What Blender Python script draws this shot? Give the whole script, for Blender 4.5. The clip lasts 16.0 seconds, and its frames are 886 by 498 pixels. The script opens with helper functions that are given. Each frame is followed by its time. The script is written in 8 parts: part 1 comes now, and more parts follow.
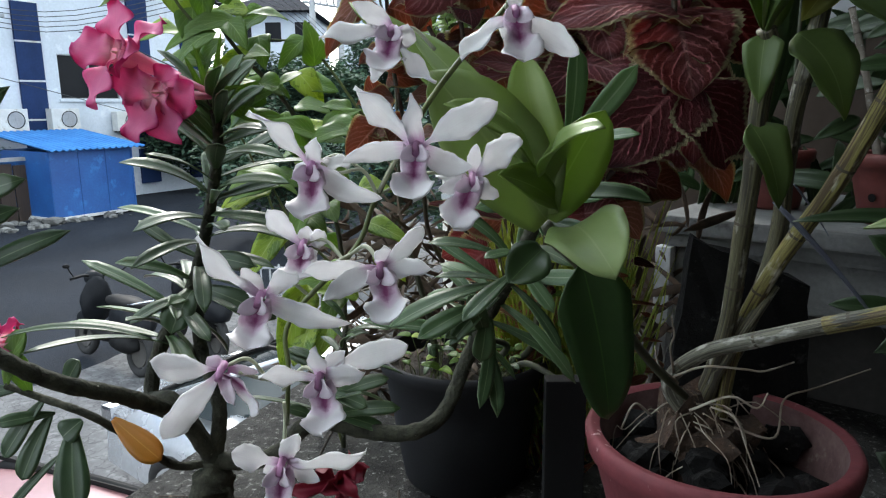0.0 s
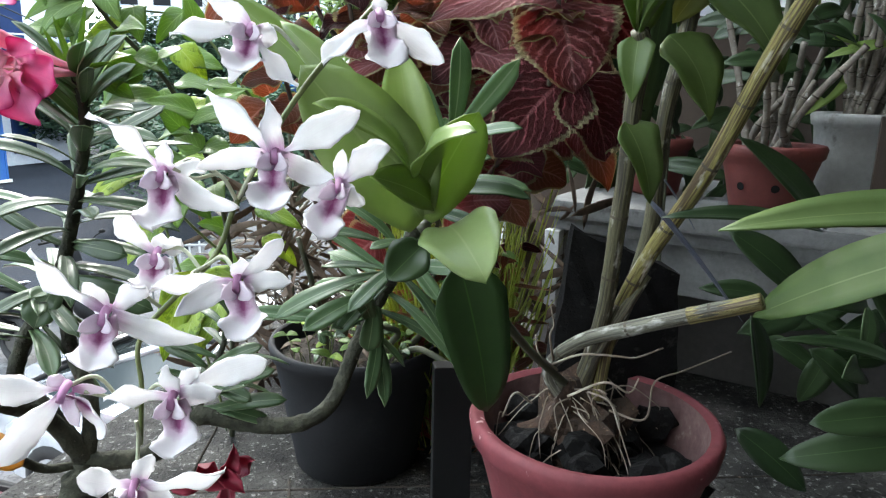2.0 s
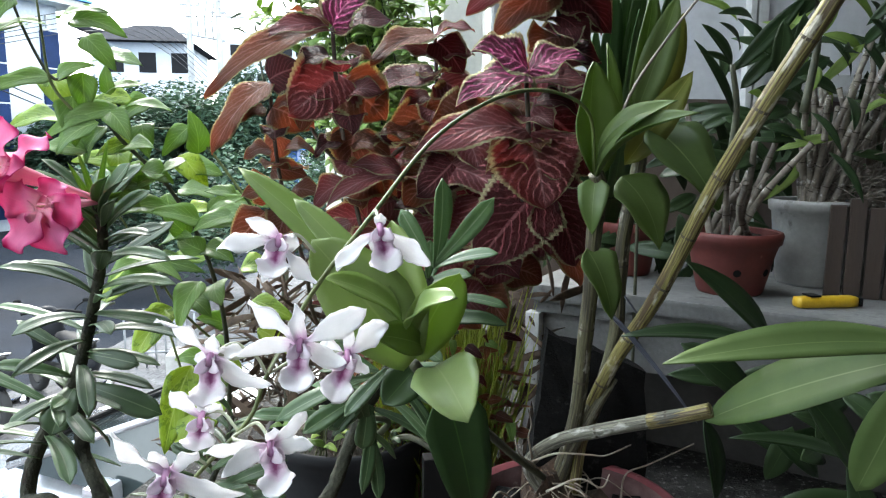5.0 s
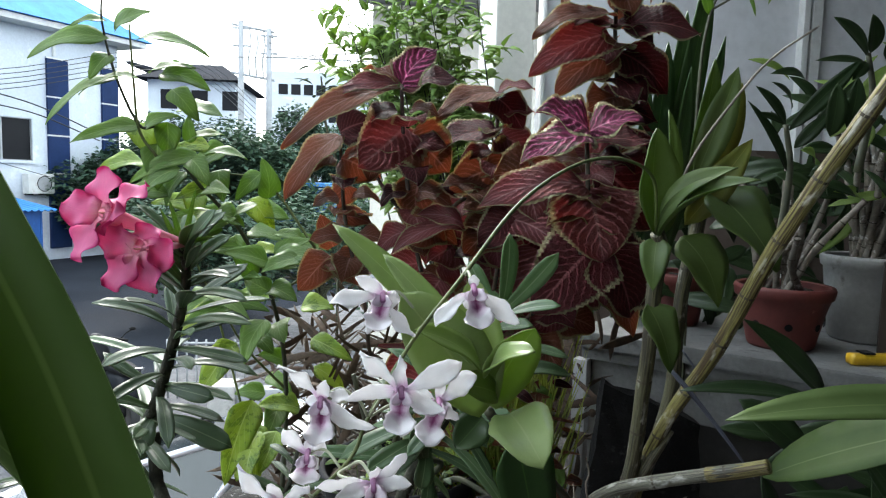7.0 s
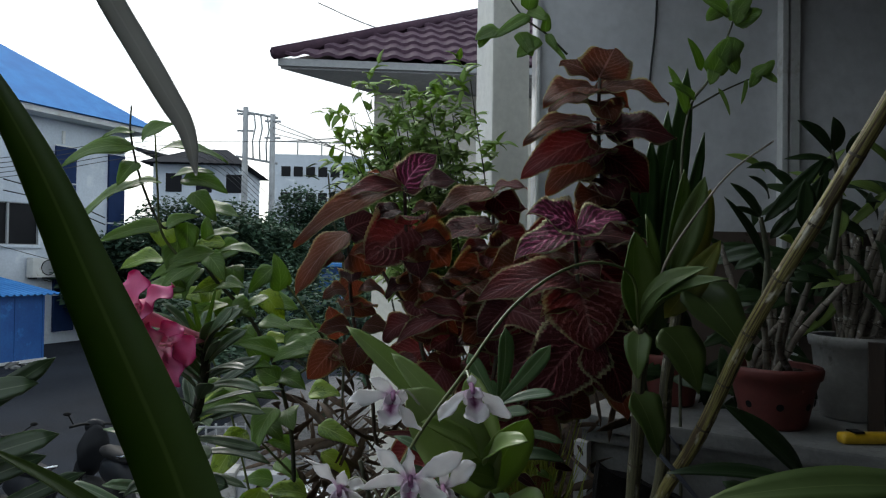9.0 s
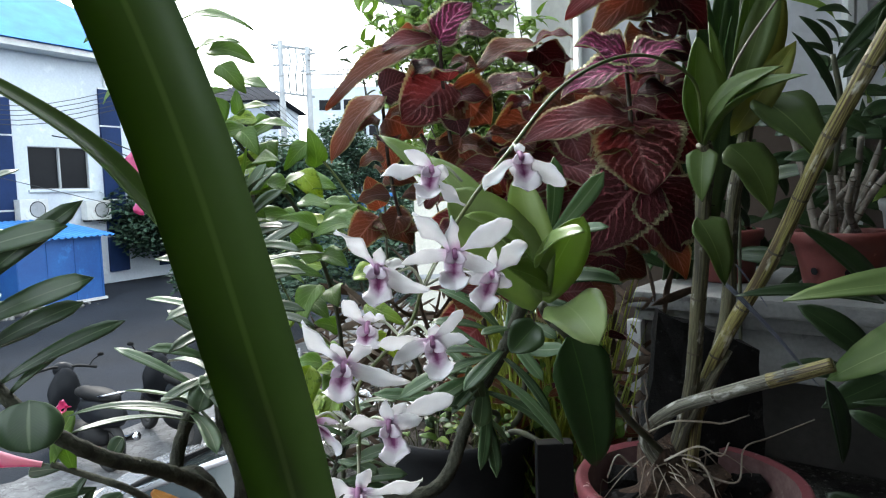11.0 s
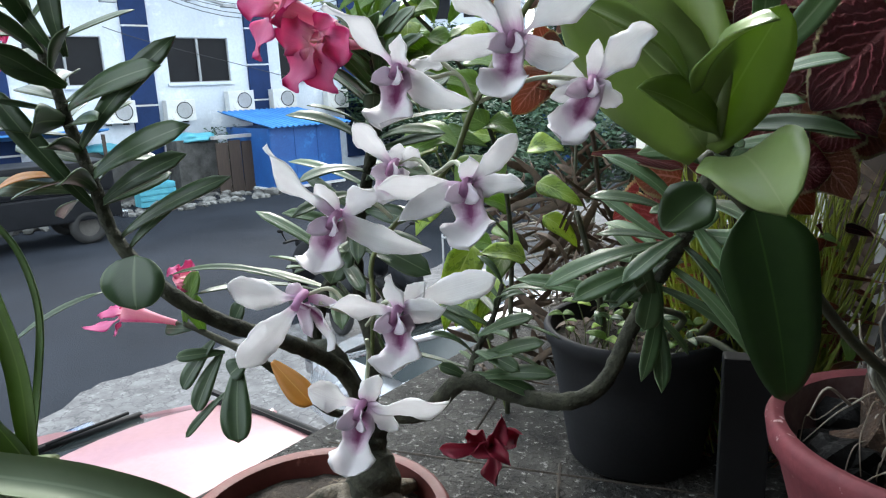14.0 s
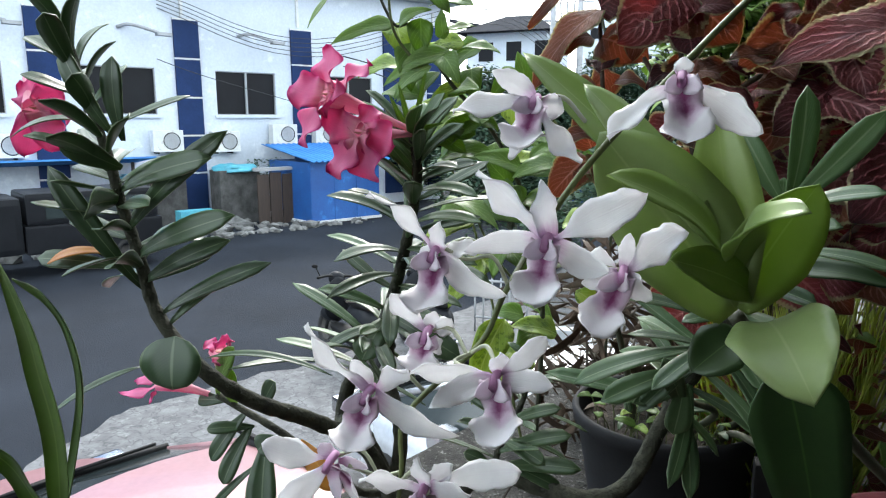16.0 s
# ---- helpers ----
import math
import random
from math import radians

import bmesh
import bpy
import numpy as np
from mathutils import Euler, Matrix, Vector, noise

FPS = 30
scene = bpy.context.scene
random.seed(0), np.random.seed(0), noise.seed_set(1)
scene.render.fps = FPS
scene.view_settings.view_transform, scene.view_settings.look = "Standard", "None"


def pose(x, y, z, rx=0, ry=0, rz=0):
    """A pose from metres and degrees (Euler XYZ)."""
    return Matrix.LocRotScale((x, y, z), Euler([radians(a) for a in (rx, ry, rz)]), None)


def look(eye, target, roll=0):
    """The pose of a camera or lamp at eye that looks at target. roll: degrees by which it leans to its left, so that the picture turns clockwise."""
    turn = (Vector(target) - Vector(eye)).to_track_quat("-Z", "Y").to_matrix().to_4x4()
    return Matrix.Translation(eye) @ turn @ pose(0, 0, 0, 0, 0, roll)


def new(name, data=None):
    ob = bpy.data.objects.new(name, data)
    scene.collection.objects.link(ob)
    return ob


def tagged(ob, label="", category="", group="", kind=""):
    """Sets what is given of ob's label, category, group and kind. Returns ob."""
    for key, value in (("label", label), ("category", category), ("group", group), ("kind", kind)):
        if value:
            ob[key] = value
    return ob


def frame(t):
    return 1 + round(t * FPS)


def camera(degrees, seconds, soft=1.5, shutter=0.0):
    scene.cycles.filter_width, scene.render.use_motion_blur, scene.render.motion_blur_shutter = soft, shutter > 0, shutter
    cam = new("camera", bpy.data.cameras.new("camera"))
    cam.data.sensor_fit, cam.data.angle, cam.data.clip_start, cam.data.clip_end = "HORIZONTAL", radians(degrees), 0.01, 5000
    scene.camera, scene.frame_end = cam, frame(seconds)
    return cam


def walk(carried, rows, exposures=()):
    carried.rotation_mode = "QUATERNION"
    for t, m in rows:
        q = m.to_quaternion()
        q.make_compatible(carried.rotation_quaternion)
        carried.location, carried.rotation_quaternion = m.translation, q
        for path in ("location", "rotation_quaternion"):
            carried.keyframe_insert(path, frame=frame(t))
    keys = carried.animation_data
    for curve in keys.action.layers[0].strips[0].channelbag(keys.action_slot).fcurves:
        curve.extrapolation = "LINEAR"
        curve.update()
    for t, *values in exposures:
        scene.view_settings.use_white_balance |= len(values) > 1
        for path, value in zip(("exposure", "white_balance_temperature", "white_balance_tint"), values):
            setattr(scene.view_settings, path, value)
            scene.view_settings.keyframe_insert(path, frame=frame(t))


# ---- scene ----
cam = camera(65.1, 16.0, 1.2)
PATH = [
    (0, (0.007, 0.004, 2.997), (-0.022, 1.963, 2.596), -0.6),
    (0.5, (0.012, 0.015, 3.005), (0.088, 1.968, 2.583), 0.7),
    (1, (0.018, 0.014, 3.009), (0.155, 1.964, 2.587), 1.2),
    (1.5, (0.022, 0.015, 3.008), (0.227, 1.952, 2.555), 1.5),
    (2, (0.024, 0.012, 3.011), (0.277, 1.94, 2.544), 1.2),
    (2.5, (0.025, 0.002, 3.012), (0.268, 1.938, 2.57), 0.5),
    (3, (0.029, -0.008, 3.026), (0.344, 1.916, 2.577), 0.3),
    (3.5, (0.031, -0.023, 3.049), (0.368, 1.904, 2.63), 0.0),
    (3.7, (0.032, -0.03, 3.059), (0.382, 1.901, 2.672), 0.1),
    (5.8, (-0.007, -0.069, 3.099), (0.172, 1.902, 2.811), 0.6),
    (6, (-0.011, -0.072, 3.102), (0.129, 1.903, 2.819), 0.3),
    (6.5, (-0.019, -0.074, 3.097), (0.202, 1.893, 2.811), 1.3),
    (7, (-0.026, -0.095, 3.107), (0.166, 1.886, 2.911), 1.6),
    (7.5, (-0.03, -0.126, 3.116), (0.165, 1.864, 3.058), 1.6),
    (8, (-0.028, -0.155, 3.132), (0.164, 1.836, 3.153), 1.0),
    (8.2, (-0.032, -0.166, 3.136), (0.152, 1.825, 3.172), 1.2),
    (10.3, (-0.034, -0.171, 3.099), (0.129, 1.818, 2.964), -0.6),
    (10.5, (-0.03, -0.159, 3.085), (0.111, 1.828, 2.91), -0.6),
    (11, (-0.029, -0.115, 3.02), (0.03, 1.876, 2.845), -1.8),
    (11.5, (-0.013, -0.057, 2.979), (-0.024, 1.928, 2.738), -2.3),
    (12, (-0.012, -0.02, 2.985), (-0.242, 1.948, 2.717), -2.1),
    (12.5, (0.013, 0.002, 2.973), (-0.392, 1.927, 2.612), -2.7),
    (13, (0.023, 0.025, 2.965), (-0.504, 1.909, 2.547), -2.3),
    (13.5, (0.031, 0.041, 2.964), (-0.536, 1.906, 2.516), -2.1),
    (14, (0.04, 0.055, 2.964), (-0.527, 1.917, 2.504), -2.5),
    (14.5, (0.049, 0.053, 2.979), (-0.571, 1.907, 2.554), -3.1),
    (15, (0.048, 0.056, 2.991), (-0.582, 1.91, 2.584), -2.6),
    (15.5, (0.043, 0.056, 3.008), (-0.621, 1.905, 2.631), -1.5),
    (16, (0.041, 0.057, 3.023), (-0.621, 1.912, 2.671), -0.3),
]
# the phone's automatic exposure along the way
EXPOSURES = [(0, 0.42), (0.4, 0.95), (1.2, 1.35), (2.0, 1.46), (3.5, 1.72), (6.0, 1.14), (7.0, 0.8), (7.5, -0.22), (8.0, -0.88), (10.3, -0.8), (10.6, -0.3), (11.1, 0.95), (11.6, 1.22), (12.3, 0.85), (16, 0.72)]
walk(cam, [(t, look(eye, target, roll)) for t, eye, target, roll in PATH], EXPOSURES)


# ---- sky and sun: bright thin overcast, the sun low ahead and to the left ----
SUN_UP, SUN_TURN = 38.0, -20.0
world = bpy.data.worlds.new("sky")
scene.world = world
world.use_nodes = True
wn, wl = world.node_tree.nodes, world.node_tree.links
sky = wn.new("ShaderNodeTexSky")
sky.sky_type, sky.sun_disc = "NISHITA", False
sky.sun_elevation, sky.sun_rotation = radians(SUN_UP), radians(SUN_TURN)
sky.dust_density, sky.air_density = 4.0, 1.0
cloud = wn.new("ShaderNodeTexNoise")
cloud.inputs["Scale"].default_value, cloud.inputs["Detail"].default_value = 2.2, 6
haze = wn.new("ShaderNodeMix")
haze.data_type = "RGBA"
cover = wn.new("ShaderNodeMapRange")
cover.inputs[1].default_value, cover.inputs[2].default_value, cover.inputs[3].default_value, cover.inputs[4].default_value = 0.35, 0.65, 0.55, 0.95
wl.new(cloud.outputs[0], cover.inputs[0])
wl.new(cover.outputs[0], haze.inputs[0])
wl.new(sky.outputs[0], haze.inputs[6])
haze.inputs[7].default_value = (11.9, 13.5, 14.6, 1)
# the thin cloud is a little brighter low down
way = wn.new("ShaderNodeTexCoord")
split = wn.new("ShaderNodeSeparateXYZ")
dim = wn.new("ShaderNodeMapRange")
dim.inputs[1].default_value, dim.inputs[2].default_value, dim.inputs[3].default_value, dim.inputs[4].default_value = 0.05, 0.95, 1.12, 0.95
wl.new(way.outputs["Generated"], split.inputs[0])
wl.new(split.outputs[2], dim.inputs[0])
scaled = wn.new("ShaderNodeVectorMath")
scaled.operation = "SCALE"
bank = wn.new("ShaderNodeTexNoise")
bank.inputs["Scale"].default_value, bank.inputs["Detail"].default_value = 3.5, 7
puff = wn.new("ShaderNodeMapRange")
puff.inputs[1].default_value, puff.inputs[2].default_value, puff.inputs[3].default_value, puff.inputs[4].default_value = 0.36, 0.66, 0.55, 1.25
wl.new(bank.outputs[0], puff.inputs[0])
thin = wn.new("ShaderNodeVectorMath")
thin.operation = "SCALE"
wl.new(haze.outputs[2], thin.inputs[0])
wl.new(puff.outputs[0], thin.inputs["Scale"])
wl.new(thin.outputs[0], scaled.inputs[0])
wl.new(dim.outputs[0], scaled.inputs["Scale"])
wl.new(scaled.outputs[0], wn["Background"].inputs[0])
wn["Background"].inputs[1].default_value = 0.22
sun_data = bpy.data.lights.new("sun", "SUN")
sun_data.energy, sun_data.angle, sun_data.color = 2.0, radians(12), (1.0, 0.98, 0.94)
sun = new("sun", sun_data)
sun.rotation_euler = Vector((math.sin(radians(SUN_TURN)) * math.cos(radians(SUN_UP)), math.cos(radians(SUN_TURN)) * math.cos(radians(SUN_UP)), math.sin(radians(SUN_UP)))).to_track_quat("Z", "Y").to_euler()

# ---- materials ----
def nodes_of(mat):
    mat.use_nodes = True
    nt = mat.node_tree
    return nt, nt.nodes, nt.links, nt.nodes["Principled BSDF"]


def rgba(c):
    return (c[0], c[1], c[2], 1.0)


def mix_col(nt, fac, a, b, blend="MIX"):
    n = nt.nodes.new("ShaderNodeMix")
    n.data_type, n.blend_type = "RGBA", blend
    for sock, v in ((n.inputs[0], fac), (n.inputs[6], a), (n.inputs[7], b)):
        if isinstance(v, bpy.types.NodeSocket):
            nt.links.new(v, sock)
        else:
            sock.default_value = v if isinstance(v, (int, float)) else rgba(v)
    return n.outputs[2]


def maths(nt, op, a, b=None, c=None, clamp=False):
    n = nt.nodes.new("ShaderNodeMath")
    n.operation, n.use_clamp = op, clamp
    for sock, v in zip(n.inputs, (a, b, c)):
        if isinstance(v, bpy.types.NodeSocket):
            nt.links.new(v, sock)
        elif v is not None:
            sock.default_value = v
    return n.outputs[0]


def noise_tex(nt, scale, detail=4, coord="Object", stretch=None, rough=0.6):
    tc = nt.nodes.new("ShaderNodeTexCoord")
    n = nt.nodes.new("ShaderNodeTexNoise")
    n.inputs["Scale"].default_value, n.inputs["Detail"].default_value, n.inputs["Roughness"].default_value = scale, detail, rough
    src = tc.outputs[coord]
    if stretch:
        mp = nt.nodes.new("ShaderNodeMapping")
        mp.inputs["Scale"].default_value = stretch
        nt.links.new(src, mp.inputs[0])
        src = mp.outputs[0]
    nt.links.new(src, n.inputs["Vector"])
    return n.outputs[0]


def ramp(nt, val, lo, hi):
    n = nt.nodes.new("ShaderNodeMapRange")
    n.inputs[1].default_value, n.inputs[2].default_value = lo, hi
    n.clamp = True
    nt.links.new(val, n.inputs[0])
    return n.outputs[0]


def bump_to(nt, bsdf, height, strength, distance=0.01):
    b = nt.nodes.new("ShaderNodeBump")
    b.inputs["Strength"].default_value, b.inputs["Distance"].default_value = strength, distance
    nt.links.new(height, b.inputs["Height"])
    nt.links.new(b.outputs[0], bsdf.inputs["Normal"])


def surface(name, base, dark, rough=0.6, scale=12.0, fine=90.0, bump=0.3, metal=0.0, coat=0.0, spots=None, spot_lo=0.58, spot_hi=0.66,
            spot_scale=6.0, stretch=None, dist=0.004, spec=0.5, vary=0.0):
    """Plain painted, mineral or wooden surface: two scales of tone, fine relief, and patches of a second colour."""
    mat = bpy.data.materials.new(name)
    nt, nodes, links, b = nodes_of(mat)
    a = noise_tex(nt, scale, 5, stretch=stretch)
    f = noise_tex(nt, fine, 3, stretch=stretch)
    col = mix_col(nt, ramp(nt, a, 0.35, 0.68), dark, base)
    col = mix_col(nt, maths(nt, "MULTIPLY", ramp(nt, f, 0.35, 0.7), 0.35), col, tuple(v * 0.72 for v in dark))
    if spots:
        s = noise_tex(nt, spot_scale, 6, rough=0.7)
        col = mix_col(nt, ramp(nt, s, spot_lo, spot_hi), col, spots)
    if vary:
        oi = nodes.new("ShaderNodeObjectInfo")
        col = mix_col(nt, maths(nt, "MULTIPLY", oi.outputs["Random"], vary), col, tuple(v * 0.35 for v in dark))
    links.new(col, b.inputs["Base Color"])
    b.inputs["Roughness"].default_value, b.inputs["Metallic"].default_value = rough, metal
    b.inputs["Coat Weight"].default_value, b.inputs["Specular IOR Level"].default_value = coat, spec
    rv = maths(nt, "MULTIPLY_ADD", a, 0.25, rough - 0.12, clamp=True)
    links.new(rv, b.inputs["Roughness"])
    if bump:
        h = maths(nt, "ADD", maths(nt, "MULTIPLY", a, 0.7), maths(nt, "MULTIPLY", f, 0.5))
        bump_to(nt, b, h, bump, dist)
    return mat


def cane_mat(name, base, dark, paper, paper_lo=0.5, rough=0.6):
    """An orchid cane: streaks along its length, and patches of dry papery sheath."""
    mat = bpy.data.materials.new(name)
    nt, nodes, links, b = nodes_of(mat)
    uv = nodes.new("ShaderNodeUVMap")

    def streak(sx, sy, detail=3):
        mp = nodes.new("ShaderNodeMapping")
        mp.inputs["Scale"].default_value = (sx, sy, 1)
        links.new(uv.outputs[0], mp.inputs[0])
        n = nodes.new("ShaderNodeTexNoise")
        n.inputs["Scale"].default_value, n.inputs["Detail"].default_value = 1.0, detail
        links.new(mp.outputs[0], n.inputs["Vector"])
        return n.outputs[0]
    a, f, p = streak(24, 9), streak(40, 60), streak(5, 26, 5)
    o = noise_tex(nt, 30.0, 4)
    col = mix_col(nt, ramp(nt, a, 0.42, 0.56), dark, base)
    col = mix_col(nt, maths(nt, "MULTIPLY", ramp(nt, f, 0.45, 0.65), 0.5), col, tuple(v * 0.5 for v in dark))
    mask = ramp(nt, maths(nt, "ADD", maths(nt, "MULTIPLY", p, 0.6), maths(nt, "MULTIPLY", o, 0.4)), paper_lo, paper_lo + 0.07)
    col = mix_col(nt, mask, col, paper)
    links.new(col, b.inputs["Base Color"])
    b.inputs["Roughness"].default_value = rough
    bump_to(nt, b, maths(nt, "ADD", a, maths(nt, "MULTIPLY", mask, 0.5)), 0.6, 0.003)
    return mat


def leaf_mat(name, base, deep, rib, rough=0.35, lit=0.25, glow=None, edge=None, edge_w=0.06, vein=None, vein_n=9.0, vein_w=0.18, net=None, patch=None,
             patch_lo=0.55, rib_w=0.03, spread=0.0, bump=0.15, spec=0.5):
    """A leaf or petal: colour along and across the blade (UV), midrib, side veins, margin, and light coming through."""
    mat = bpy.data.materials.new(name)
    nt, nodes, links, b = nodes_of(mat)
    uv = nodes.new("ShaderNodeUVMap")
    sep = nodes.new("ShaderNodeSeparateXYZ")
    links.new(uv.outputs[0], sep.inputs[0])
    u = maths(nt, "ABSOLUTE", maths(nt, "SUBTRACT", sep.outputs[0], 0.5))
    v = sep.outputs[1]
    n1 = noise_tex(nt, 35.0, 4)
    n2 = noise_tex(nt, 220.0, 2)
    oi = nodes.new("ShaderNodeObjectInfo")
    tone = maths(nt, "ADD", maths(nt, "MULTIPLY", n1, 0.8), maths(nt, "MULTIPLY", oi.outputs["Random"], 0.45))
    col = mix_col(nt, ramp(nt, tone, 0.35, 0.95), deep, base)
    if patch:
        pn = noise_tex(nt, 55.0, 4, rough=0.7)
        col = mix_col(nt, ramp(nt, pn, patch_lo, patch_lo + 0.06), col, patch)
    line = maths(nt, "PINGPONG", maths(nt, "ADD", maths(nt, "SUBTRACT", maths(nt, "MULTIPLY", v, vein_n), maths(nt, "MULTIPLY", u, vein_n * 0.9)), maths(nt, "ADD", maths(nt, "MULTIPLY", n1, 1.1 if net else 0.3), maths(nt, "MULTIPLY", noise_tex(nt, 130.0, 2), 0.7 if net else 0.1))), 0.5)
    veinmask = ramp(nt, line, vein_w, 0.0)
    if spread:
        # the colour of the veins bleeds out from the leaf's middle
        zone = ramp(nt, maths(nt, "ADD", u, maths(nt, "MULTIPLY", n1, 0.25)), 0.42, 0.42 - spread)
        col = mix_col(nt, maths(nt, "MULTIPLY", zone, 0.42), col, vein or rib)
    if vein:
        fade = ramp(nt, u, 0.56, 0.2)
        col = mix_col(nt, maths(nt, "MULTIPLY", veinmask, maths(nt, "MULTIPLY", fade, 0.85)), col, vein)
    if net:
        mp = nodes.new("ShaderNodeMapping")
        mp.inputs["Scale"].default_value = (15.0, 20.0, 1.0)
        links.new(uv.outputs[0], mp.inputs[0])
        vo = nodes.new("ShaderNodeTexVoronoi")
        vo.feature = "DISTANCE_TO_EDGE"
        links.new(mp.outputs[0], vo.inputs["Vector"])
        cell = ramp(nt, vo.outputs["Distance"], 0.16, 0.02)
        col = mix_col(nt, maths(nt, "MULTIPLY", cell, 0.7), col, net)
        veinmask = maths(nt, "MAXIMUM", veinmask, maths(nt, "MULTIPLY", cell, 0.7))
    col = mix_col(nt, ramp(nt, u, rib_w, rib_w * 0.35), col, rib)
    if edge:
        en = maths(nt, "ADD", u, maths(nt, "MULTIPLY", maths(nt, "SUBTRACT", n1, 0.5), 0.08))
        col = mix_col(nt, ramp(nt, en, 0.5 - edge_w, 0.5 - edge_w * 0.5), col, edge)
    links.new(col, b.inputs["Base Color"])
    b.inputs["Roughness"].default_value = rough
    b.inputs["Specular IOR Level"].default_value = spec
    links.new(maths(nt, "MULTIPLY_ADD", n1, 0.25, rough - 0.1, clamp=True), b.inputs["Roughness"])
    h = maths(nt, "ADD", maths(nt, "MULTIPLY", veinmask, 0.6), maths(nt, "MULTIPLY", n2, 0.4))
    bump_to(nt, b, h, bump, 0.002)
    if lit:
        tr = nodes.new("ShaderNodeBsdfTranslucent")
        tint = mix_col(nt, 0.3 if net else 0.6, col, glow or base)
        links.new(tint, tr.inputs["Color"])
        ms = nodes.new("ShaderNodeMixShader")
        ms.inputs[0].default_value = lit
        links.new(b.outputs[0], ms.inputs[1])
        links.new(tr.outputs[0], ms.inputs[2])
        links.new(ms.outputs[0], nodes["Material Output"].inputs["Surface"])
    return mat


def petal_mat(name, base, throat, margin=None, reach=0.32, streak=0.25, lit=0.4, rough=0.5):
    """A petal: the throat's colour runs out along fine veins into the blade; margin is a second colour at its edge."""
    mat = bpy.data.materials.new(name)
    nt, nodes, links, b = nodes_of(mat)
    uv = nodes.new("ShaderNodeUVMap")
    sep = nodes.new("ShaderNodeSeparateXYZ")
    links.new(uv.outputs[0], sep.inputs[0])
    u = maths(nt, "ABSOLUTE", maths(nt, "SUBTRACT", sep.outputs[0], 0.5))
    v = sep.outputs[1]
    n1 = noise_tex(nt, 90.0, 4)
    mp = nodes.new("ShaderNodeMapping")
    mp.inputs["Scale"].default_value = (26, 1.6, 1)
    links.new(uv.outputs[0], mp.inputs[0])
    vn = nodes.new("ShaderNodeTexNoise")
    vn.inputs["Scale"].default_value, vn.inputs["Detail"].default_value = 1.0, 2
    links.new(mp.outputs[0], vn.inputs["Vector"])
    veins = vn.outputs[0]
    shade = tuple(c * 0.93 for c in base)
    col = mix_col(nt, ramp(nt, n1, 0.35, 0.65), shade, base)
    run = maths(nt, "ADD", v, maths(nt, "MULTIPLY", maths(nt, "SUBTRACT", veins, 0.5), streak))
    col = mix_col(nt, ramp(nt, run, reach, 0.02), col, throat)
    col = mix_col(nt, maths(nt, "MULTIPLY", ramp(nt, veins, 0.48, 0.66), 0.22), col, tuple(0.5 * a + 0.5 * c for a, c in zip(base, throat)))
    if margin:
        en = maths(nt, "ADD", maths(nt, "MAXIMUM", u, maths(nt, "SUBTRACT", v, 0.47)), maths(nt, "MULTIPLY", maths(nt, "SUBTRACT", n1, 0.5), 0.16))
        col = mix_col(nt, ramp(nt, en, 0.36, 0.53), col, margin)
    links.new(col, b.inputs["Base Color"])
    b.inputs["Roughness"].default_value, b.inputs["Specular IOR Level"].default_value = rough, 0.3
    bump_to(nt, b, maths(nt, "ADD", veins, maths(nt, "MULTIPLY", n1, 0.5)), 0.35, 0.0012)
    tr = nodes.new("ShaderNodeBsdfTranslucent")
    links.new(col, tr.inputs["Color"])
    ms = nodes.new("ShaderNodeMixShader")
    ms.inputs[0].default_value = lit
    links.new(b.outputs[0], ms.inputs[1])
    links.new(tr.outputs[0], ms.inputs[2])
    links.new(ms.outputs[0], nodes["Material Output"].inputs["Surface"])
    return mat


# ---- building helpers ----
ORIGIN = {}


def thing(name, at, label, category, group="", kind=""):
    ob = new(name)
    ob.empty_display_size = 0.05
    ob.location = at
    ORIGIN[ob.name] = Vector(at)
    return tagged(ob, label, category, group, kind)


def mesh_ob(name, verts, faces, mat, parent=None, label="", uvs=None, smooth=True, at=None):
    """One mesh object from world coordinates; its origin is its thing's, or at."""
    off = ORIGIN[parent.name] if parent else Vector(at or (0, 0, 0))
    me = bpy.data.meshes.new(name)
    me.from_pydata([tuple(Vector(v) - off) for v in verts], [], faces)
    if smooth:
        me.polygons.foreach_set("use_smooth", [True] * len(me.polygons))
    if uvs:
        layer = me.uv_layers.new(name="UVMap")
        flat = []
        for p in me.polygons:
            for i in p.vertices:
                flat.extend(uvs[i])
        layer.data.foreach_set("uv", flat)
    for m in (mat if isinstance(mat, (list, tuple)) else [mat]):
        me.materials.append(m)
    ob = new(name, me)
    if parent:
        ob.parent = parent
        ORIGIN[ob.name] = off
    else:
        ob.location = off
        ORIGIN[ob.name] = off
    if label:
        ob["label"] = label
    return ob


def part(name, bm, mat, parent=None, label="", smooth=False, at=None):
    """A bmesh in world coordinates becomes one mesh object under its thing."""
    off = ORIGIN[parent.name] if parent else Vector(at or (0, 0, 0))
    bmesh.ops.translate(bm, verts=bm.verts, vec=-off)
    me = bpy.data.meshes.new(name)
    bm.to_mesh(me)
    bm.free()
    if smooth:
        me.polygons.foreach_set("use_smooth", [True] * len(me.polygons))
    for m in (mat if isinstance(mat, (list, tuple)) else [mat]):
        me.materials.append(m)
    ob = new(name, me)
    ORIGIN[ob.name] = off
    if parent:
        ob.parent = parent
    else:
        ob.location = off
    if label:
        ob["label"] = label
    return ob


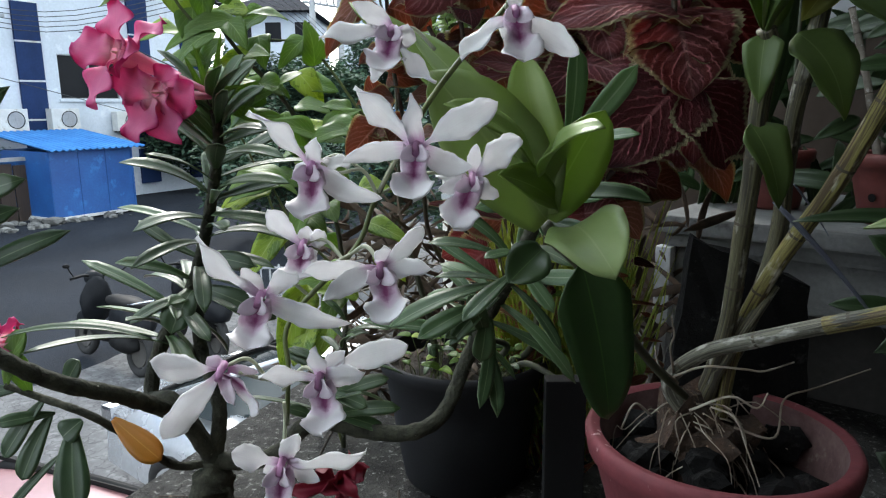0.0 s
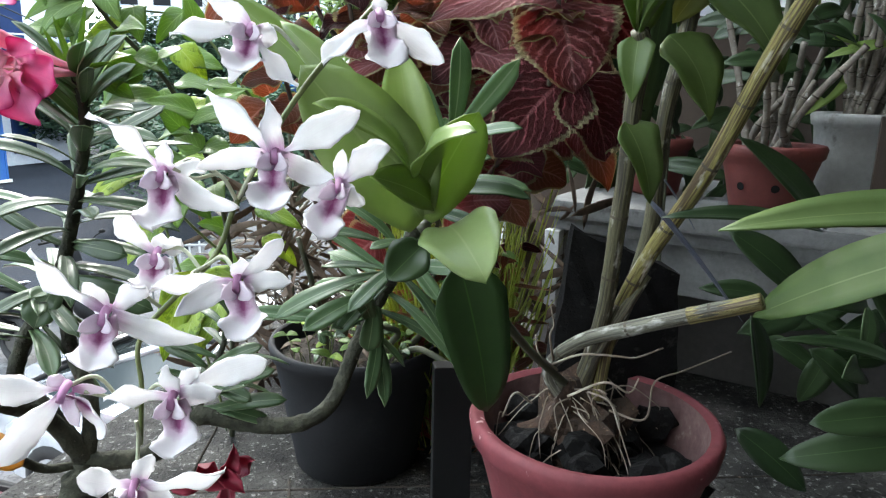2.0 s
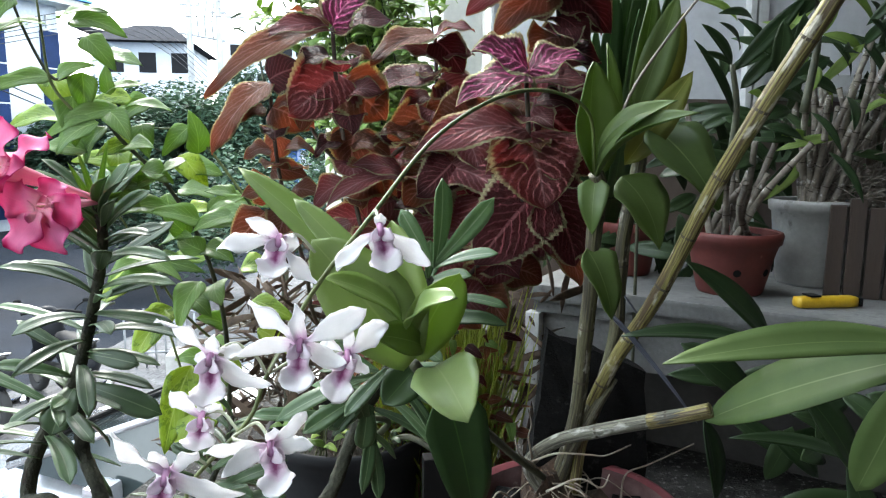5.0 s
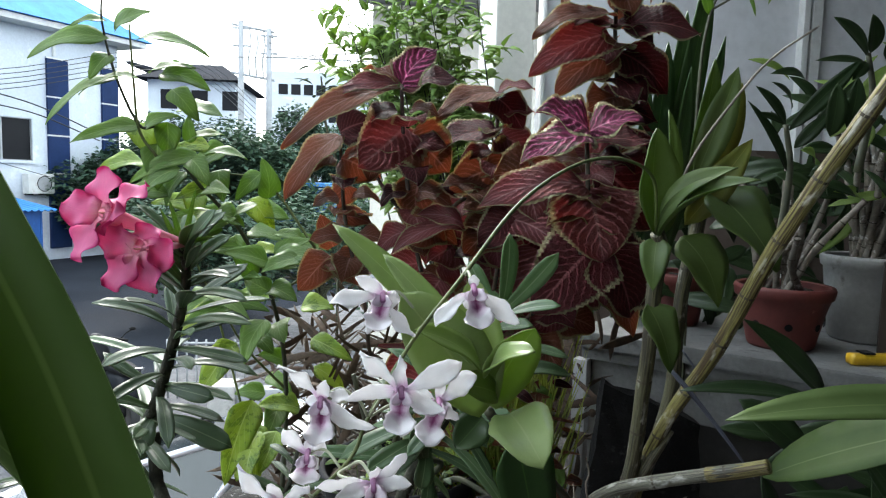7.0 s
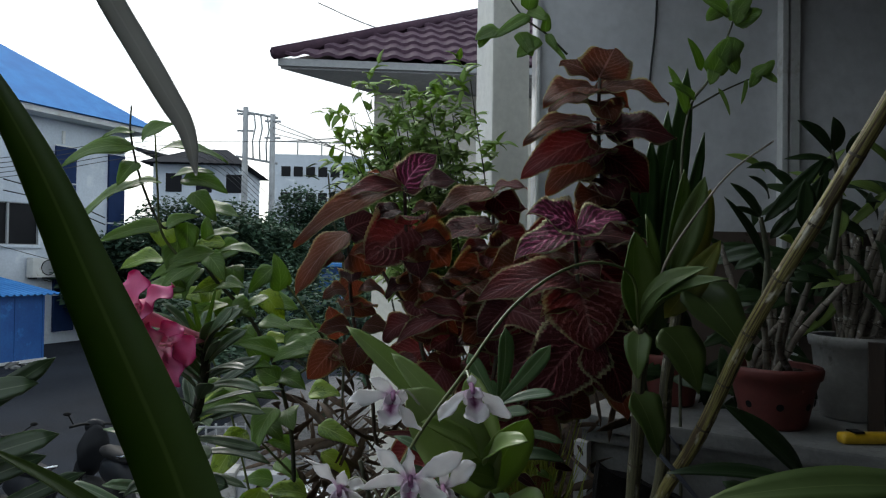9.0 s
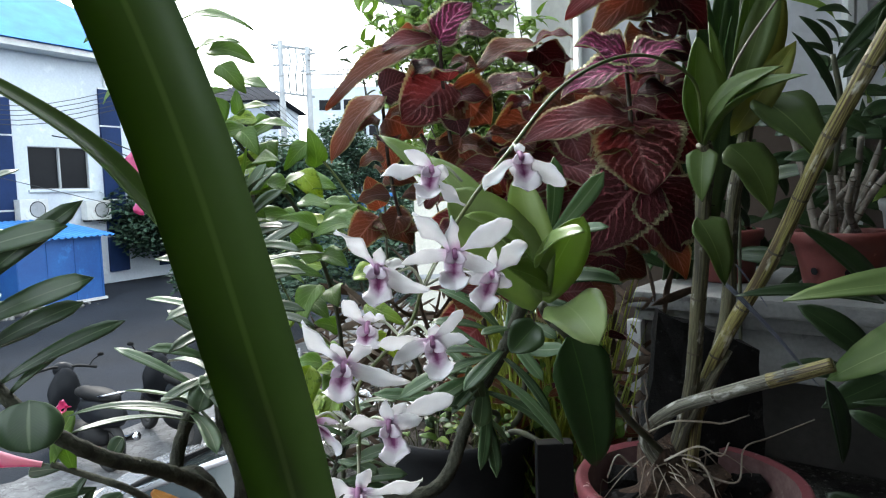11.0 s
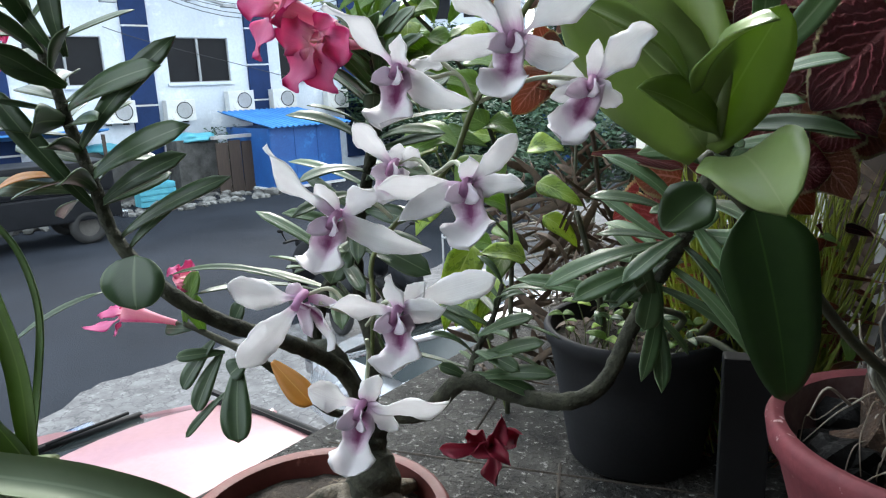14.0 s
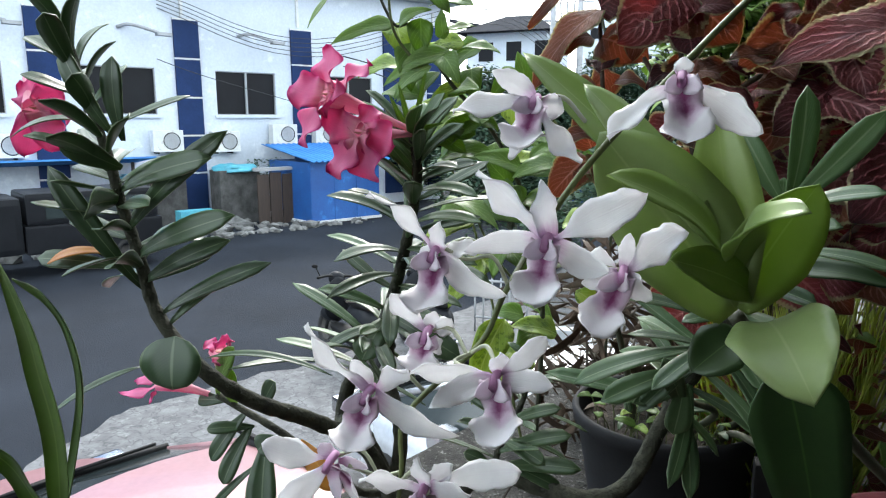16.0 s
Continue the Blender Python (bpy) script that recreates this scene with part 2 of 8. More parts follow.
def box(bm, lo, hi, bevel=0.0, m=None):
    r = bmesh.ops.create_cube(bm, size=1.0)
    vs = r["verts"]
    c = [(a + b) / 2 for a, b in zip(lo, hi)]
    s = [abs(b - a) for a, b in zip(lo, hi)]
    for v in vs:
        v.co = Vector((v.co.x * s[0] + c[0], v.co.y * s[1] + c[1], v.co.z * s[2] + c[2]))
    if bevel:
        es = list({e for v in vs for e in v.link_edges})
        out = bmesh.ops.bevel(bm, geom=es, offset=bevel, segments=2, affect="EDGES", profile=0.7)
        vs = list({v for f in out["faces"] for v in f.verts} | {v for v in vs if v.is_valid})
    if m is not None:
        bmesh.ops.transform(bm, matrix=m, verts=[v for v in vs if v.is_valid])
    return vs


def boxes(*specs, m=None, bevel=0.0):
    bm = bmesh.new()
    for lo, hi in specs:
        box(bm, lo, hi, bevel, m)
    return bm


def lathe(profile, center, n=40, wobble=0.0, m=None):
    """A turned shape from (radius, height) pairs round a vertical axis."""
    verts, faces = [], []
    for k, (r, z) in enumerate(profile):
        for i in range(n):
            a = 2 * math.pi * i / n
            q = r * (1 + wobble * math.sin(3 * a + k * 0.2))
            p = Vector((q * math.cos(a), q * math.sin(a), z))
            p = (m @ p) if m is not None else p
            verts.append(p + Vector(center))
    for k in range(len(profile) - 1):
        for i in range(n):
            j = (i + 1) % n
            faces.append((k * n + i, k * n + j, (k + 1) * n + j, (k + 1) * n + i))
    return verts, faces


def spline(points, per=6):
    """A smooth line through points (Catmull-Rom)."""
    p = [Vector(q) for q in points]
    p = [p[0] * 2 - p[1]] + p + [p[-1] * 2 - p[-2]]
    out = []
    for i in range(1, len(p) - 2):
        a, b, c, d = p[i - 1:i + 3]
        for k in range(per):
            t = k / per
            out.append(0.5 * (2 * b + (c - a) * t + (2 * a - 5 * b + 4 * c - d) * t * t + (3 * b - a - 3 * c + d) * t ** 3))
    out.append(p[-2])
    return out


def tube(line, radii, n=8, caps=True):
    """A round stem along a line; radii is a number, a pair of end radii, or a function of 0..1 and the arc length."""
    verts, faces, uvs = [], [], []
    total = len(line) - 1
    prev = None
    arc = 0.0
    for i, p in enumerate(line):
        d = (line[min(i + 1, total)] - line[max(i - 1, 0)]).normalized()
        side = prev - d * prev.dot(d) if prev is not None else d.orthogonal()
        side.normalize()
        prev = side
        up = d.cross(side)
        if i:
            arc += (p - line[i - 1]).length
        s = i / total
        r = radii(s, arc) if callable(radii) else (radii if isinstance(radii, float) else radii[0] + (radii[1] - radii[0]) * s)
        for k in range(n):
            a = 2 * math.pi * k / n
            verts.append(p + (side * math.cos(a) + up * math.sin(a)) * r)
            uvs.append((k / n, arc))
    for i in range(total):
        for k in range(n):
            j = (k + 1) % n
            faces.append((i * n + k, i * n + j, (i + 1) * n + j, (i + 1) * n + k))
    if caps:
        faces.append(tuple(range(n))[::-1])
        faces.append(tuple(total * n + k for k in range(n)))
    return verts, faces, uvs


def join(*meshes):
    verts, faces, uvs = [], [], []
    for m in meshes:
        o = len(verts)
        verts += m[0]
        faces += [tuple(i + o for i in f) for f in m[1]]
        if len(m) > 2:
            uvs += m[2]
    return verts, faces, uvs


PROFILES = {
    "strap": lambda s: min(1.0, 0.45 + s * 2.2) * max(0.0, 1 - s ** 5) ** 0.6,
    "ellip": lambda s: math.sin(math.pi * min(1, max(0, s)) ** 0.85) ** 0.75,
    "obov": lambda s: (0.14 + 0.90 * s ** 0.85) * max(0.0, 1 - s ** 4.2) ** 0.58 / 0.84,
    "ovate": lambda s: 1.25 * (min(1.0, s * 6) ** 0.6) * max(0.0, 1 - s) ** 0.62 * (0.72 + 0.5 * s),
    "heart": lambda s: 1.12 * (min(1.0, 0.42 + s * 3.4) ** 0.8) * max(0.0, 1 - s ** 2.7) ** 0.80,
    "petal": lambda s: (0.20 + 0.82 * (3 * min(1, s / 0.66) ** 2 - 2 * min(1, s / 0.66) ** 3)) * max(0.0, 1 - s ** 5) ** 0.62,
    "acum": lambda s: 1.18 * min(1.0, s * 5.5) ** 0.6 * max(0.0, 1 - s) ** 0.85 * (0.80 + 0.75 * s),
    "lobe": lambda s: (0.50 + 0.52 * math.sin(math.pi * min(1, 0.08 + s * 0.74)) ** 1.2) * max(0.0, 1 - s ** 6) ** 0.5,
    "sepal": lambda s: (0.42 + 0.58 * math.sin(math.pi * min(1, s * 0.86 + 0.05)) ** 0.8) * max(0.0, 1 - s ** 3.2) ** 0.62,
    "lip": lambda s: (0.50 + 0.10 * math.sin(math.pi * min(1, s * 2.6)) + 0.50 * max(0.0, min(1.0, (s - 0.32) / 0.36)) ** 1.3) * max(0.0, 1 - s ** 5) ** 0.55,
    "disc": lambda s: math.sin(math.pi * min(1, max(0, s))) ** 0.5,
    "broad": lambda s: (0.35 + 0.65 * min(1.0, s * 2.4) ** 0.8) * max(0.0, 1 - s ** 3.2) ** 0.62,
    "round": lambda s: (0.25 + 0.80 * math.sin(math.pi * min(1, s * 0.72)) ** 0.9) * max(0.0, 1 - s ** 8) ** 0.5,
    "spear": lambda s: min(1.0, 0.5 + s * 3) * (1 - s) ** 0.55,
}


def blade(base, tip, width, up=(0, 0, 1), bend=0.08, fold=0.12, shape="ellip", n=9, m=4, twist=0.0, thick=0.0007, teeth=0.0, wave=0.0, seed=0.0, droop=0.0, turn=0.0, sway=0.0, pucker=0.0, ribs=9.0, ragged=0.0):
    """A leaf or petal between two points: bend arches it, fold lifts its margins, teeth notches the margin, wave ruffles it,
    sway curves it sideways, pucker swells the blade between its side veins."""
    base, tip = Vector(base), Vector(tip)
    axis = tip - base
    length = axis.length
    d = axis.normalized()
    nrm = Vector(up) - d * Vector(up).dot(d)
    if nrm.length < 1e-4:
        nrm = d.orthogonal()
    nrm.normalize()
    if twist:
        nrm = Matrix.Rotation(radians(twist), 3, d) @ nrm
    side = d.cross(nrm)
    side0, nrm0 = side.copy(), nrm.copy()
    prof = PROFILES[shape]
    tops, uvs = [], []
    for i in range(n + 1):
        s = i / n
        c = base + axis * s + nrm * (bend * length * 4 * s * (1 - s)) - nrm * droop * length * s * s + side0 * sway * length * 4 * s * (1 - s)
        w = max(prof(s), 0.012) * width * 0.5
        if teeth:
            w *= 1 + teeth * (1 if i % 2 else -1) * (1 - s * 0.3)
        if ragged:
            w *= 1 + ragged * (math.sin(s * 19 + seed * 3) + 0.8 * math.sin(s * 41 + seed * 7)) * min(1.0, 2 * s)
        if turn:
            spin = Matrix.Rotation(radians(turn * s), 3, d)
            side, nrm = spin @ side0, spin @ nrm0
        for k in range(m + 1):
            q = 2 * k / m - 1
            lift = fold * abs(q) ** 1.3 * w + wave * width * math.sin(s * 11 + seed + (2 if q > 0 else 0)) * q * q
            if pucker:
                lift += pucker * width * abs(math.sin(math.pi * (s * ribs - abs(q) * ribs * 0.45))) * min(1.0, 3 * abs(q)) * (1.15 - abs(q))
            tops.append(c + side * q * w + nrm * lift)
            uvs.append((0.5 + q * 0.5, s))
    verts = tops + [p - nrm * thick for p in tops]
    faces = []
    o = len(tops)
    for i in range(n):
        for k in range(m):
            a, b = i * (m + 1) + k, i * (m + 1) + k + 1
            c, e = b + m + 1, a + m + 1
            faces.append((a, b, c, e))
            faces.append((o + e, o + c, o + b, o + a))
    rim = [k for k in range(m + 1)] + [i * (m + 1) + m for i in range(1, n + 1)] + [n * (m + 1) + k for k in range(m - 1, -1, -1)] + [i * (m + 1) for i in range(n - 1, 0, -1)]
    for a, b in zip(rim, rim[1:] + rim[:1]):
        faces.append((b, a, o + a, o + b))
    return verts, faces, uvs + uvs


def leaf(parent, base, tip, width, mat, name="leaf", label="", **kw):
    v, f, uv = blade(base, tip, width, **kw)
    return mesh_ob(name, v, f, mat, parent, label, uv)


def stem(parent, points, radii, mat, name="stem", n=8, per=6, label=""):
    v, f, uv = tube(spline(points, per), radii, n)
    return mesh_ob(name, v, f, mat, parent, label, uv)


# ---- the surfaces of this place ----
ASPHALT = surface("asphalt", (0.025, 0.030, 0.040), (0.013, 0.016, 0.022), 0.9, 0.6, 60, 1.0, spec=0.12, spots=(0.17, 0.18, 0.20), spot_scale=34, spot_lo=0.67, spot_hi=0.72, dist=0.03)
CONCRETE = surface("cracked_concrete", (0.15, 0.15, 0.156), (0.065, 0.065, 0.069), 0.85, 5.0, 40, 0.8, spots=(0.19, 0.19, 0.195), spot_scale=9, spot_lo=0.55, spot_hi=0.72, dist=0.012)


def crack(mat, scale, colour, width=0.02):
    """Thin wandering cracks over a surface."""
    nt = mat.node_tree
    b = nt.nodes["Principled BSDF"]
    old = b.inputs["Base Color"].links[0].from_socket
    co = nt.nodes.new("ShaderNodeTexCoord")
    wob = nt.nodes.new("ShaderNodeTexNoise")
    wob.inputs["Scale"].default_value = scale * 1.5
    mixv = nt.nodes.new("ShaderNodeVectorMath")
    mixv.operation = "MULTIPLY_ADD"
    nt.links.new(co.outputs["Object"], wob.inputs["Vector"])
    nt.links.new(wob.outputs["Color"], mixv.inputs[0])
    mixv.inputs[1].default_value = (0.35, 0.35, 0.35)
    nt.links.new(co.outputs["Object"], mixv.inputs[2])
    vo = nt.nodes.new("ShaderNodeTexVoronoi")
    vo.feature = "DISTANCE_TO_EDGE"
    vo.inputs["Scale"].default_value = scale
    nt.links.new(mixv.outputs[0], vo.inputs["Vector"])
    nt.links.new(mix_col(nt, maths(nt, "MULTIPLY", ramp(nt, vo.outputs["Distance"], width, 0.0), 0.8), old, colour), b.inputs["Base Color"])


crack(CONCRETE, 4.6, (0.030, 0.030, 0.033), 0.045)
LEDGE = surface("mossy_ledge_concrete", (0.088, 0.084, 0.077), (0.014, 0.013, 0.012), 0.92, 9, 150, 1.0, spots=(0.27, 0.265, 0.25), spot_scale=75, spot_lo=0.56, spot_hi=0.66, dist=0.02, spec=0.25)
crack(LEDGE, 9.0, (0.008, 0.008, 0.007), 0.03)
WHITEWALL = surface("white_wall_paint", (0.56, 0.61, 0.68), (0.47, 0.52, 0.58), 0.7, 0.5, 14, 0.1, spots=(0.62, 0.66, 0.70), spot_scale=0.9)
BLUESTRIP = surface("navy_tile", (0.016, 0.036, 0.11), (0.010, 0.024, 0.075), 0.6, 1.0, 20, 0.1, spec=0.12)
BLUEPAINT = surface("blue_sheet_paint", (0.020, 0.115, 0.36), (0.012, 0.072, 0.26), 0.5, 1.2, 20, 0.15, spots=(0.028, 0.15, 0.44), spot_scale=2)
BLUEROOF = surface("light_blue_roof_sheet", (0.075, 0.26, 0.58), (0.048, 0.18, 0.46), 0.75, 1.5, 30, 0.15, spec=0.08)
DARKGLASS = surface("dark_window_glass", (0.010, 0.011, 0.013), (0.006, 0.006, 0.008), 0.45, 1, 8, 0.0, spec=0.15)
WHITEMETAL = surface("white_enamel", (0.66, 0.67, 0.66), (0.52, 0.53, 0.52), 0.45, 3, 40, 0.05, spots=(0.42, 0.40, 0.36), spot_scale=5)
BLACKPLASTIC = surface("black_pot_plastic", (0.022, 0.023, 0.026), (0.014, 0.014, 0.016), 0.72, 14, 160, 0.25, spots=(0.03, 0.03, 0.03), spot_scale=12, spot_lo=0.6, spot_hi=0.8, dist=0.002, spec=0.3)
PINKPOT = surface("worn_pink_pot_plastic", (0.215, 0.050, 0.058), (0.14, 0.033, 0.039), 0.6, 16, 140, 0.4, spots=(0.55, 0.38, 0.36), spot_scale=40, spot_lo=0.64, spot_hi=0.69, dist=0.002, spec=0.3)
PINKINNER = surface("limescaled_pot_inside", (0.22, 0.14, 0.13), (0.11, 0.05, 0.05), 0.85, 22, 150, 0.4, spots=(0.30, 0.23, 0.20), spot_scale=16, dist=0.003)
REDPOT = surface("brick_red_pot_plastic", (0.175, 0.038, 0.031), (0.12, 0.027, 0.022), 0.6, 12, 120, 0.2, spots=(0.42, 0.18, 0.14), spot_scale=18, spot_lo=0.64, spot_hi=0.75)
WHITEPOT = surface("greyed_white_pot", (0.36, 0.355, 0.335), (0.25, 0.245, 0.235), 0.7, 10, 90, 0.25, spots=(0.16, 0.15, 0.135), spot_scale=9)
CHARCOAL = surface("charcoal", (0.012, 0.011, 0.011), (0.006, 0.006, 0.006), 0.75, 40, 220, 0.9, spots=(0.03, 0.029, 0.028), spot_scale=50, dist=0.004, spec=0.12)
SOIL = surface("dark_soil", (0.05, 0.038, 0.028), (0.02, 0.016, 0.012), 0.95, 50, 200, 1.0, spots=(0.13, 0.10, 0.07), spot_scale=70, dist=0.006)
CANE = cane_mat("papery_orchid_cane", (0.115, 0.105, 0.055), (0.042, 0.034, 0.022), (0.40, 0.38, 0.33), 0.57)
CANEYELLOW = cane_mat("ridged_yellow_cane", (0.27, 0.235, 0.075), (0.075, 0.048, 0.020), (0.50, 0.46, 0.36), 0.55)
CANEGREY = cane_mat("grey_sheathed_cane", (0.15, 0.145, 0.105), (0.055, 0.05, 0.036), (0.36, 0.35, 0.31), 0.53)
DRYCANE = surface("dry_grey_cane", (0.34, 0.30, 0.245), (0.15, 0.125, 0.10), 0.8, 40, 200, 0.5, spots=(0.62, 0.59, 0.54), spot_scale=50, vary=0.5)
NODEMAT = surface("dark_cane_joint", (0.11, 0.09, 0.06), (0.045, 0.035, 0.024), 0.7, 80, 300, 0.5)
ROOT = surface("pale_aerial_root", (0.60, 0.55, 0.46), (0.27, 0.20, 0.14), 0.7, 60, 300, 0.4, vary=0.85)
ROOTBALL = surface("matted_root_fibre", (0.085, 0.048, 0.030), (0.030, 0.019, 0.013), 0.95, 60, 260, 1.0, spots=(0.20, 0.13, 0.085), spot_scale=110, spot_lo=0.6, spot_hi=0.7, dist=0.006)
BARK = surface("grey_green_adenium_bark", (0.088, 0.088, 0.062), (0.030, 0.031, 0.022), 0.8, 55, 240, 1.0, spots=(0.30, 0.29, 0.24), spot_scale=120, spot_lo=0.67, spot_hi=0.71, dist=0.005, spec=0.25)
CAUDEX = surface("pale_knobbly_bark", (0.21, 0.175, 0.125), (0.062, 0.048, 0.034), 0.8, 25, 160, 0.9, spots=(0.06, 0.055, 0.035), spot_scale=18, dist=0.008)
GREENSTEM = surface("green_flower_stem", (0.17, 0.20, 0.065), (0.09, 0.12, 0.035), 0.45, 40, 200, 0.2)
SHRUBSTEM = surface("dark_shrub_stem", (0.085, 0.085, 0.045), (0.035, 0.04, 0.022), 0.6, 40, 200, 0.3)
COLSTEM = surface("hairy_coleus_stem", (0.15, 0.085, 0.075), (0.065, 0.06, 0.035), 0.6, 30, 200, 0.3)
# weathered white bench stone, its grey lowered to hold the porch shade
STONEWHITE = surface("weathered_shaded_stone", (0.205, 0.205, 0.198), (0.105, 0.104, 0.100), 0.75, 7, 110, 0.6, spots=(0.06, 0.058, 0.054), spot_scale=13, spot_lo=0.58, spot_hi=0.70, dist=0.004)
DARKWOOD = surface("dark_brown_plank", (0.060, 0.040, 0.030), (0.030, 0.020, 0.015), 0.7, 6, 90, 0.4, stretch=(6, 6, 0.5))
CREAM = surface("cream_house_wall", (0.62, 0.60, 0.53), (0.52, 0.50, 0.44), 0.75, 1.5, 30, 0.15, spots=(0.45, 0.44, 0.40), spot_scale=2.5)
ROOFTILE = surface("purple_brown_roof_tile", (0.120, 0.074, 0.100), (0.070, 0.042, 0.062), 0.8, 3, 40, 0.25, vary=0.4, spec=0.08)
FARROOF = surface("dark_grey_roof_sheet", (0.040, 0.042, 0.050), (0.026, 0.027, 0.032), 0.95, 0.8, 12, 0.1, spec=0.02)
GREYPANEL = surface("grey_wall_panel", (0.74, 0.75, 0.78), (0.62, 0.63, 0.66), 0.22, 1.6, 20, 0.08)
PILLARWHITE = surface("cream_white_pillar_paint", (0.82, 0.81, 0.76), (0.72, 0.71, 0.66), 0.7, 3, 40, 0.15)
# same chipped bench white, brightened for the daylight on its left end
BENCHEDGE = surface("chipped_daylit_edge", (0.60, 0.60, 0.59), (0.40, 0.40, 0.39), 0.7, 18, 90, 0.5, spots=(0.13, 0.125, 0.12), spot_scale=24, spot_lo=0.62, spot_hi=0.68)
# shade under the bench seat is put into this grey; wheel rims use it
DARKSLAB = surface("shade_dark_concrete", (0.075, 0.07, 0.065), (0.04, 0.037, 0.034), 0.85, 4, 60, 0.4)
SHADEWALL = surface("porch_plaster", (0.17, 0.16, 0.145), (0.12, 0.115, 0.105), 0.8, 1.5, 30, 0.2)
GREYCONC = surface("grey_pole_concrete", (0.36, 0.37, 0.38), (0.26, 0.27, 0.28), 0.8, 2, 30, 0.2)
CABLE = surface("black_cable", (0.02, 0.021, 0.023), (0.015, 0.015, 0.016), 0.6, 5, 40, 0.0)
PINKCAR = surface("pale_pink_car_paint", (0.30, 0.150, 0.160), (0.26, 0.125, 0.135), 0.34, 1.5, 30, 0.0, coat=0.3, metal=0.0)
WHITECAR = surface("silver_car_paint", (0.56, 0.575, 0.60), (0.48, 0.50, 0.53), 0.24, 1.5, 30, 0.0, coat=0.8, metal=0.5)
CARGLASS = surface("car_glass", (0.03, 0.04, 0.04), (0.02, 0.028, 0.03), 0.06, 1, 10, 0.0)
TRIMBLACK = surface("black_trim", (0.012, 0.012, 0.013), (0.008, 0.008, 0.008), 0.6, 6, 60, 0.1, spec=0.12)
TYRE = surface("tyre_rubber", (0.022, 0.022, 0.023), (0.014, 0.014, 0.014), 0.85, 10, 80, 0.3)
DARKTRUCK = surface("dark_truck_paint", (0.012, 0.013, 0.016), (0.008, 0.009, 0.011), 0.45, 2, 40, 0.0, spec=0.12)
CHROME = surface("chrome", (0.65, 0.66, 0.68), (0.5, 0.5, 0.52), 0.2, 5, 50, 0.0, metal=1.0)
TARP = surface("turquoise_tarp", (0.10, 0.42, 0.50), (0.06, 0.30, 0.40), 0.5, 4, 30, 0.5, dist=0.02)
RUBBLE = surface("broken_rubble", (0.28, 0.28, 0.27), (0.06, 0.06, 0.058), 0.9, 3, 30, 0.6, vary=0.8)
YELLOWPLASTIC = surface("yellow_plastic", (0.75, 0.47, 0.03), (0.62, 0.37, 0.02), 0.4, 10, 100, 0.1)
DRYLEAF = surface("dry_brown_leaf", (0.15, 0.10, 0.066), (0.062, 0.04, 0.027), 0.8, 40, 150, 0.5, vary=0.6)

ORCHID = leaf_mat("orchid_leaf", (0.24, 0.33, 0.095), (0.15, 0.22, 0.060), (0.29, 0.375, 0.135), 0.44, 0.36, (0.42, 0.60, 0.10), vein_n=0.0, rib_w=0.02, bump=0.14, spec=0.3)
ORCHIDPALE = leaf_mat("bright_orchid_leaf", (0.37, 0.46, 0.19), (0.25, 0.35, 0.12), (0.40, 0.48, 0.21), 0.32, 0.32, (0.46, 0.60, 0.17), vein_n=0.0, rib_w=0.02, bump=0.16)
ORCHIDMID = leaf_mat("mid_green_orchid_leaf", (0.110, 0.160, 0.050), (0.066, 0.105, 0.032), (0.15, 0.20, 0.075), 0.46, 0.24, (0.28, 0.40, 0.10), vein_n=0.0, rib_w=0.02, bump=0.10, spec=0.25)
ORCHIDDEEP = leaf_mat("broad_deep_green_leaf", (0.050, 0.105, 0.028), (0.026, 0.062, 0.018), (0.075, 0.17, 0.04), 0.30, 0.12, (0.14, 0.32, 0.04), vein_n=0.0, rib_w=0.018, bump=0.05)
# green for leaves low down and far back, darkened to hold their shade
ORCHIDDARK = leaf_mat("shade_dark_orchid_leaf", (0.034, 0.060, 0.022), (0.017, 0.034, 0.013), (0.055, 0.095, 0.035), 0.36, 0.10, (0.10, 0.20, 0.04), vein_n=0.0, rib_w=0.018, bump=0.1, spec=0.35)
CANELEAF = leaf_mat("olive_cane_leaf", (0.135, 0.190, 0.060), (0.068, 0.108, 0.032), (0.20, 0.26, 0.10), 0.42, 0.26, (0.28, 0.44, 0.08), vein_n=0.0, rib_w=0.018, bump=0.15, spec=0.4)
# brown of the reflection low in the glossy grey wall
REFLECTBROWN = surface("brown_reflection", (0.150, 0.115, 0.095), (0.095, 0.072, 0.060), 0.3, 1.6, 20, 0.08)
ORCHIDYELLOW = leaf_mat("yellowing_orchid_leaf", (0.27, 0.26, 0.055), (0.14, 0.17, 0.035), (0.34, 0.33, 0.10), 0.4, 0.25, (0.55, 0.50, 0.1), vein_n=0.0, rib_w=0.02, bump=0.05)
ADENIUM = leaf_mat("glossy_adenium_leaf", (0.068, 0.120, 0.048), (0.032, 0.066, 0.028), (0.17, 0.23, 0.12), 0.33, 0.15, (0.18, 0.30, 0.07), vein=(0.085, 0.14, 0.06), vein_n=16, vein_w=0.08, rib_w=0.035, spec=0.5, edge=(0.14, 0.19, 0.09), edge_w=0.03)
ADENLIGHT = leaf_mat("young_blue_green_adenium_leaf", (0.13, 0.215, 0.095), (0.075, 0.14, 0.065), (0.26, 0.33, 0.20), 0.35, 0.25, (0.28, 0.42, 0.14), vein=(0.17, 0.26, 0.13), vein_n=14, vein_w=0.1, rib_w=0.05, edge=(0.19, 0.27, 0.14), edge_w=0.04)
ADENIUMORANGE = leaf_mat("orange_old_leaf", (0.62, 0.26, 0.02), (0.48, 0.19, 0.02), (0.66, 0.36, 0.06), 0.4, 0.3, (0.85, 0.38, 0.03), vein=(0.50, 0.22, 0.03), vein_n=14)
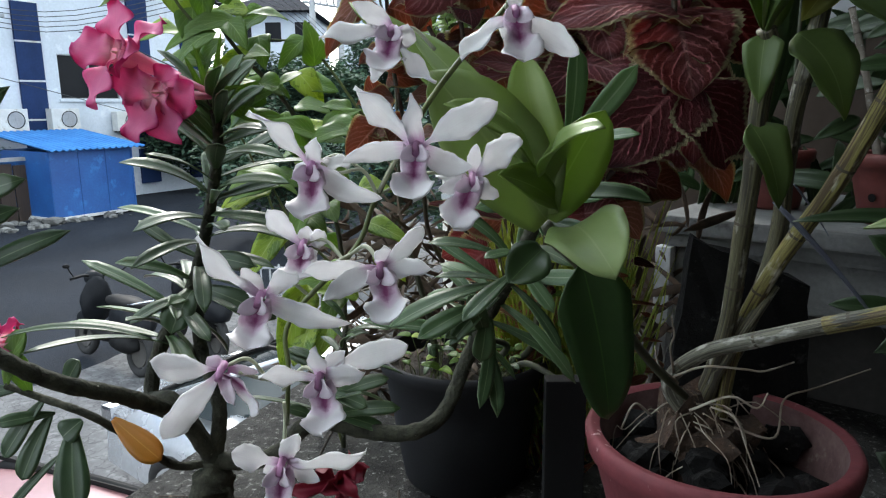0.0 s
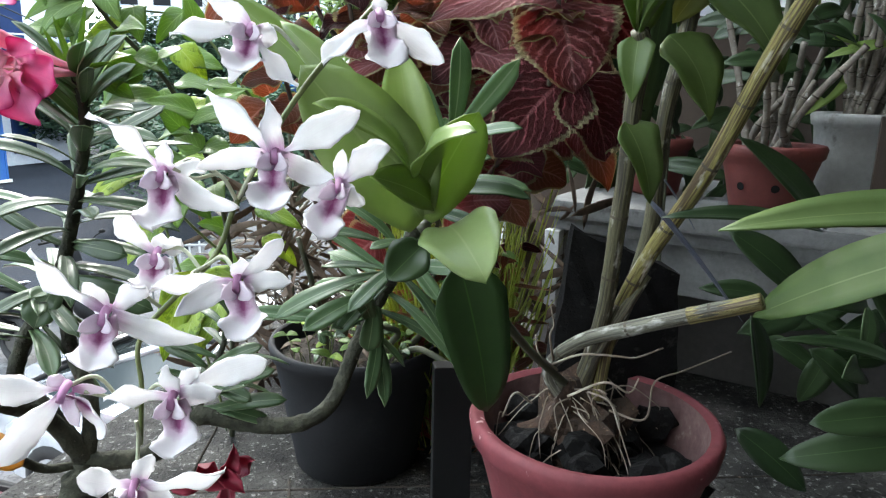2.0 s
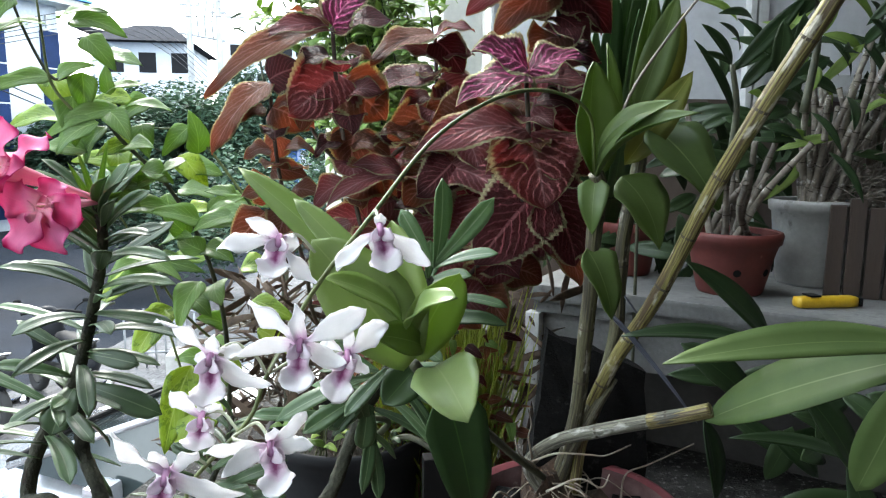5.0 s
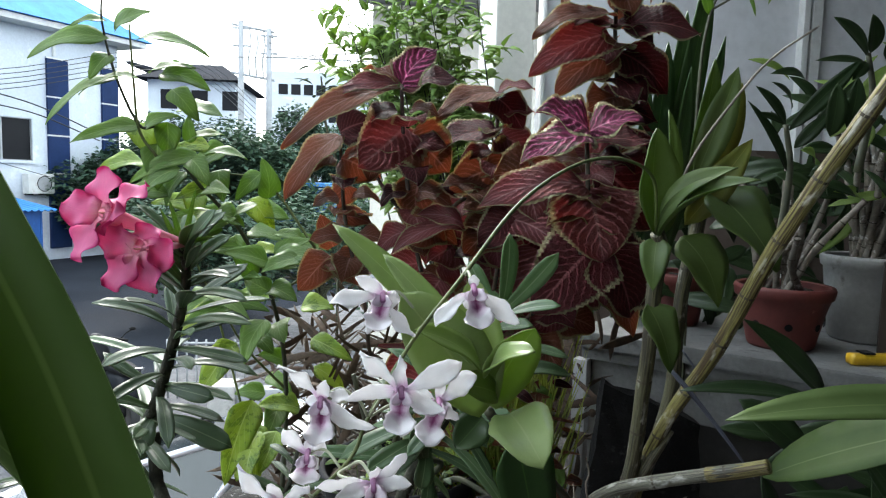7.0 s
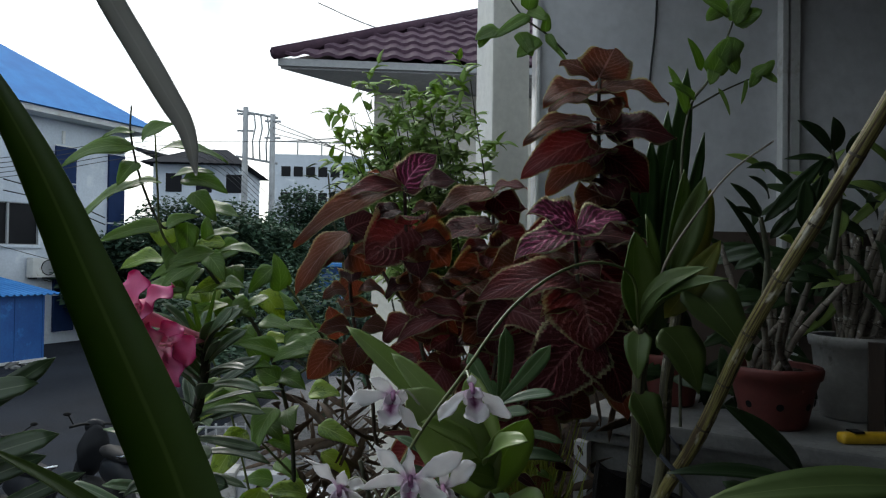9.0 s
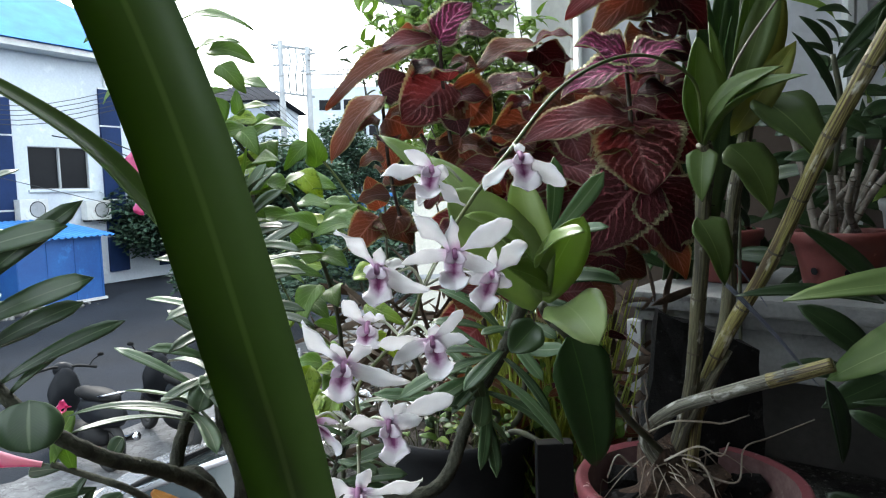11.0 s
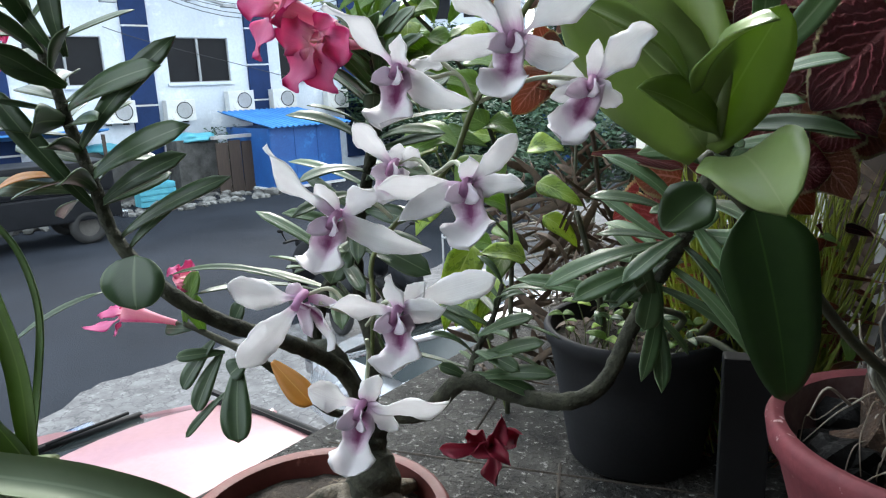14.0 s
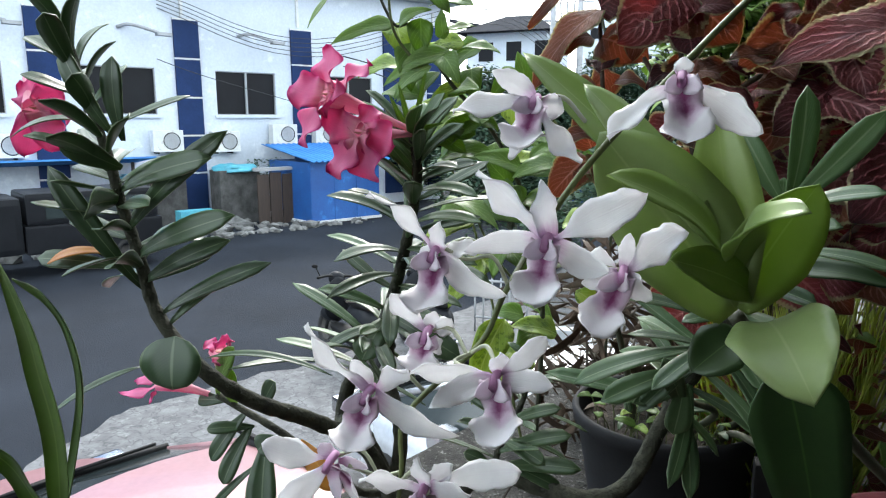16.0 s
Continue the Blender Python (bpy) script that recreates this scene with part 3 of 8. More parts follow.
COLEUS = leaf_mat("coleus_leaf", (0.52, 0.115, 0.110), (0.28, 0.066, 0.062), (0.95, 0.52, 0.54), 0.50, 0.38, (0.72, 0.27, 0.22), edge=(0.88, 0.80, 0.48), edge_w=0.085, vein=(0.94, 0.42, 0.46), vein_n=8, vein_w=0.24, net=(0.72, 0.24, 0.25), spread=0.24, bump=3.0, spec=0.18)
COLEUSMAGENTA = leaf_mat("magenta_hearted_coleus_leaf", (0.19, 0.036, 0.056), (0.10, 0.024, 0.034), (0.98, 0.30, 0.56), 0.50, 0.28, (0.74, 0.14, 0.26), edge=(0.88, 0.82, 0.48), edge_w=0.10, vein=(0.96, 0.18, 0.46), vein_n=6, vein_w=0.28, net=(0.60, 0.09, 0.24), spread=0.40, bump=2.6, spec=0.18)
COLEUSORANGE = leaf_mat("coppery_coleus_leaf", (0.56, 0.200, 0.105), (0.34, 0.130, 0.075), (0.90, 0.54, 0.44), 0.50, 0.42, (0.76, 0.38, 0.20), edge=(0.86, 0.80, 0.42), edge_w=0.08, vein=(0.88, 0.46, 0.38), vein_n=8, vein_w=0.2, net=(0.72, 0.33, 0.21), bump=2.8, spec=0.18)
COLEUSDARK = leaf_mat("dark_maroon_coleus_leaf", (0.21, 0.044, 0.048), (0.115, 0.028, 0.032), (0.74, 0.25, 0.27), 0.50, 0.22, (0.50, 0.10, 0.08), edge=(0.80, 0.70, 0.42), edge_w=0.075, vein=(0.66, 0.17, 0.20), vein_n=9, vein_w=0.18, net=(0.40, 0.09, 0.10), bump=2.6, spec=0.18)
BOUG = leaf_mat("light_green_shrub_leaf", (0.20, 0.32, 0.085), (0.11, 0.20, 0.05), (0.34, 0.46, 0.16), 0.42, 0.44, (0.42, 0.62, 0.10), vein=(0.36, 0.48, 0.18), vein_n=7, vein_w=0.08, bump=0.8)
BOUGYELLOW = leaf_mat("yellow_mottled_leaf", (0.42, 0.52, 0.08), (0.20, 0.33, 0.05), (0.52, 0.60, 0.2), 0.45, 0.40, (0.66, 0.80, 0.12), vein=(0.50, 0.58, 0.2), vein_n=7, vein_w=0.08, patch=(0.09, 0.18, 0.03), patch_lo=0.52, bump=0.6)
STRAP = leaf_mat("strap_leaf", (0.115, 0.175, 0.046), (0.060, 0.105, 0.026), (0.18, 0.25, 0.075), 0.42, 0.28, (0.24, 0.40, 0.06), vein_n=0.0, rib_w=0.045, bump=0.08)
GRASS = leaf_mat("yellow_green_grass_blade", (0.44, 0.48, 0.10), (0.22, 0.27, 0.05), (0.46, 0.48, 0.14), 0.5, 0.4, (0.70, 0.74, 0.12), vein_n=0.0)
BLUELEAF = leaf_mat("withered_blue_grey_leaf", (0.14, 0.15, 0.19), (0.075, 0.08, 0.105), (0.20, 0.21, 0.25), 0.45, 0.1, (0.2, 0.2, 0.25), vein_n=0.0, rib_w=0.05)
PALESTRAP = leaf_mat("pale_greyish_strap_leaf", (0.26, 0.32, 0.21), (0.17, 0.22, 0.14), (0.32, 0.38, 0.26), 0.5, 0.3, (0.4, 0.5, 0.3), vein_n=0.0, rib_w=0.05, spec=0.3)
GREYLEAF = leaf_mat("pale_grey_dry_leaf", (0.42, 0.43, 0.42), (0.30, 0.31, 0.30), (0.46, 0.47, 0.46), 0.5, 0.55, (0.6, 0.62, 0.6), vein_n=0.0, rib_w=0.05)
FERNLEAF = leaf_mat("pale_feathery_leaf", (0.33, 0.47, 0.15), (0.20, 0.33, 0.09), (0.38, 0.50, 0.18), 0.5, 0.5, (0.46, 0.62, 0.14), vein_n=0.0)
TREELEAF = leaf_mat("dark_tree_leaf", (0.070, 0.120, 0.085), (0.034, 0.064, 0.048), (0.08, 0.13, 0.05), 0.6, 0.12, (0.10, 0.18, 0.07), vein_n=0.0, spec=0.05)
PETAL = petal_mat("white_orchid_petal", (0.95, 0.95, 0.955), (0.74, 0.56, 0.72), reach=0.24, lit=0.48)
LILAC = petal_mat("lilac_petal_throat", (0.90, 0.82, 0.89), (0.60, 0.32, 0.53), reach=0.45, lit=0.35)
PINKPETAL = petal_mat("pink_adenium_petal", (0.87, 0.24, 0.48), (0.90, 0.46, 0.55), (0.72, 0.05, 0.28), reach=0.30, streak=0.3, lit=0.40)
DEADPETAL = leaf_mat("withered_crimson_petal", (0.36, 0.02, 0.055), (0.20, 0.012, 0.03), (0.30, 0.02, 0.05), 0.55, 0.2, (0.5, 0.03, 0.08), vein_n=0.0)


def lip_mat():
    """The lip: white margin, a purple stain running out from the throat."""
    mat = bpy.data.materials.new("orchid_lip")
    nt, nodes, links, b = nodes_of(mat)
    uv = nodes.new("ShaderNodeUVMap")
    sep = nodes.new("ShaderNodeSeparateXYZ")
    links.new(uv.outputs[0], sep.inputs[0])
    u = maths(nt, "ABSOLUTE", maths(nt, "SUBTRACT", sep.outputs[0], 0.5))
    n = noise_tex(nt, 260.0, 3)
    far = maths(nt, "MAXIMUM", maths(nt, "SUBTRACT", sep.outputs[1], 0.40), 0.0)
    q = maths(nt, "ADD", maths(nt, "ADD", maths(nt, "MULTIPLY", u, 0.75), maths(nt, "MULTIPLY", far, 1.5)), maths(nt, "MULTIPLY", n, 0.26))
    col = mix_col(nt, ramp(nt, q, 0.60, 0.24), (0.93, 0.90, 0.92), (0.68, 0.44, 0.62))
    col = mix_col(nt, ramp(nt, q, 0.36, 0.15), col, (0.26, 0.05, 0.17))
    links.new(col, b.inputs["Base Color"])
    b.inputs["Roughness"].default_value = 0.5
    tr = nodes.new("ShaderNodeBsdfTranslucent")
    links.new(col, tr.inputs["Color"])
    ms = nodes.new("ShaderNodeMixShader")
    ms.inputs[0].default_value = 0.3
    links.new(b.outputs[0], ms.inputs[1])
    links.new(tr.outputs[0], ms.inputs[2])
    links.new(ms.outputs[0], nodes["Material Output"].inputs["Surface"])
    return mat


LIP = lip_mat()

# ---- the terrace: ledge with the pots, bench, porch walls and roof ----
LEDGE_Z = 2.35
bm = bmesh.new()
outline = [(-1.45, -1.2), (2.6, -1.2), (2.6, 2.0), (-0.20, 2.0), (-0.42, 1.42), (-0.62, 0.90)]
hi = [bm.verts.new((x, y, LEDGE_Z)) for x, y in outline]
lo = [bm.verts.new((x, y, 2.20)) for x, y in outline]
bm.faces.new(hi)
bm.faces.new(lo[::-1])
for i in range(len(outline)):
    bm.faces.new((hi[i], lo[i], lo[(i + 1) % len(outline)], hi[(i + 1) % len(outline)]))
bmesh.ops.bevel(bm, geom=list(bm.edges), offset=0.008, segments=2, affect="EDGES", profile=0.7)
tagged(part("ledge", bm, LEDGE, at=(0, 1, LEDGE_Z)), "mossy weathered concrete parapet ledge carrying the flower pots", "ledge", kind="structure")
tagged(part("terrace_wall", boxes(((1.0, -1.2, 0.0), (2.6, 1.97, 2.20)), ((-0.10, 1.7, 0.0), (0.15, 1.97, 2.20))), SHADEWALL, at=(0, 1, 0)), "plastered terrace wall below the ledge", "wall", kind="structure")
# the joints of the ledge's tiles
for a, b in (((-0.50, 1.075), (0.9, 1.015)), ((-0.04, 0.5), (-0.09, 1.09)), ((0.17, 1.03), (0.22, 1.95)), ((-0.26, 1.06), (-0.20, 1.95))):
    v, f, uv = tube([Vector((*a, LEDGE_Z - 0.0005)), Vector((*b, LEDGE_Z - 0.0005))], 0.0028, 6)
    tagged(mesh_ob("trim", v, f, SOIL, at=(a[0], a[1], LEDGE_Z)), "dark dirt-filled joint between ledge slabs", "joint", kind="structure")

# unseen porch shell behind and beside the camera, added to block light
tagged(part("wall_south_unseen", boxes(((-1.5, -1.9, 0.0), (2.6, -1.7, 4.1))), SHADEWALL, at=(0, -2.5, 2.2)), "plaster wall out of view, added to block light", "wall", kind="structure")
tagged(part("ceiling", boxes(((0.66, 0.55, 4.6), (4.2, 2.6, 4.75)), ((-1.3, -2.6, 4.1), (4.2, 0.3, 4.75)), ((0.66, 0.3001, 4.1), (4.2, 0.5499, 4.75))), SHADEWALL, at=(2, 0, 4.9)), "porch ceiling out of view, added to block light", "ceiling", kind="structure")
tagged(part("wall_east_unseen", boxes(((2.6, -2.6, 0.0), (2.8, 2.6, 4.6))), SHADEWALL, at=(2.7, 0, 0)), "plaster wall out of view, added to block light", "wall", kind="structure")

# white pillar and the grey panelled wall behind the plants
PILLAR_L, PILLAR_R = (0.368, 2.300, 3.852), (0.526, 2.300, 3.859)
tagged(part("pillar", boxes(((0, 0, 0.0), (0.150, 0.16, 4.6)), m=Matrix.Translation((PILLAR_L[0] + .006, 2.34, 0)) @ Matrix.Rotation(radians(14), 4, "Z"), bevel=0.008), PILLARWHITE, at=(0.4, 2.4, 0)), "white painted square porch pillar", "pillar", kind="structure")
tagged(part("wall_north", boxes(((PILLAR_R[0] + .03, 2.38, 0.0), (2.6, 2.5, 4.6))), GREYPANEL, at=(1.2, 2.4, 2.2)), "smooth grey panelled wall of the porch", "wall", kind="structure")
PX = (1.523, 2.360, 3.704)[0]
for x0, x1, yy in ((0.542, 0.554, 2.35), (PX - 0.03, PX - 0.006, 2.34), (PX + 0.006, PX + 0.045, 2.345)):
    tagged(part("trim", boxes(((x0, yy, 2.2), (x1, 2.379, 4.6)), bevel=0.004), WHITEMETAL, at=(x0, yy, 2.2)), "upright white metal frame strip on the grey wall", "frame strip", kind="structure")
tagged(part("trim", boxes(((1.62, 2.22, 3.255), (2.59, 2.379, 3.335)), bevel=0.008), WHITEMETAL, at=(1.8, 2.3, 3.25)), "white sill ledge on the grey wall", "sill", kind="structure")
# thin brown sheets stand in for a reflection in the wall's lower part
for x0, x1 in ((0.556, PX - 0.031), (PX + 0.046, 2.59)):
    tagged(part("reflection_sheet", boxes(((x0, 2.374, 2.2), (x1, 2.379, 3.25)), bevel=0.001), REFLECTBROWN, at=(x0, 2.37, 2.2)), "brown sheet painting a reflection low on the grey wall", "wall panel", kind="structure")
cable = thing("wall_cable", (1.005, 2.370, 4.115), "thin black cable hanging down the grey wall", "cable")
stem(cable, [(1.010, 2.370, 4.244), (1.002, 2.370, 4.029), (0.985, 2.365, 3.877), (0.976, 2.370, 3.750)], 0.004, CABLE, "wire")

# ---- the white stone bench with a moulded top ----
bench = thing("stone_bench", (0.47, 1.46, LEDGE_Z), "weathered white stone bench with a moulded slab top", "bench")
A, B = Vector((0.475, 1.455, 0)), Vector((1.50, 0.60, 0))
ALONG = (B - A).normalized()
BACK = Vector((-ALONG.y, ALONG.x, 0))
BENCH = Matrix(((ALONG.x, BACK.x, 0, A.x), (ALONG.y, BACK.y, 0, A.y), (0, 0, 1, 0), (0, 0, 0, 1)))


def on_bench(along, back, z):
    return BENCH @ Vector((along, back, z))


part("top", boxes(((-0.03, -0.03, 2.735), (1.35, 0.55, 2.772)), m=BENCH, bevel=0.006), STONEWHITE, bench)
part("moulding", boxes(((-0.015, -0.015, 2.705), (1.34, 0.54, 2.7345)), m=BENCH, bevel=0.008), STONEWHITE, bench)
part("front_slab", boxes(((0.0, 0.0, 2.60), (1.32, 0.06, 2.7045)), m=BENCH, bevel=0.004), STONEWHITE, bench)
part("back_slab", boxes(((0.061, 0.22, LEDGE_Z), (1.32, 0.28, 2.7045)), m=BENCH, bevel=0.004), DARKSLAB, bench, "panel set back under the seat, shade put into its grey")
part("end_slab", boxes(((0.0, 0.0605, LEDGE_Z), (0.06, 0.50, 2.7045)), m=BENCH, bevel=0.004), BENCHEDGE, bench)
part("leg", boxes(((0.0, 0.0, LEDGE_Z), (0.10, 0.06, 2.5995)), m=BENCH, bevel=0.004), BENCHEDGE, bench, "chipped white corner leg, daylight put into its white")
part("leg", boxes(((-0.028, -0.028, LEDGE_Z), (0.006, -0.0005, 2.7045)), m=BENCH, bevel=0.003), BENCHEDGE, bench, "chipped white leg edge, daylight put into its white")
part("strut", boxes(((0.40, -0.05, LEDGE_Z), (0.46, -0.001, 2.62)), m=BENCH @ Matrix.Rotation(radians(9), 4, "Y"), bevel=0.004), STONEWHITE, bench, "slanting pale strut")

# brown plank screen at the bench's far end
SCREEN = Matrix.Translation((1.02, 1.235, 0)) @ Matrix.Rotation(radians(-30), 4, "Z")
screen = thing("plank_screen", (1.02, 1.235, 2.772), "dark brown upright plank screen standing on the bench", "screen")
for k in range(16):
    x = k * 0.036
    part("plank", boxes(((x, 0.0, 2.773), (x + 0.030, 0.014, 2.965 + 0.014 * math.sin(k * 1.7))), m=SCREEN, bevel=0.002), DARKWOOD, screen)


def pot(name, label, center, rim_r, base_r, z0, z1, mat, inner=None, wall=0.006, lip=0.012, holes=0, soil=SOIL, soil_drop=0.03, fill=True, group="", n=48):
    """A tapered pot with a thick rim; holes: how many round drain holes ring the wall."""
    th = thing(name, (center[0], center[1], z0), label, "plant pot", group)
    h = z1 - z0
    outer = [(0.001, 0), (base_r * 0.94, 0.0), (base_r, 0.006), (base_r + (rim_r - base_r) * 0.55, h * 0.6), (rim_r - 0.006, h - 0.028), (rim_r, h - 0.024), (rim_r + 0.003, h - 0.006), (rim_r, h), (rim_r - 0.004, h + 0.001), (rim_r - lip, h - 0.002)]
    v, f = lathe(outer, (center[0], center[1], z0), n)
    body = mesh_ob("pot_body", v, f, mat, th)
    inn = [(rim_r - lip, h - 0.002), (rim_r - lip - 0.001, h - 0.03), (base_r + (rim_r - base_r) * 0.5 - wall, h * 0.5), (base_r - wall, 0.012), (0.001, 0.012)]
    v, f = lathe(inn, (center[0], center[1], z0), n)
    mesh_ob("pot_lining", v, f, inner or mat, th)
    for k in range(holes):
        a = 2 * math.pi * k / holes + 0.4
        for hz in (0.40,):
            r = base_r + (rim_r - base_r) * hz / 0.9 + 0.0012
            c = Vector((center[0] + r * math.cos(a), center[1] + r * math.sin(a), z0 + h * hz))
            d = Vector((math.cos(a), math.sin(a), -0.15)).normalized()
            s = Vector((-math.sin(a), math.cos(a), 0))
            t = d.cross(s)
            vv = [c + d * 0.0006] + [c + d * 0.0006 + (s * math.cos(x) + t * math.sin(x)) * 0.008 for x in (2 * math.pi * i / 12 for i in range(12))]
            # flat black disc paints the dark inside of a hole that is not cut
            mesh_ob("drain_hole_disc", vv, [(0, 1 + i, 1 + (i + 1) % 12) for i in range(12)], TRIMBLACK, th)
    if fill:
        zz = h - soil_drop
        r = rim_r - lip - 0.004
        prof = [(r, zz), (r * 0.8, zz + 0.008), (r * 0.45, zz + 0.004), (0.001, zz + 0.01)]
        v, f = lathe(prof, (center[0], center[1], z0), n, 0.01)
        v = [p + Vector((0, 0, random.uniform(-0.004, 0.004))) for p in v]
        mesh_ob("potting_soil", v, f, soil, th)
    return th


# ---- the dendrobium in the pink pot ----
def ribbed(parent, pts, r0, r1, mat, name="cane", step=0.068, swell=0.05, n=10, ring=True, per=10):
    """An orchid cane: swollen sections with dark rings at the joints."""
    line = spline(pts, per)
    total = sum((b - a).length for a, b in zip(line, line[1:]))

    def rad(s, arc):
        q = (arc % step) / step
        return (r0 + (r1 - r0) * s) * (1 + swell * (abs(q - 0.5) * 2) ** 4 - swell * 0.4 * math.sin(math.pi * q))
    v, f, uv = tube(line, rad, n)
    cane = mesh_ob(name, v, f, mat, parent, uvs=uv)
    if ring:
        arc, nextr = 0.0, step
        for a, b in zip(line, line[1:]):
            arc += (b - a).length
            if arc >= nextr:
                d = (b - a).normalized()
                r = (r0 + (r1 - r0) * arc / total) * (1 + swell * 1.15)
                vv, ff, uu = tube([b - d * 0.0014, b, b + d * 0.0014], r, n, False)
                mesh_ob("joint_ring", vv, ff, NODEMAT, cane)
                nextr += step
    return cane


POT_C = (0.272, 0.655)
orchid = pot("potted_dendrobium_orchid", "dendrobium orchid with white flowers in a worn pink pot", POT_C, 0.128, 0.085, LEDGE_Z + 0.135, 2.675, PINKPOT, PINKINNER, lip=0.012, soil=CHARCOAL, soil_drop=0.062)
orchid["category"] = "orchid"
# what the pot stands on
stand = thing("pot_stand", (POT_C[0], POT_C[1], LEDGE_Z), "dark low stand under the pink pot", "stand")
part("block", boxes(((POT_C[0] - 0.09, POT_C[1] - 0.09, LEDGE_Z), (POT_C[0] + 0.09, POT_C[1] + 0.09, LEDGE_Z + 0.134)), bevel=0.006), TRIMBLACK, stand)
stake = thing("dark_plank", (0.137, 0.860, 2.484)[:2] + (LEDGE_Z,), "narrow dark plank standing beside the pink pot", "plank")
SK = (0.144, 0.860, 2.628)
part("board", boxes(((SK[0] - 0.018, 0.85, LEDGE_Z), (SK[0] + 0.035, 0.875, SK[2] + 0.02)), bevel=0.003), TRIMBLACK, stake)


def lump(center, size, rough=0.25, seed=0, sub=2):
    bm = bmesh.new()
    bmesh.ops.create_icosphere(bm, subdivisions=sub, radius=1.0)
    for vert in bm.verts:
        c = vert.co.normalized()
        k = 1 + rough * (noise.noise(c * 1.7 + Vector((seed, 0, 0))) + 0.5 * noise.noise(c * 4 + Vector((0, seed, 0))))
        vert.co = Vector((c.x * size[0] * k, c.y * size[1] * k, c.z * size[2] * k)) + Vector(center)
    return bm


for k in range(44):
    a, r = random.uniform(0, 6.28), 0.098 * math.sqrt(random.random())
    s = random.uniform(0.016, 0.03)
    part("charcoal_lump", lump((POT_C[0] + r * math.cos(a), POT_C[1] + r * math.sin(a), 2.612 + random.uniform(-0.01, 0.035)), (s, s * 0.8, s * 0.7), 0.5, k * 3.1), CHARCOAL, orchid)
# the charred slab the canes are tied to
SL0, SL1, SL2, SL3 = (0.268, 0.745, 2.855), (0.397, 0.745, 2.800), (0.410, 0.745, 2.672), (0.241, 0.745, 2.685)
bm = bmesh.new()
front = [Vector(SL0), Vector(SL1), Vector(SL2) + Vector((0, 0, -0.06)), Vector(SL3) + Vector((0, 0, -0.06))]
vs = [bm.verts.new(p) for p in front] + [bm.verts.new(p + Vector((0.004, 0.028, 0))) for p in front]
for q in ((0, 1, 2, 3), (7, 6, 5, 4), (0, 4, 5, 1), (1, 5, 6, 2), (2, 6, 7, 3), (3, 7, 4, 0)):
    bm.faces.new([vs[i] for i in q])
bmesh.ops.recalc_face_normals(bm, faces=bm.faces)
bmesh.ops.subdivide_edges(bm, edges=bm.edges, cuts=7, use_grid_fill=True)
for vert in bm.verts:
    vert.co += Vector((noise.noise(vert.co * 40), noise.noise(vert.co * 40 + Vector((5, 0, 0))), noise.noise(vert.co * 40 + Vector((0, 5, 0))))) * 0.005
part("charred_slab", bm, CHARCOAL, orchid, "black charred slab of tree fern")

CROWN = Vector((0.262, 0.69, 2.685))
part("root_ball", lump(CROWN + Vector((0.0, -0.01, -0.055)), (0.056, 0.048, 0.060), 0.7, 4.0, 3), ROOTBALL, orchid, "matted brown root ball")
for k in range(120):
    a = random.uniform(0, 6.28)
    out, dn = random.uniform(0.03, 0.115), random.uniform(0.03, 0.14)
    p0 = CROWN + Vector((random.uniform(-0.028, 0.028), random.uniform(-0.03, 0.02), random.uniform(-0.055, 0.015)))
    pts = [p0]
    for j in range(1, 5):
        s = j / 4
        wob = 0.010
        q = p0 + Vector((math.cos(a) * out * s, math.sin(a) * out * 0.75 * s - 0.02 * s, -dn * s ** 1.5 + 0.012 * math.sin(s * 3.1))) + Vector((random.uniform(-wob, wob), random.uniform(-wob, wob), random.uniform(-wob, wob)))
        h = Vector((q.x - POT_C[0], q.y - POT_C[1], 0))
        if h.length > 0.104 and q.z < 2.70:
            q -= h.normalized() * (h.length - 0.104)
        q.z = max(q.z, 2.56)
        pts.append(q)
    thick = random.uniform(0.0006, 0.0012)
    if k % 5 < 4:
        stem(orchid, pts, (thick, 0.0005), ROOT, "root", 5, 4)
# long stray roots
for pts in ([(0.226, 0.660, 2.731), (0.245, 0.630, 2.753), (0.278, 0.620, 2.754), (0.297, 0.620, 2.752), (0.334, 0.640, 2.753)],
            [(0.286, 0.650, 2.681), (0.317, 0.630, 2.680), (0.338, 0.660, 2.706), (0.368, 0.660, 2.718), (0.433, 0.680, 2.730)],
            [(0.226, 0.660, 2.735), (0.218, 0.650, 2.765), (0.221, 0.650, 2.778), (0.217, 0.650, 2.797)],
            [(0.231, 0.660, 2.724), (0.205, 0.640, 2.751), (0.200, 0.640, 2.771)],
            [(0.237, 0.640, 2.704), (0.267, 0.620, 2.727), (0.293, 0.620, 2.715), (0.302, 0.620, 2.730)],
            [(0.194, 0.620, 2.708), (0.172, 0.600, 2.729), (0.161, 0.600, 2.705)]):
    stem(orchid, pts, (0.0014, 0.0008), ROOT, "root", 5, 6)

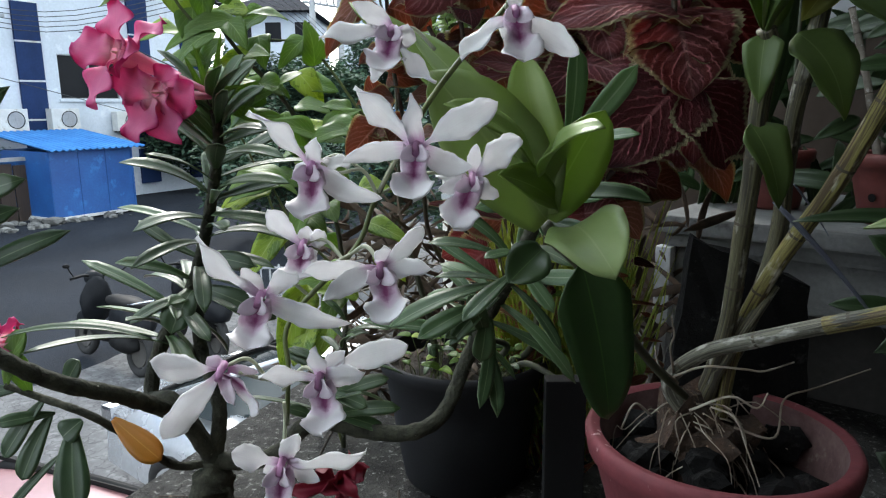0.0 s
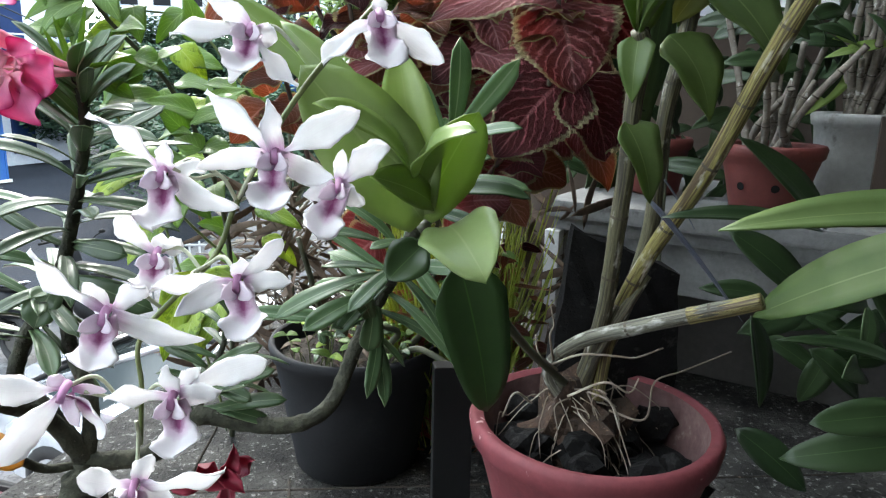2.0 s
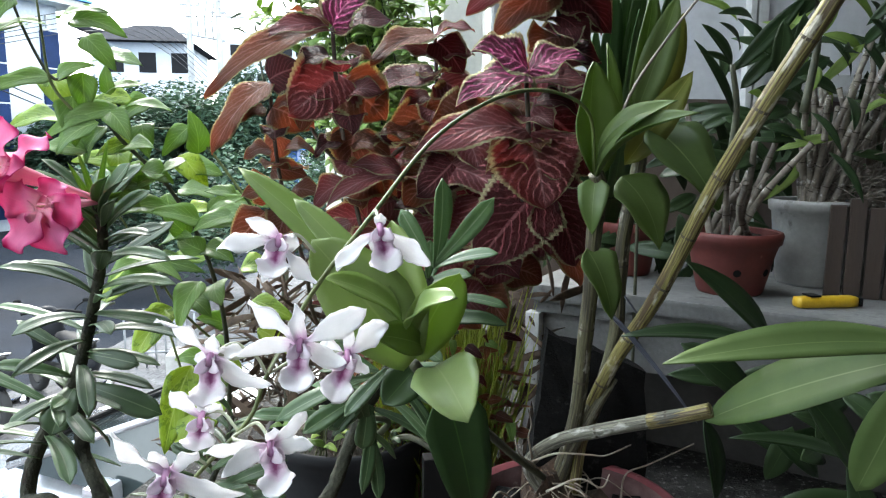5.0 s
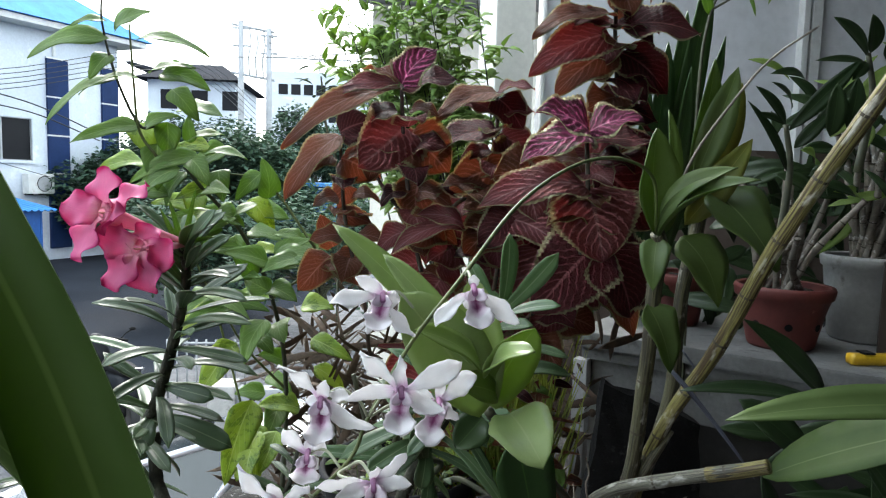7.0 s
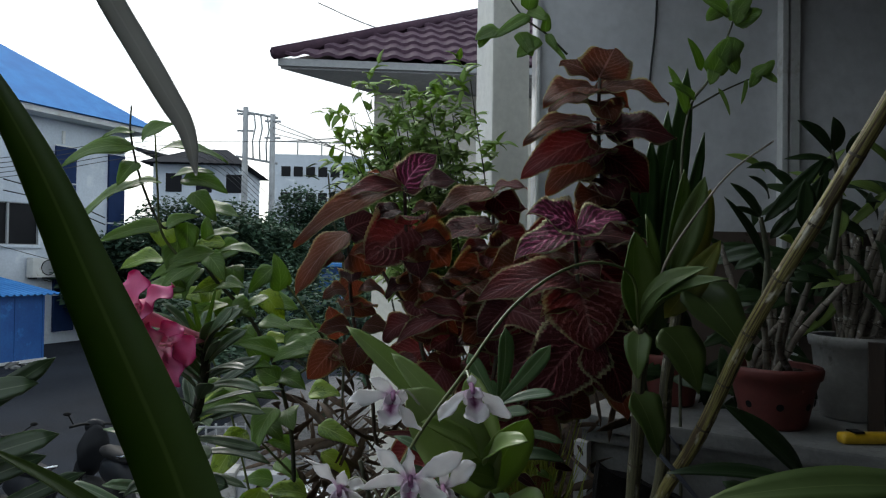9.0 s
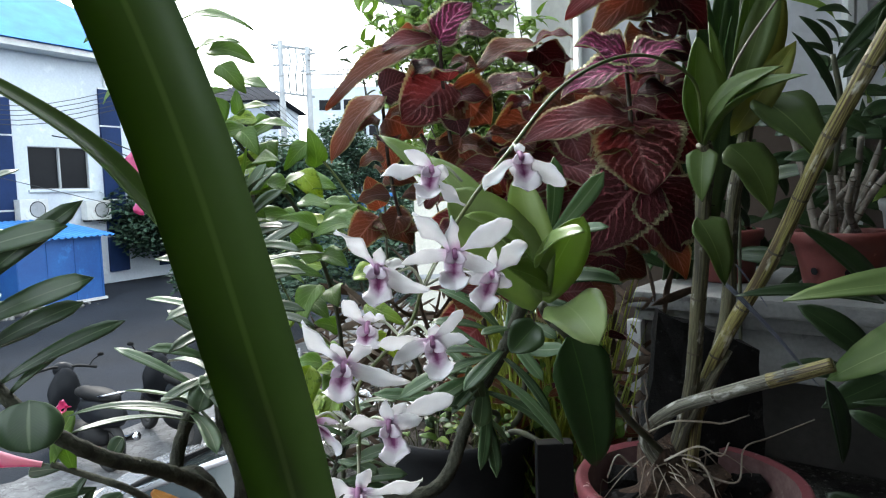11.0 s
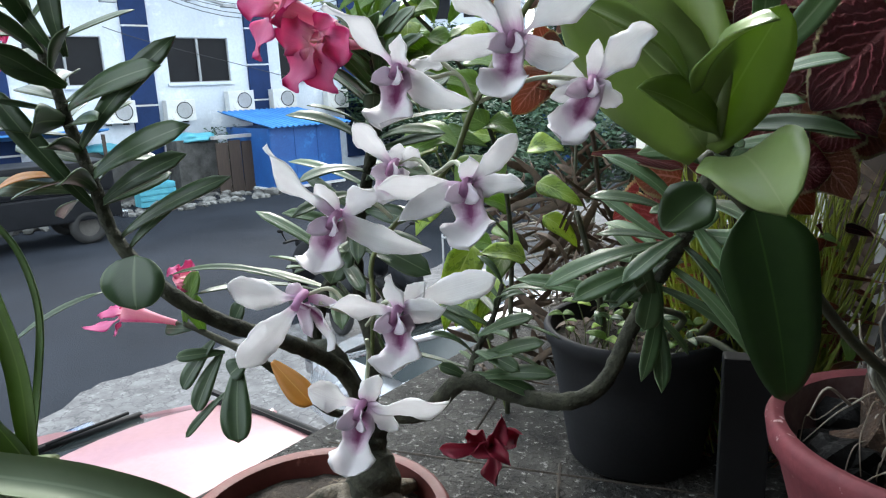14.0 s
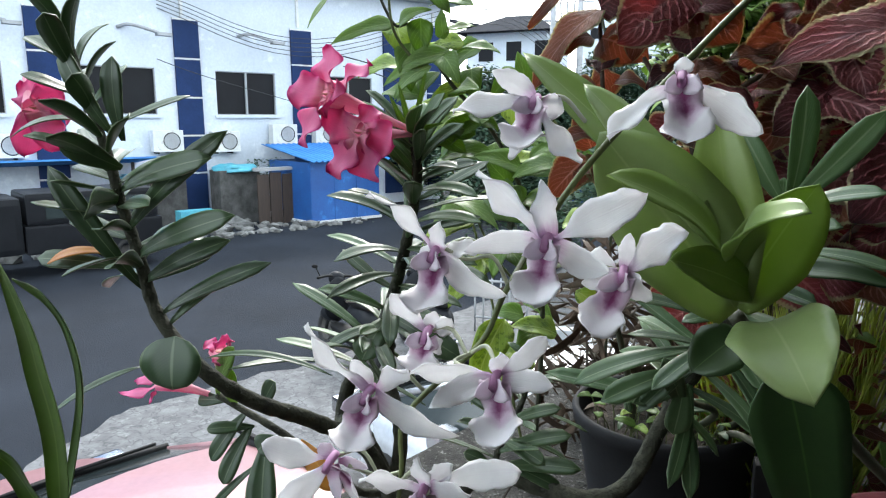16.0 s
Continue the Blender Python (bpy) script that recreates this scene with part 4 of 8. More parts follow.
cane1 = ribbed(orchid, [tuple(CROWN), (0.275, 0.685, 2.728), (0.283, 0.675, 2.789), (0.281, 0.655, 2.873), (0.280, 0.640, 2.939), (0.275, 0.625, 2.994), (0.275, 0.615, 3.041), (0.269, 0.610, 3.058)], 0.0088, 0.0082, CANE)
cane2 = ribbed(orchid, [tuple(CROWN + Vector((0.02, 0.02, 0))), (0.314, 0.700, 2.775), (0.331, 0.690, 2.866), (0.329, 0.680, 2.935), (0.326, 0.665, 2.993), (0.329, 0.650, 3.048), (0.331, 0.640, 3.094), (0.333, 0.640, 3.095)], 0.0085, 0.0075, CANE)
cane3 = ribbed(orchid, [tuple(CROWN + Vector((0.02, -0.01, -0.005))), (0.297, 0.690, 2.755), (0.317, 0.660, 2.842), (0.342, 0.610, 2.932), (0.359, 0.550, 3.041), (0.373, 0.500, 3.118), (0.383, 0.460, 3.172), (0.401, 0.420, 3.240), (0.413, 0.380, 3.298)], 0.0085, 0.0072, CANEYELLOW, "cane", 0.07)
arch = ribbed(orchid, [tuple(CROWN + Vector((-0.01, -0.01, -0.01))), (0.228, 0.680, 2.716), (0.245, 0.640, 2.762), (0.279, 0.600, 2.790), (0.315, 0.550, 2.820), (0.347, 0.520, 2.839)], 0.0080, 0.0070, CANEGREY, "cane", 0.085)
ribbed(orchid, [(0.312, 0.553, 2.818), (0.332, 0.533, 2.830), (0.353, 0.514, 2.843)], 0.0076, 0.0074, CANEYELLOW, "cane_tip", 0.085)
for k in range(5):
    stem(orchid, [tuple(CROWN + Vector((0.0, 0, -0.02))), (0.275, 0.680, 2.721), (0.275 + 0.012 * k, 0.69 - 0.006 * k, 2.75 + 0.018 * k)], (0.008, 0.004), CANE, "old_cane", 7)
# leaves at the head of the canes
OL = (
    ((0.270, 0.612, 3.054), (0.266, 0.600, 3.166), .040, CANELEAF, (0.35, -1, .25), -.10, .5),
    ((0.272, 0.605, 3.062), (0.321, 0.560, 3.131), .022, CANELEAF, (-.2, -.6, 1), .12, .7),
    ((0.269, 0.610, 3.052), (0.331, 0.540, 3.123), .022, CANELEAF, (-.25, -.5, 1), .14, .7),
    ((0.331, 0.620, 3.105), (0.381, 0.560, 3.032), .060, CANELEAF, (.3, -1, .5), .10, .2),
    ((0.298, 0.615, 3.055), (0.335, 0.590, 2.985), .046, CANELEAF, (.2, -1, .6), .10, .2),
    ((0.269, 0.610, 3.054), (0.262, 0.600, 2.999), .024, CANELEAF, (-.6, -1, .2), .12, .3),
    ((0.268, 0.625, 2.980), (0.295, 0.600, 2.911), .034, CANELEAF, (.3, -1, .4), .10, .35),
)
for b, t, w, mt, up, bd, fd in OL:
    leaf(orchid, b, t, w * 1.45, mt, up=up, bend=bd, fold=fd, shape="acum" if t[2] < b[2] else "ellip", n=16, m=6, thick=0.0012, wave=.03, seed=b[0] * 70, sway=random.uniform(-.06, .06), droop=random.uniform(0, .15))
for b, t, w, mt, up, bd, fd in (
    ((0.307, 0.630, 3.066), (0.361, 0.600, 3.159), .034, ORCHIDYELLOW, (0, -1, .5), .10, .4),
    ((0.314, 0.640, 3.124), (0.330, 0.630, 3.244), .030, CANELEAF, (.3, -1, 0), .04, .4),
    ((0.321, 0.640, 3.118), (0.351, 0.620, 3.235), .034, CANELEAF, (-.2, -1, .2), .05, .4),
    ((0.334, 0.650, 3.113), (0.378, 0.660, 3.225), .036, ORCHIDYELLOW, (.2, -1, .2), .04, .3),
    ((0.295, 0.640, 3.083), (0.291, 0.650, 3.191), .022, CANELEAF, (.5, -1, 0), .04, .4),
    ((0.322, 0.650, 3.065), (0.320, 0.640, 3.141), .030, CANELEAF, (.5, -1, 0), .06, .4),
):
    leaf(orchid, b, t, w, mt, up=up, bend=bd, fold=fd, shape="ellip", n=10, thick=0.0012)
stem(orchid, [(0.284, 0.610, 3.084), (0.297, 0.600, 3.136), (0.331, 0.600, 3.188), (0.373, 0.600, 3.239), (0.424, 0.600, 3.276)], (0.0016, 0.0011), DRYCANE, "spent_flower_stalk", 6)
# leaves of the arching cane, close on the right
for b, t, w, mt, up, bd, fd in (
    ((0.503, 0.440, 2.921), (0.255, 0.420, 2.923), .040, ORCHIDMID, (0, -.5, 1), .05, .25),
    ((0.366, 0.545, 2.819), (0.491, 0.400, 2.930), .060, ORCHIDMID, (-.1, -.7, 1), .05, .22),
    ((0.431, 0.420, 2.806), (0.442, 0.380, 2.933), .036, ORCHIDMID, (-.6, -.8, .5), .05, .25),
    ((0.465, 0.600, 2.884), (0.366, 0.600, 2.969), .030, ORCHIDDARK, (.4, -1, .4), .06, .3),
    ((0.432, 0.560, 2.891), (0.281, 0.560, 2.904), .022, ORCHIDDARK, (0, -.5, 1), .06, .3),
    ((0.368, 0.550, 2.818), (0.381, 0.540, 2.735), .028, ORCHIDDARK, (.5, -1, .2), .05, .3),
    ((0.590, 0.600, 2.730), (0.415, 0.580, 2.783), .022, ORCHIDDARK, (0, -.5, 1), .08, .3),
):
    leaf(orchid, b, t, w, mt, up=up, bend=bd, fold=fd, shape="ellip", n=12, thick=0.0012)
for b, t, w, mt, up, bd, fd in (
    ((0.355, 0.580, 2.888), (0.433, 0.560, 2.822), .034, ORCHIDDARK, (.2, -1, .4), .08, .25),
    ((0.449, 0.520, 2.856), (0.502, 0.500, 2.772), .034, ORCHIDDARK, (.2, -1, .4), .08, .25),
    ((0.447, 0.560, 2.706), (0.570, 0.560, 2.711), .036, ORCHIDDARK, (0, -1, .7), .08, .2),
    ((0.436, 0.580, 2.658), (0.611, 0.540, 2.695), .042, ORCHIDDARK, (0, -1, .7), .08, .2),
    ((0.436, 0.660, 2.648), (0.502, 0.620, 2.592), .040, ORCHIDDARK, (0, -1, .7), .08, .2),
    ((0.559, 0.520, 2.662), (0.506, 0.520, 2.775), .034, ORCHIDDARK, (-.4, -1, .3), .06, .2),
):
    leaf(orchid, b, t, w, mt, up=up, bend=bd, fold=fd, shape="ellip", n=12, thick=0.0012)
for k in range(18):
    # low leaves below the arching cane, their shade put into the dark green
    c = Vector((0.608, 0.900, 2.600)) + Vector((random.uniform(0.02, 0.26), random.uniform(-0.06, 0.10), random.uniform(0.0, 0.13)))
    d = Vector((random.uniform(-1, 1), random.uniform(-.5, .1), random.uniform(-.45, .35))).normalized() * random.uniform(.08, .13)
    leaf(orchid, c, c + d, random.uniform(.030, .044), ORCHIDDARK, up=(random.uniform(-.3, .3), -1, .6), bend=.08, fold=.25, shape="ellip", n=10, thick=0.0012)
leaf(orchid, (0.296, 0.630, 2.910), (0.373, 0.570, 2.805), .0085, BLUELEAF, up=(.5, -1, .3), bend=.02, fold=.6, shape="spear", name="withered_leaf", label="blue-grey withered narrow leaf")
leaf(orchid, (0.318, 0.640, 2.925), (0.344, 0.620, 2.880), .003, BLUELEAF, up=(.5, -1, .3), bend=.02, fold=.6, shape="spear", name="withered_leaf")

# the broad-leaved offshoot in the middle, and its hanging leaves
K = (0.067, 0.450, 2.924)
for b, t, w, mt, up, bd, fd in (
    ((0.068, 0.450, 2.924), (-0.006, 0.440, 3.019), .068, ORCHIDPALE, (.35, -1, .1), .03, .25),
    ((0.068, 0.450, 2.928), (0.052, 0.460, 3.030), .040, ORCHIDPALE, (-.1, -1, .1), .03, .3),
    ((0.067, 0.450, 2.926), (0.099, 0.430, 2.994), .044, ORCHID, (.25, -1, .35), -.08, .3),
    ((0.074, 0.450, 2.935), (0.034, 0.400, 2.959), .028, ORCHID, (0, -1, .6), .06, .3),
    ((0.064, 0.450, 2.952), (-0.063, 0.500, 3.068), .030, ORCHID, (.5, -1, .4), .04, .3),
    ((0.054, 0.440, 2.964), (-0.020, 0.470, 3.046), .026, ORCHIDPALE, (.5, -1, .4), .04, .3),
):
    leaf(orchid, b, t, w, mt, up=up, bend=bd, fold=fd, shape="broad", n=14, m=6, wave=.035, seed=b[0] * 60, thick=0.0012)
for b, t, w, mt, up, bd, fd in (
    ((0.057, 0.430, 2.962), (0.003, 0.400, 2.999), .026, ORCHID, (0, -.7, 1), .10, .3),
    ((0.062, 0.430, 2.957), (0.090, 0.390, 2.986), .028, ORCHIDPALE, (0, -.7, 1), .12, .3),
    ((0.083, 0.440, 2.922), (0.096, 0.375, 2.905), .052, ORCHIDPALE, (-.35, -.45, 1), .14, .28),
    ((0.075, 0.520, 2.891), (0.048, 0.500, 2.870), .036, ORCHIDDARK, (0, -1, .5), .08, .3),
    ((0.096, 0.550, 2.928), (0.165, 0.550, 2.922), .020, ORCHIDDARK, (0, -.6, 1), .08, .3),
):
    leaf(orchid, b, t, w, mt, up=up, bend=bd, fold=fd, shape="broad", n=14, m=6, wave=.035, seed=b[0] * 60, thick=0.0012)
leaf(orchid, (0.095, 0.470, 2.893), (0.130, 0.520, 2.752), .060, ORCHIDDEEP, up=(.15, -1, .12), bend=.06, fold=.22, shape="ovate", n=16, m=6, wave=.02, thick=0.0012, label="broad dark green hanging leaf")
stem(orchid, [(0.068, 0.450, 2.921), (0.078, 0.470, 2.905), (0.099, 0.480, 2.883), (0.190, 0.620, 2.762), tuple(CROWN)], (0.0045, 0.004), SHRUBSTEM, "offshoot_stem")


# ---- the arching spray of white flowers ----
stem(orchid, [(0.267, 0.610, 3.058), (0.249, 0.580, 3.114), (0.199, 0.530, 3.131), (0.140, 0.470, 3.124), (0.080, 0.410, 3.093), (0.033, 0.365, 3.044), (-0.003, 0.345, 3.001), (-0.029, 0.335, 2.956), (-0.040, 0.330, 2.931), (-0.072, 0.325, 2.897), (-0.073, 0.320, 2.873), (-0.074, 0.315, 2.847)], (0.0017, 0.0011), GREENSTEM, "flower_spike")


PEDICEL = surface("pale_green_pedicel", (0.46, 0.50, 0.34), (0.36, 0.38, 0.27), 0.5, 40, 200, 0.1)


def flower(center, tips, lip, stalk=None, w=1.0, aside=False):
    """One orchid flower: sepals and petals from the centre to their tips, the lip and the column; aside: turned away, its lip edge-on."""
    c = Vector(center)
    v, f, uv = tube(spline([c + Vector((0, 0.004, 0.002)), c + Vector((0, -0.002, 0.001)), c + Vector((0, -0.0065, -0.002))], 3), (0.0020, 0.0017), 8)
    body = mesh_ob("flower", v, f, LILAC, orchid, "white dendrobium flower with a purple-throated lip", uv)
    for k, (tip, width, name) in enumerate(tips):
        tip = Vector(tip)
        out = (tip - c).normalized()
        base = c + out * 0.002 + Vector((0, 0.002, 0))
        wide = name == "petal"
        vv, ff, uu = blade(base, tip, width * w * (random.uniform(.90, 1.08) if wide else random.uniform(.80, .96)), up=(0.15 * (-1) ** k, -1, 0.25), bend=random.uniform(-0.16, 0.08), fold=random.uniform(-0.25, 0.45),
                           twist=random.uniform(-22, 22), turn=random.uniform(25, 62) * random.choice((-1, 1)) if wide else random.uniform(-30, 30), shape=name, n=22, m=8, wave=random.uniform(.10, .18) if wide else 0.09,
                           seed=k * 2.1 + c.x * 90, thick=0.0005, sway=random.uniform(-.07, .07), droop=random.uniform(-.05, .12), ragged=0.045)
        mesh_ob(name, vv, ff, LILAC if aside and k > 1 else PETAL, body, uvs=uu)
    tip = Vector(lip)
    vv, ff, uu = blade(c + Vector((0, -0.001, -0.001)), tip + Vector((0, -0.004, 0)), (0.010 if aside else 0.0215) * w, up=(-0.9, -0.6, 0.3) if aside else (0, -1, 0.45), bend=-0.16, fold=0.42, shape="lip", n=24, m=10, wave=0.13, ragged=0.05, seed=c.x * 50, thick=0.0005, sway=random.uniform(-.05, .05))
    mesh_ob("lip", vv, ff, LIP, body, uvs=uu)
    for sg in () if aside else (-1, 1):
        vv, ff, uu = blade(c + Vector((sg * 0.001, -0.001, -0.001)), c.lerp(tip, 0.30) + Vector((sg * 0.0062, -0.008, 0.003)), 0.0075 * w, up=(-sg * 0.8, -1, 0.2), bend=0.12, fold=0.2, shape="disc", n=8, m=4, wave=0.06, thick=0.0005)
        mesh_ob("side_lobe", vv, ff, LILAC, body, uvs=uu)
    if stalk:
        v, f, uv = tube(spline([c + Vector((0, 0.003, 0.001)), (c + Vector(stalk)) / 2 + Vector((0, 0.006, 0.006)), Vector(stalk)], 5), (0.0011, 0.0009), 6)
        mesh_ob("pedicel", v, f, PEDICEL, body, uvs=uv)


P, S = "petal", "sepal"
flower((-0.009, 0.315, 2.979), (((-0.010, 0.309, 3.003), 0.0121, S), ((-0.036, 0.305, 3.003), 0.0133, P), ((0.026, 0.308, 2.999), 0.0149, P), ((-0.042, 0.312, 2.973), 0.0121, S), ((0.016, 0.303, 2.971), 0.0121, S)), (-0.010, 0.300, 2.959), (-0.029, 0.335, 2.956))
flower((0.017, 0.345, 2.962), (((0.019, 0.345, 2.979), 0.0092, S), ((0.041, 0.345, 2.981), 0.0149, P), ((-0.002, 0.352, 2.966), 0.0123, P), ((0.028, 0.335, 2.954), 0.0132, S), ((-0.000, 0.345, 2.957), 0.0115, S)), (0.007, 0.330, 2.941), (-0.029, 0.335, 2.956))
flower((-0.058, 0.325, 2.970), (((-0.055, 0.322, 2.984), 0.0109, S), ((-0.083, 0.312, 2.995), 0.0123, P), ((-0.041, 0.330, 2.973), 0.0107, P), ((-0.027, 0.312, 2.956), 0.0144, S), ((-0.068, 0.330, 2.969), 0.0092, S)), (-0.059, 0.310, 2.949), (-0.036, 0.335, 2.968))
flower((-0.025, 0.302, 2.927), (((-0.023, 0.300, 2.938), 0.0098, S), ((-0.059, 0.298, 2.927), 0.0123, P), ((-0.006, 0.302, 2.946), 0.0098, P), ((-0.050, 0.294, 2.915), 0.0121, S), ((-0.003, 0.298, 2.930), 0.0132, S)), (-0.020, 0.286, 2.909), (-0.041, 0.320, 2.930))
flower((-0.079, 0.302, 2.914), (((-0.086, 0.300, 2.928), 0.0098, S), ((-0.102, 0.292, 2.944), 0.0117, P), ((-0.062, 0.302, 2.925), 0.0133, P), ((-0.040, 0.292, 2.904), 0.0132, S), ((-0.087, 0.310, 2.914), 0.0092, S)), (-0.081, 0.288, 2.896), (-0.062, 0.320, 2.911))
flower((-0.053, 0.296, 2.878), (((-0.042, 0.298, 2.891), 0.0115, S), ((-0.054, 0.292, 2.895), 0.0115, S), ((-0.014, 0.292, 2.896), 0.0128, P), ((-0.079, 0.290, 2.881), 0.0117, P), ((-0.032, 0.292, 2.883), 0.0126, S)), (-0.049, 0.280, 2.861), (-0.075, 0.315, 2.865))
flower((-0.074, 0.302, 2.833), (((-0.066, 0.302, 2.847), 0.0121, S), ((-0.095, 0.296, 2.843), 0.0123, P), ((-0.034, 0.294, 2.840), 0.0123, P), ((-0.056, 0.296, 2.828), 0.0103, S), ((-0.084, 0.306, 2.827), 0.0092, S)), (-0.075, 0.288, 2.811), (-0.074, 0.312, 2.860))
flower((-0.101, 0.308, 2.8775), (((-0.130, 0.298, 2.886), 0.0135, P), ((-0.1225, 0.291, 2.850), 0.0150, P), ((-0.085, 0.310, 2.8755), 0.0058, S), ((-0.095, 0.302, 2.863), 0.0090, S), ((-0.109, 0.312, 2.883), 0.0100, S)), (-0.083, 0.302, 2.860), (-0.082, 0.316, 2.870), aside=True)
flower((-0.067, 0.338, 2.930), (((-0.081, 0.330, 2.950), 0.0107, P), ((-0.056, 0.340, 2.937), 0.0098, P), ((-0.065, 0.342, 2.940), 0.0092, S), ((-0.061, 0.335, 2.922), 0.0098, S)), (-0.068, 0.330, 2.916), (-0.045, 0.330, 2.924))
flower((-0.021, 0.345, 3.032), (((-0.054, 0.336, 3.032), 0.0143, P), ((-0.038, 0.340, 3.045), 0.0109, S), ((0.001, 0.336, 3.010), 0.0123, P), ((-0.010, 0.350, 3.028), 0.0138, S), ((-0.031, 0.340, 3.009), 0.0126, S)), (-0.024, 0.332, 3.014), (-0.001, 0.350, 3.024))
flower((0.036, 0.335, 3.039), (((0.011, 0.324, 3.018), 0.0128, P), ((0.063, 0.324, 3.019), 0.0128, P), ((0.032, 0.338, 3.026), 0.0115, S), ((0.043, 0.338, 3.026), 0.0115, S), ((0.037, 0.340, 3.048), 0.0080, S)), (0.039, 0.326, 3.016), (0.034, 0.365, 3.044))
for pts in ([(-0.056, 0.327, 2.973), (-0.047, 0.332, 2.967), (-0.036, 0.335, 2.968), (-0.029, 0.335, 2.956)], [(-0.029, 0.305, 2.927), (-0.046, 0.315, 2.927), (-0.041, 0.320, 2.930)], [(-0.094, 0.310, 2.876), (-0.082, 0.316, 2.870), (-0.074, 0.320, 2.871)], [(-0.074, 0.312, 2.860), (-0.074, 0.315, 2.847)]):
    stem(orchid, pts, 0.0010, PEDICEL, "flower_stalk", 6, 5)


# ---- black pot with dead leaves and young weeds ----
BP = (0.025, 1.16)
blackpot = pot("black_plant_pot", "large black plastic pot with dry litter and small green weeds", BP, 0.146, 0.108, LEDGE_Z, 2.58, BLACKPLASTIC, lip=0.008, soil_drop=0.035)
for k in range(60):
    a, r = random.uniform(0, 6.28), 0.12 * math.sqrt(random.random())
    c = Vector((BP[0] + r * math.cos(a), BP[1] + r * math.sin(a), 2.556 + random.uniform(0, 0.02)))
    d = Vector((random.uniform(-1, 1), random.uniform(-1, 1), random.uniform(-0.2, 0.5))).normalized() * random.uniform(0.02, 0.055)
    wide = random.uniform(0.008, 0.018)
    if k % 3:
        continue
    leaf(blackpot, c, c + d, wide, DRYLEAF, "dead_leaf", bend=0.2, fold=0.5, n=5, m=2)
for k in range(34):
    a, r = random.uniform(0, 6.28), 0.11 * math.sqrt(random.random())
    c = Vector((BP[0] + r * math.cos(a), BP[1] - 0.02 + r * math.sin(a), 2.555))
    tip = c + Vector((random.uniform(-0.03, 0.03), random.uniform(-0.03, 0.02), random.uniform(0.02, 0.06)))
    stem(blackpot, [c, (c + tip) / 2 + Vector((0.004, 0, 0.004)), tip], 0.0009, GREENSTEM, "weed_stem", 5, 3)
    leaf(blackpot, tip, tip + Vector((random.uniform(-0.02, 0.02), -0.012, random.uniform(-0.006, 0.012))), 0.016, BOUG, "weed_leaf", shape="ovate", n=5, m=2)
weeds = random.Random(5)
for k in range(26):
    # young weeds up to the pot's rim
    a, r = weeds.uniform(3.4, 6.0), 0.132 * math.sqrt(weeds.uniform(.2, 1))
    c = Vector((BP[0] + r * math.cos(a), BP[1] + r * math.sin(a), 2.548))
    tip = c + Vector((weeds.uniform(-0.02, 0.02), weeds.uniform(-0.01, 0.03), weeds.uniform(0.03, 0.085)))
    stem(blackpot, [c, (c + tip) / 2 + Vector((0.004, 0, 0.004)), tip], 0.0009, GREENSTEM, "weed_stem", 5, 3)
    a2 = weeds.uniform(0, 6.28)
    for j in range(2):
        d = Vector((math.cos(a2 + j * 2.6), math.sin(a2 + j * 2.6) * .7 - .3, weeds.uniform(-.3, .3))).normalized() * weeds.uniform(.018, .034)
        leaf(blackpot, tip, tip + d, d.length * weeds.uniform(.42, .6), weeds.choice((BOUG, BOUG, ADENIUM, BOUGYELLOW)), "weed_leaf", up=(0, -.6, 1), shape="ovate", n=8, m=4, fold=.12, bend=.15)
for p in ([(0.09, 1.08, 2.56), (0.12, 1.04, 2.60), (0.17, 1.0, 2.585), (0.2, 0.98, 2.56)], [(0.1, 1.13, 2.56), (0.13, 1.06, 2.62), (0.14, 1.04, 2.70), (0.16, 1.05, 2.76)],
          [(-0.02, 1.1, 2.56), (-0.03, 1.06, 2.66), (-0.06, 1.05, 2.78)], [(0.0, 1.14, 2.56), (0.02, 1.1, 2.68), (0.03, 1.1, 2.82)], [(0.05, 1.1, 2.56), (0.09, 1.03, 2.63), (0.05, 0.99, 2.66)]):
    stem(blackpot, p, (0.006, 0.004), SHRUBSTEM, "stem")


def whorl(parent, line, start, end, count, length, width, mats, tilt=(0.9, -0.1), center=(0, 0, 0), name="leaf", shape="obov"):
    """Leaves set spirally along a stem; the youngest at the top stand up, the older ones spread and sag."""
    n = len(line) - 1
    for k in range(count):
        s = start + (end - start) * k / max(1, count - 1)
        i = min(n - 1, int(s * n))
        p = line[i].lerp(line[i + 1], s * n - i)
        ax = (line[i + 1] - line[i]).normalized()
        a = k * 2.39996 + random.uniform(-0.5, 0.5)
        side = ax.orthogonal().normalized()
        side = Matrix.Rotation(a, 3, ax) @ side
        q = k / max(1, count - 1)
        rise = tilt[1] + (tilt[0] - tilt[1]) * q ** 2 + random.uniform(-0.28, 0.28)
        d = (side + ax * rise).normalized()
        ln = length * random.uniform(0.62, 1.12) * (1 - 0.35 * q ** 3)
        leaf(parent, p, p + d * ln, width * random.uniform(0.8, 1.15), random.choice(mats), name, up=ax + Vector((random.uniform(-.4, .4), -random.uniform(0, 1.3), 0.5)), bend=random.uniform(-0.02, 0.12), fold=random.uniform(0.1, 0.45), shape=shape, n=9, droop=random.uniform(-0.1, 0.2), sway=random.uniform(-.05, .05), thick=0.0012)


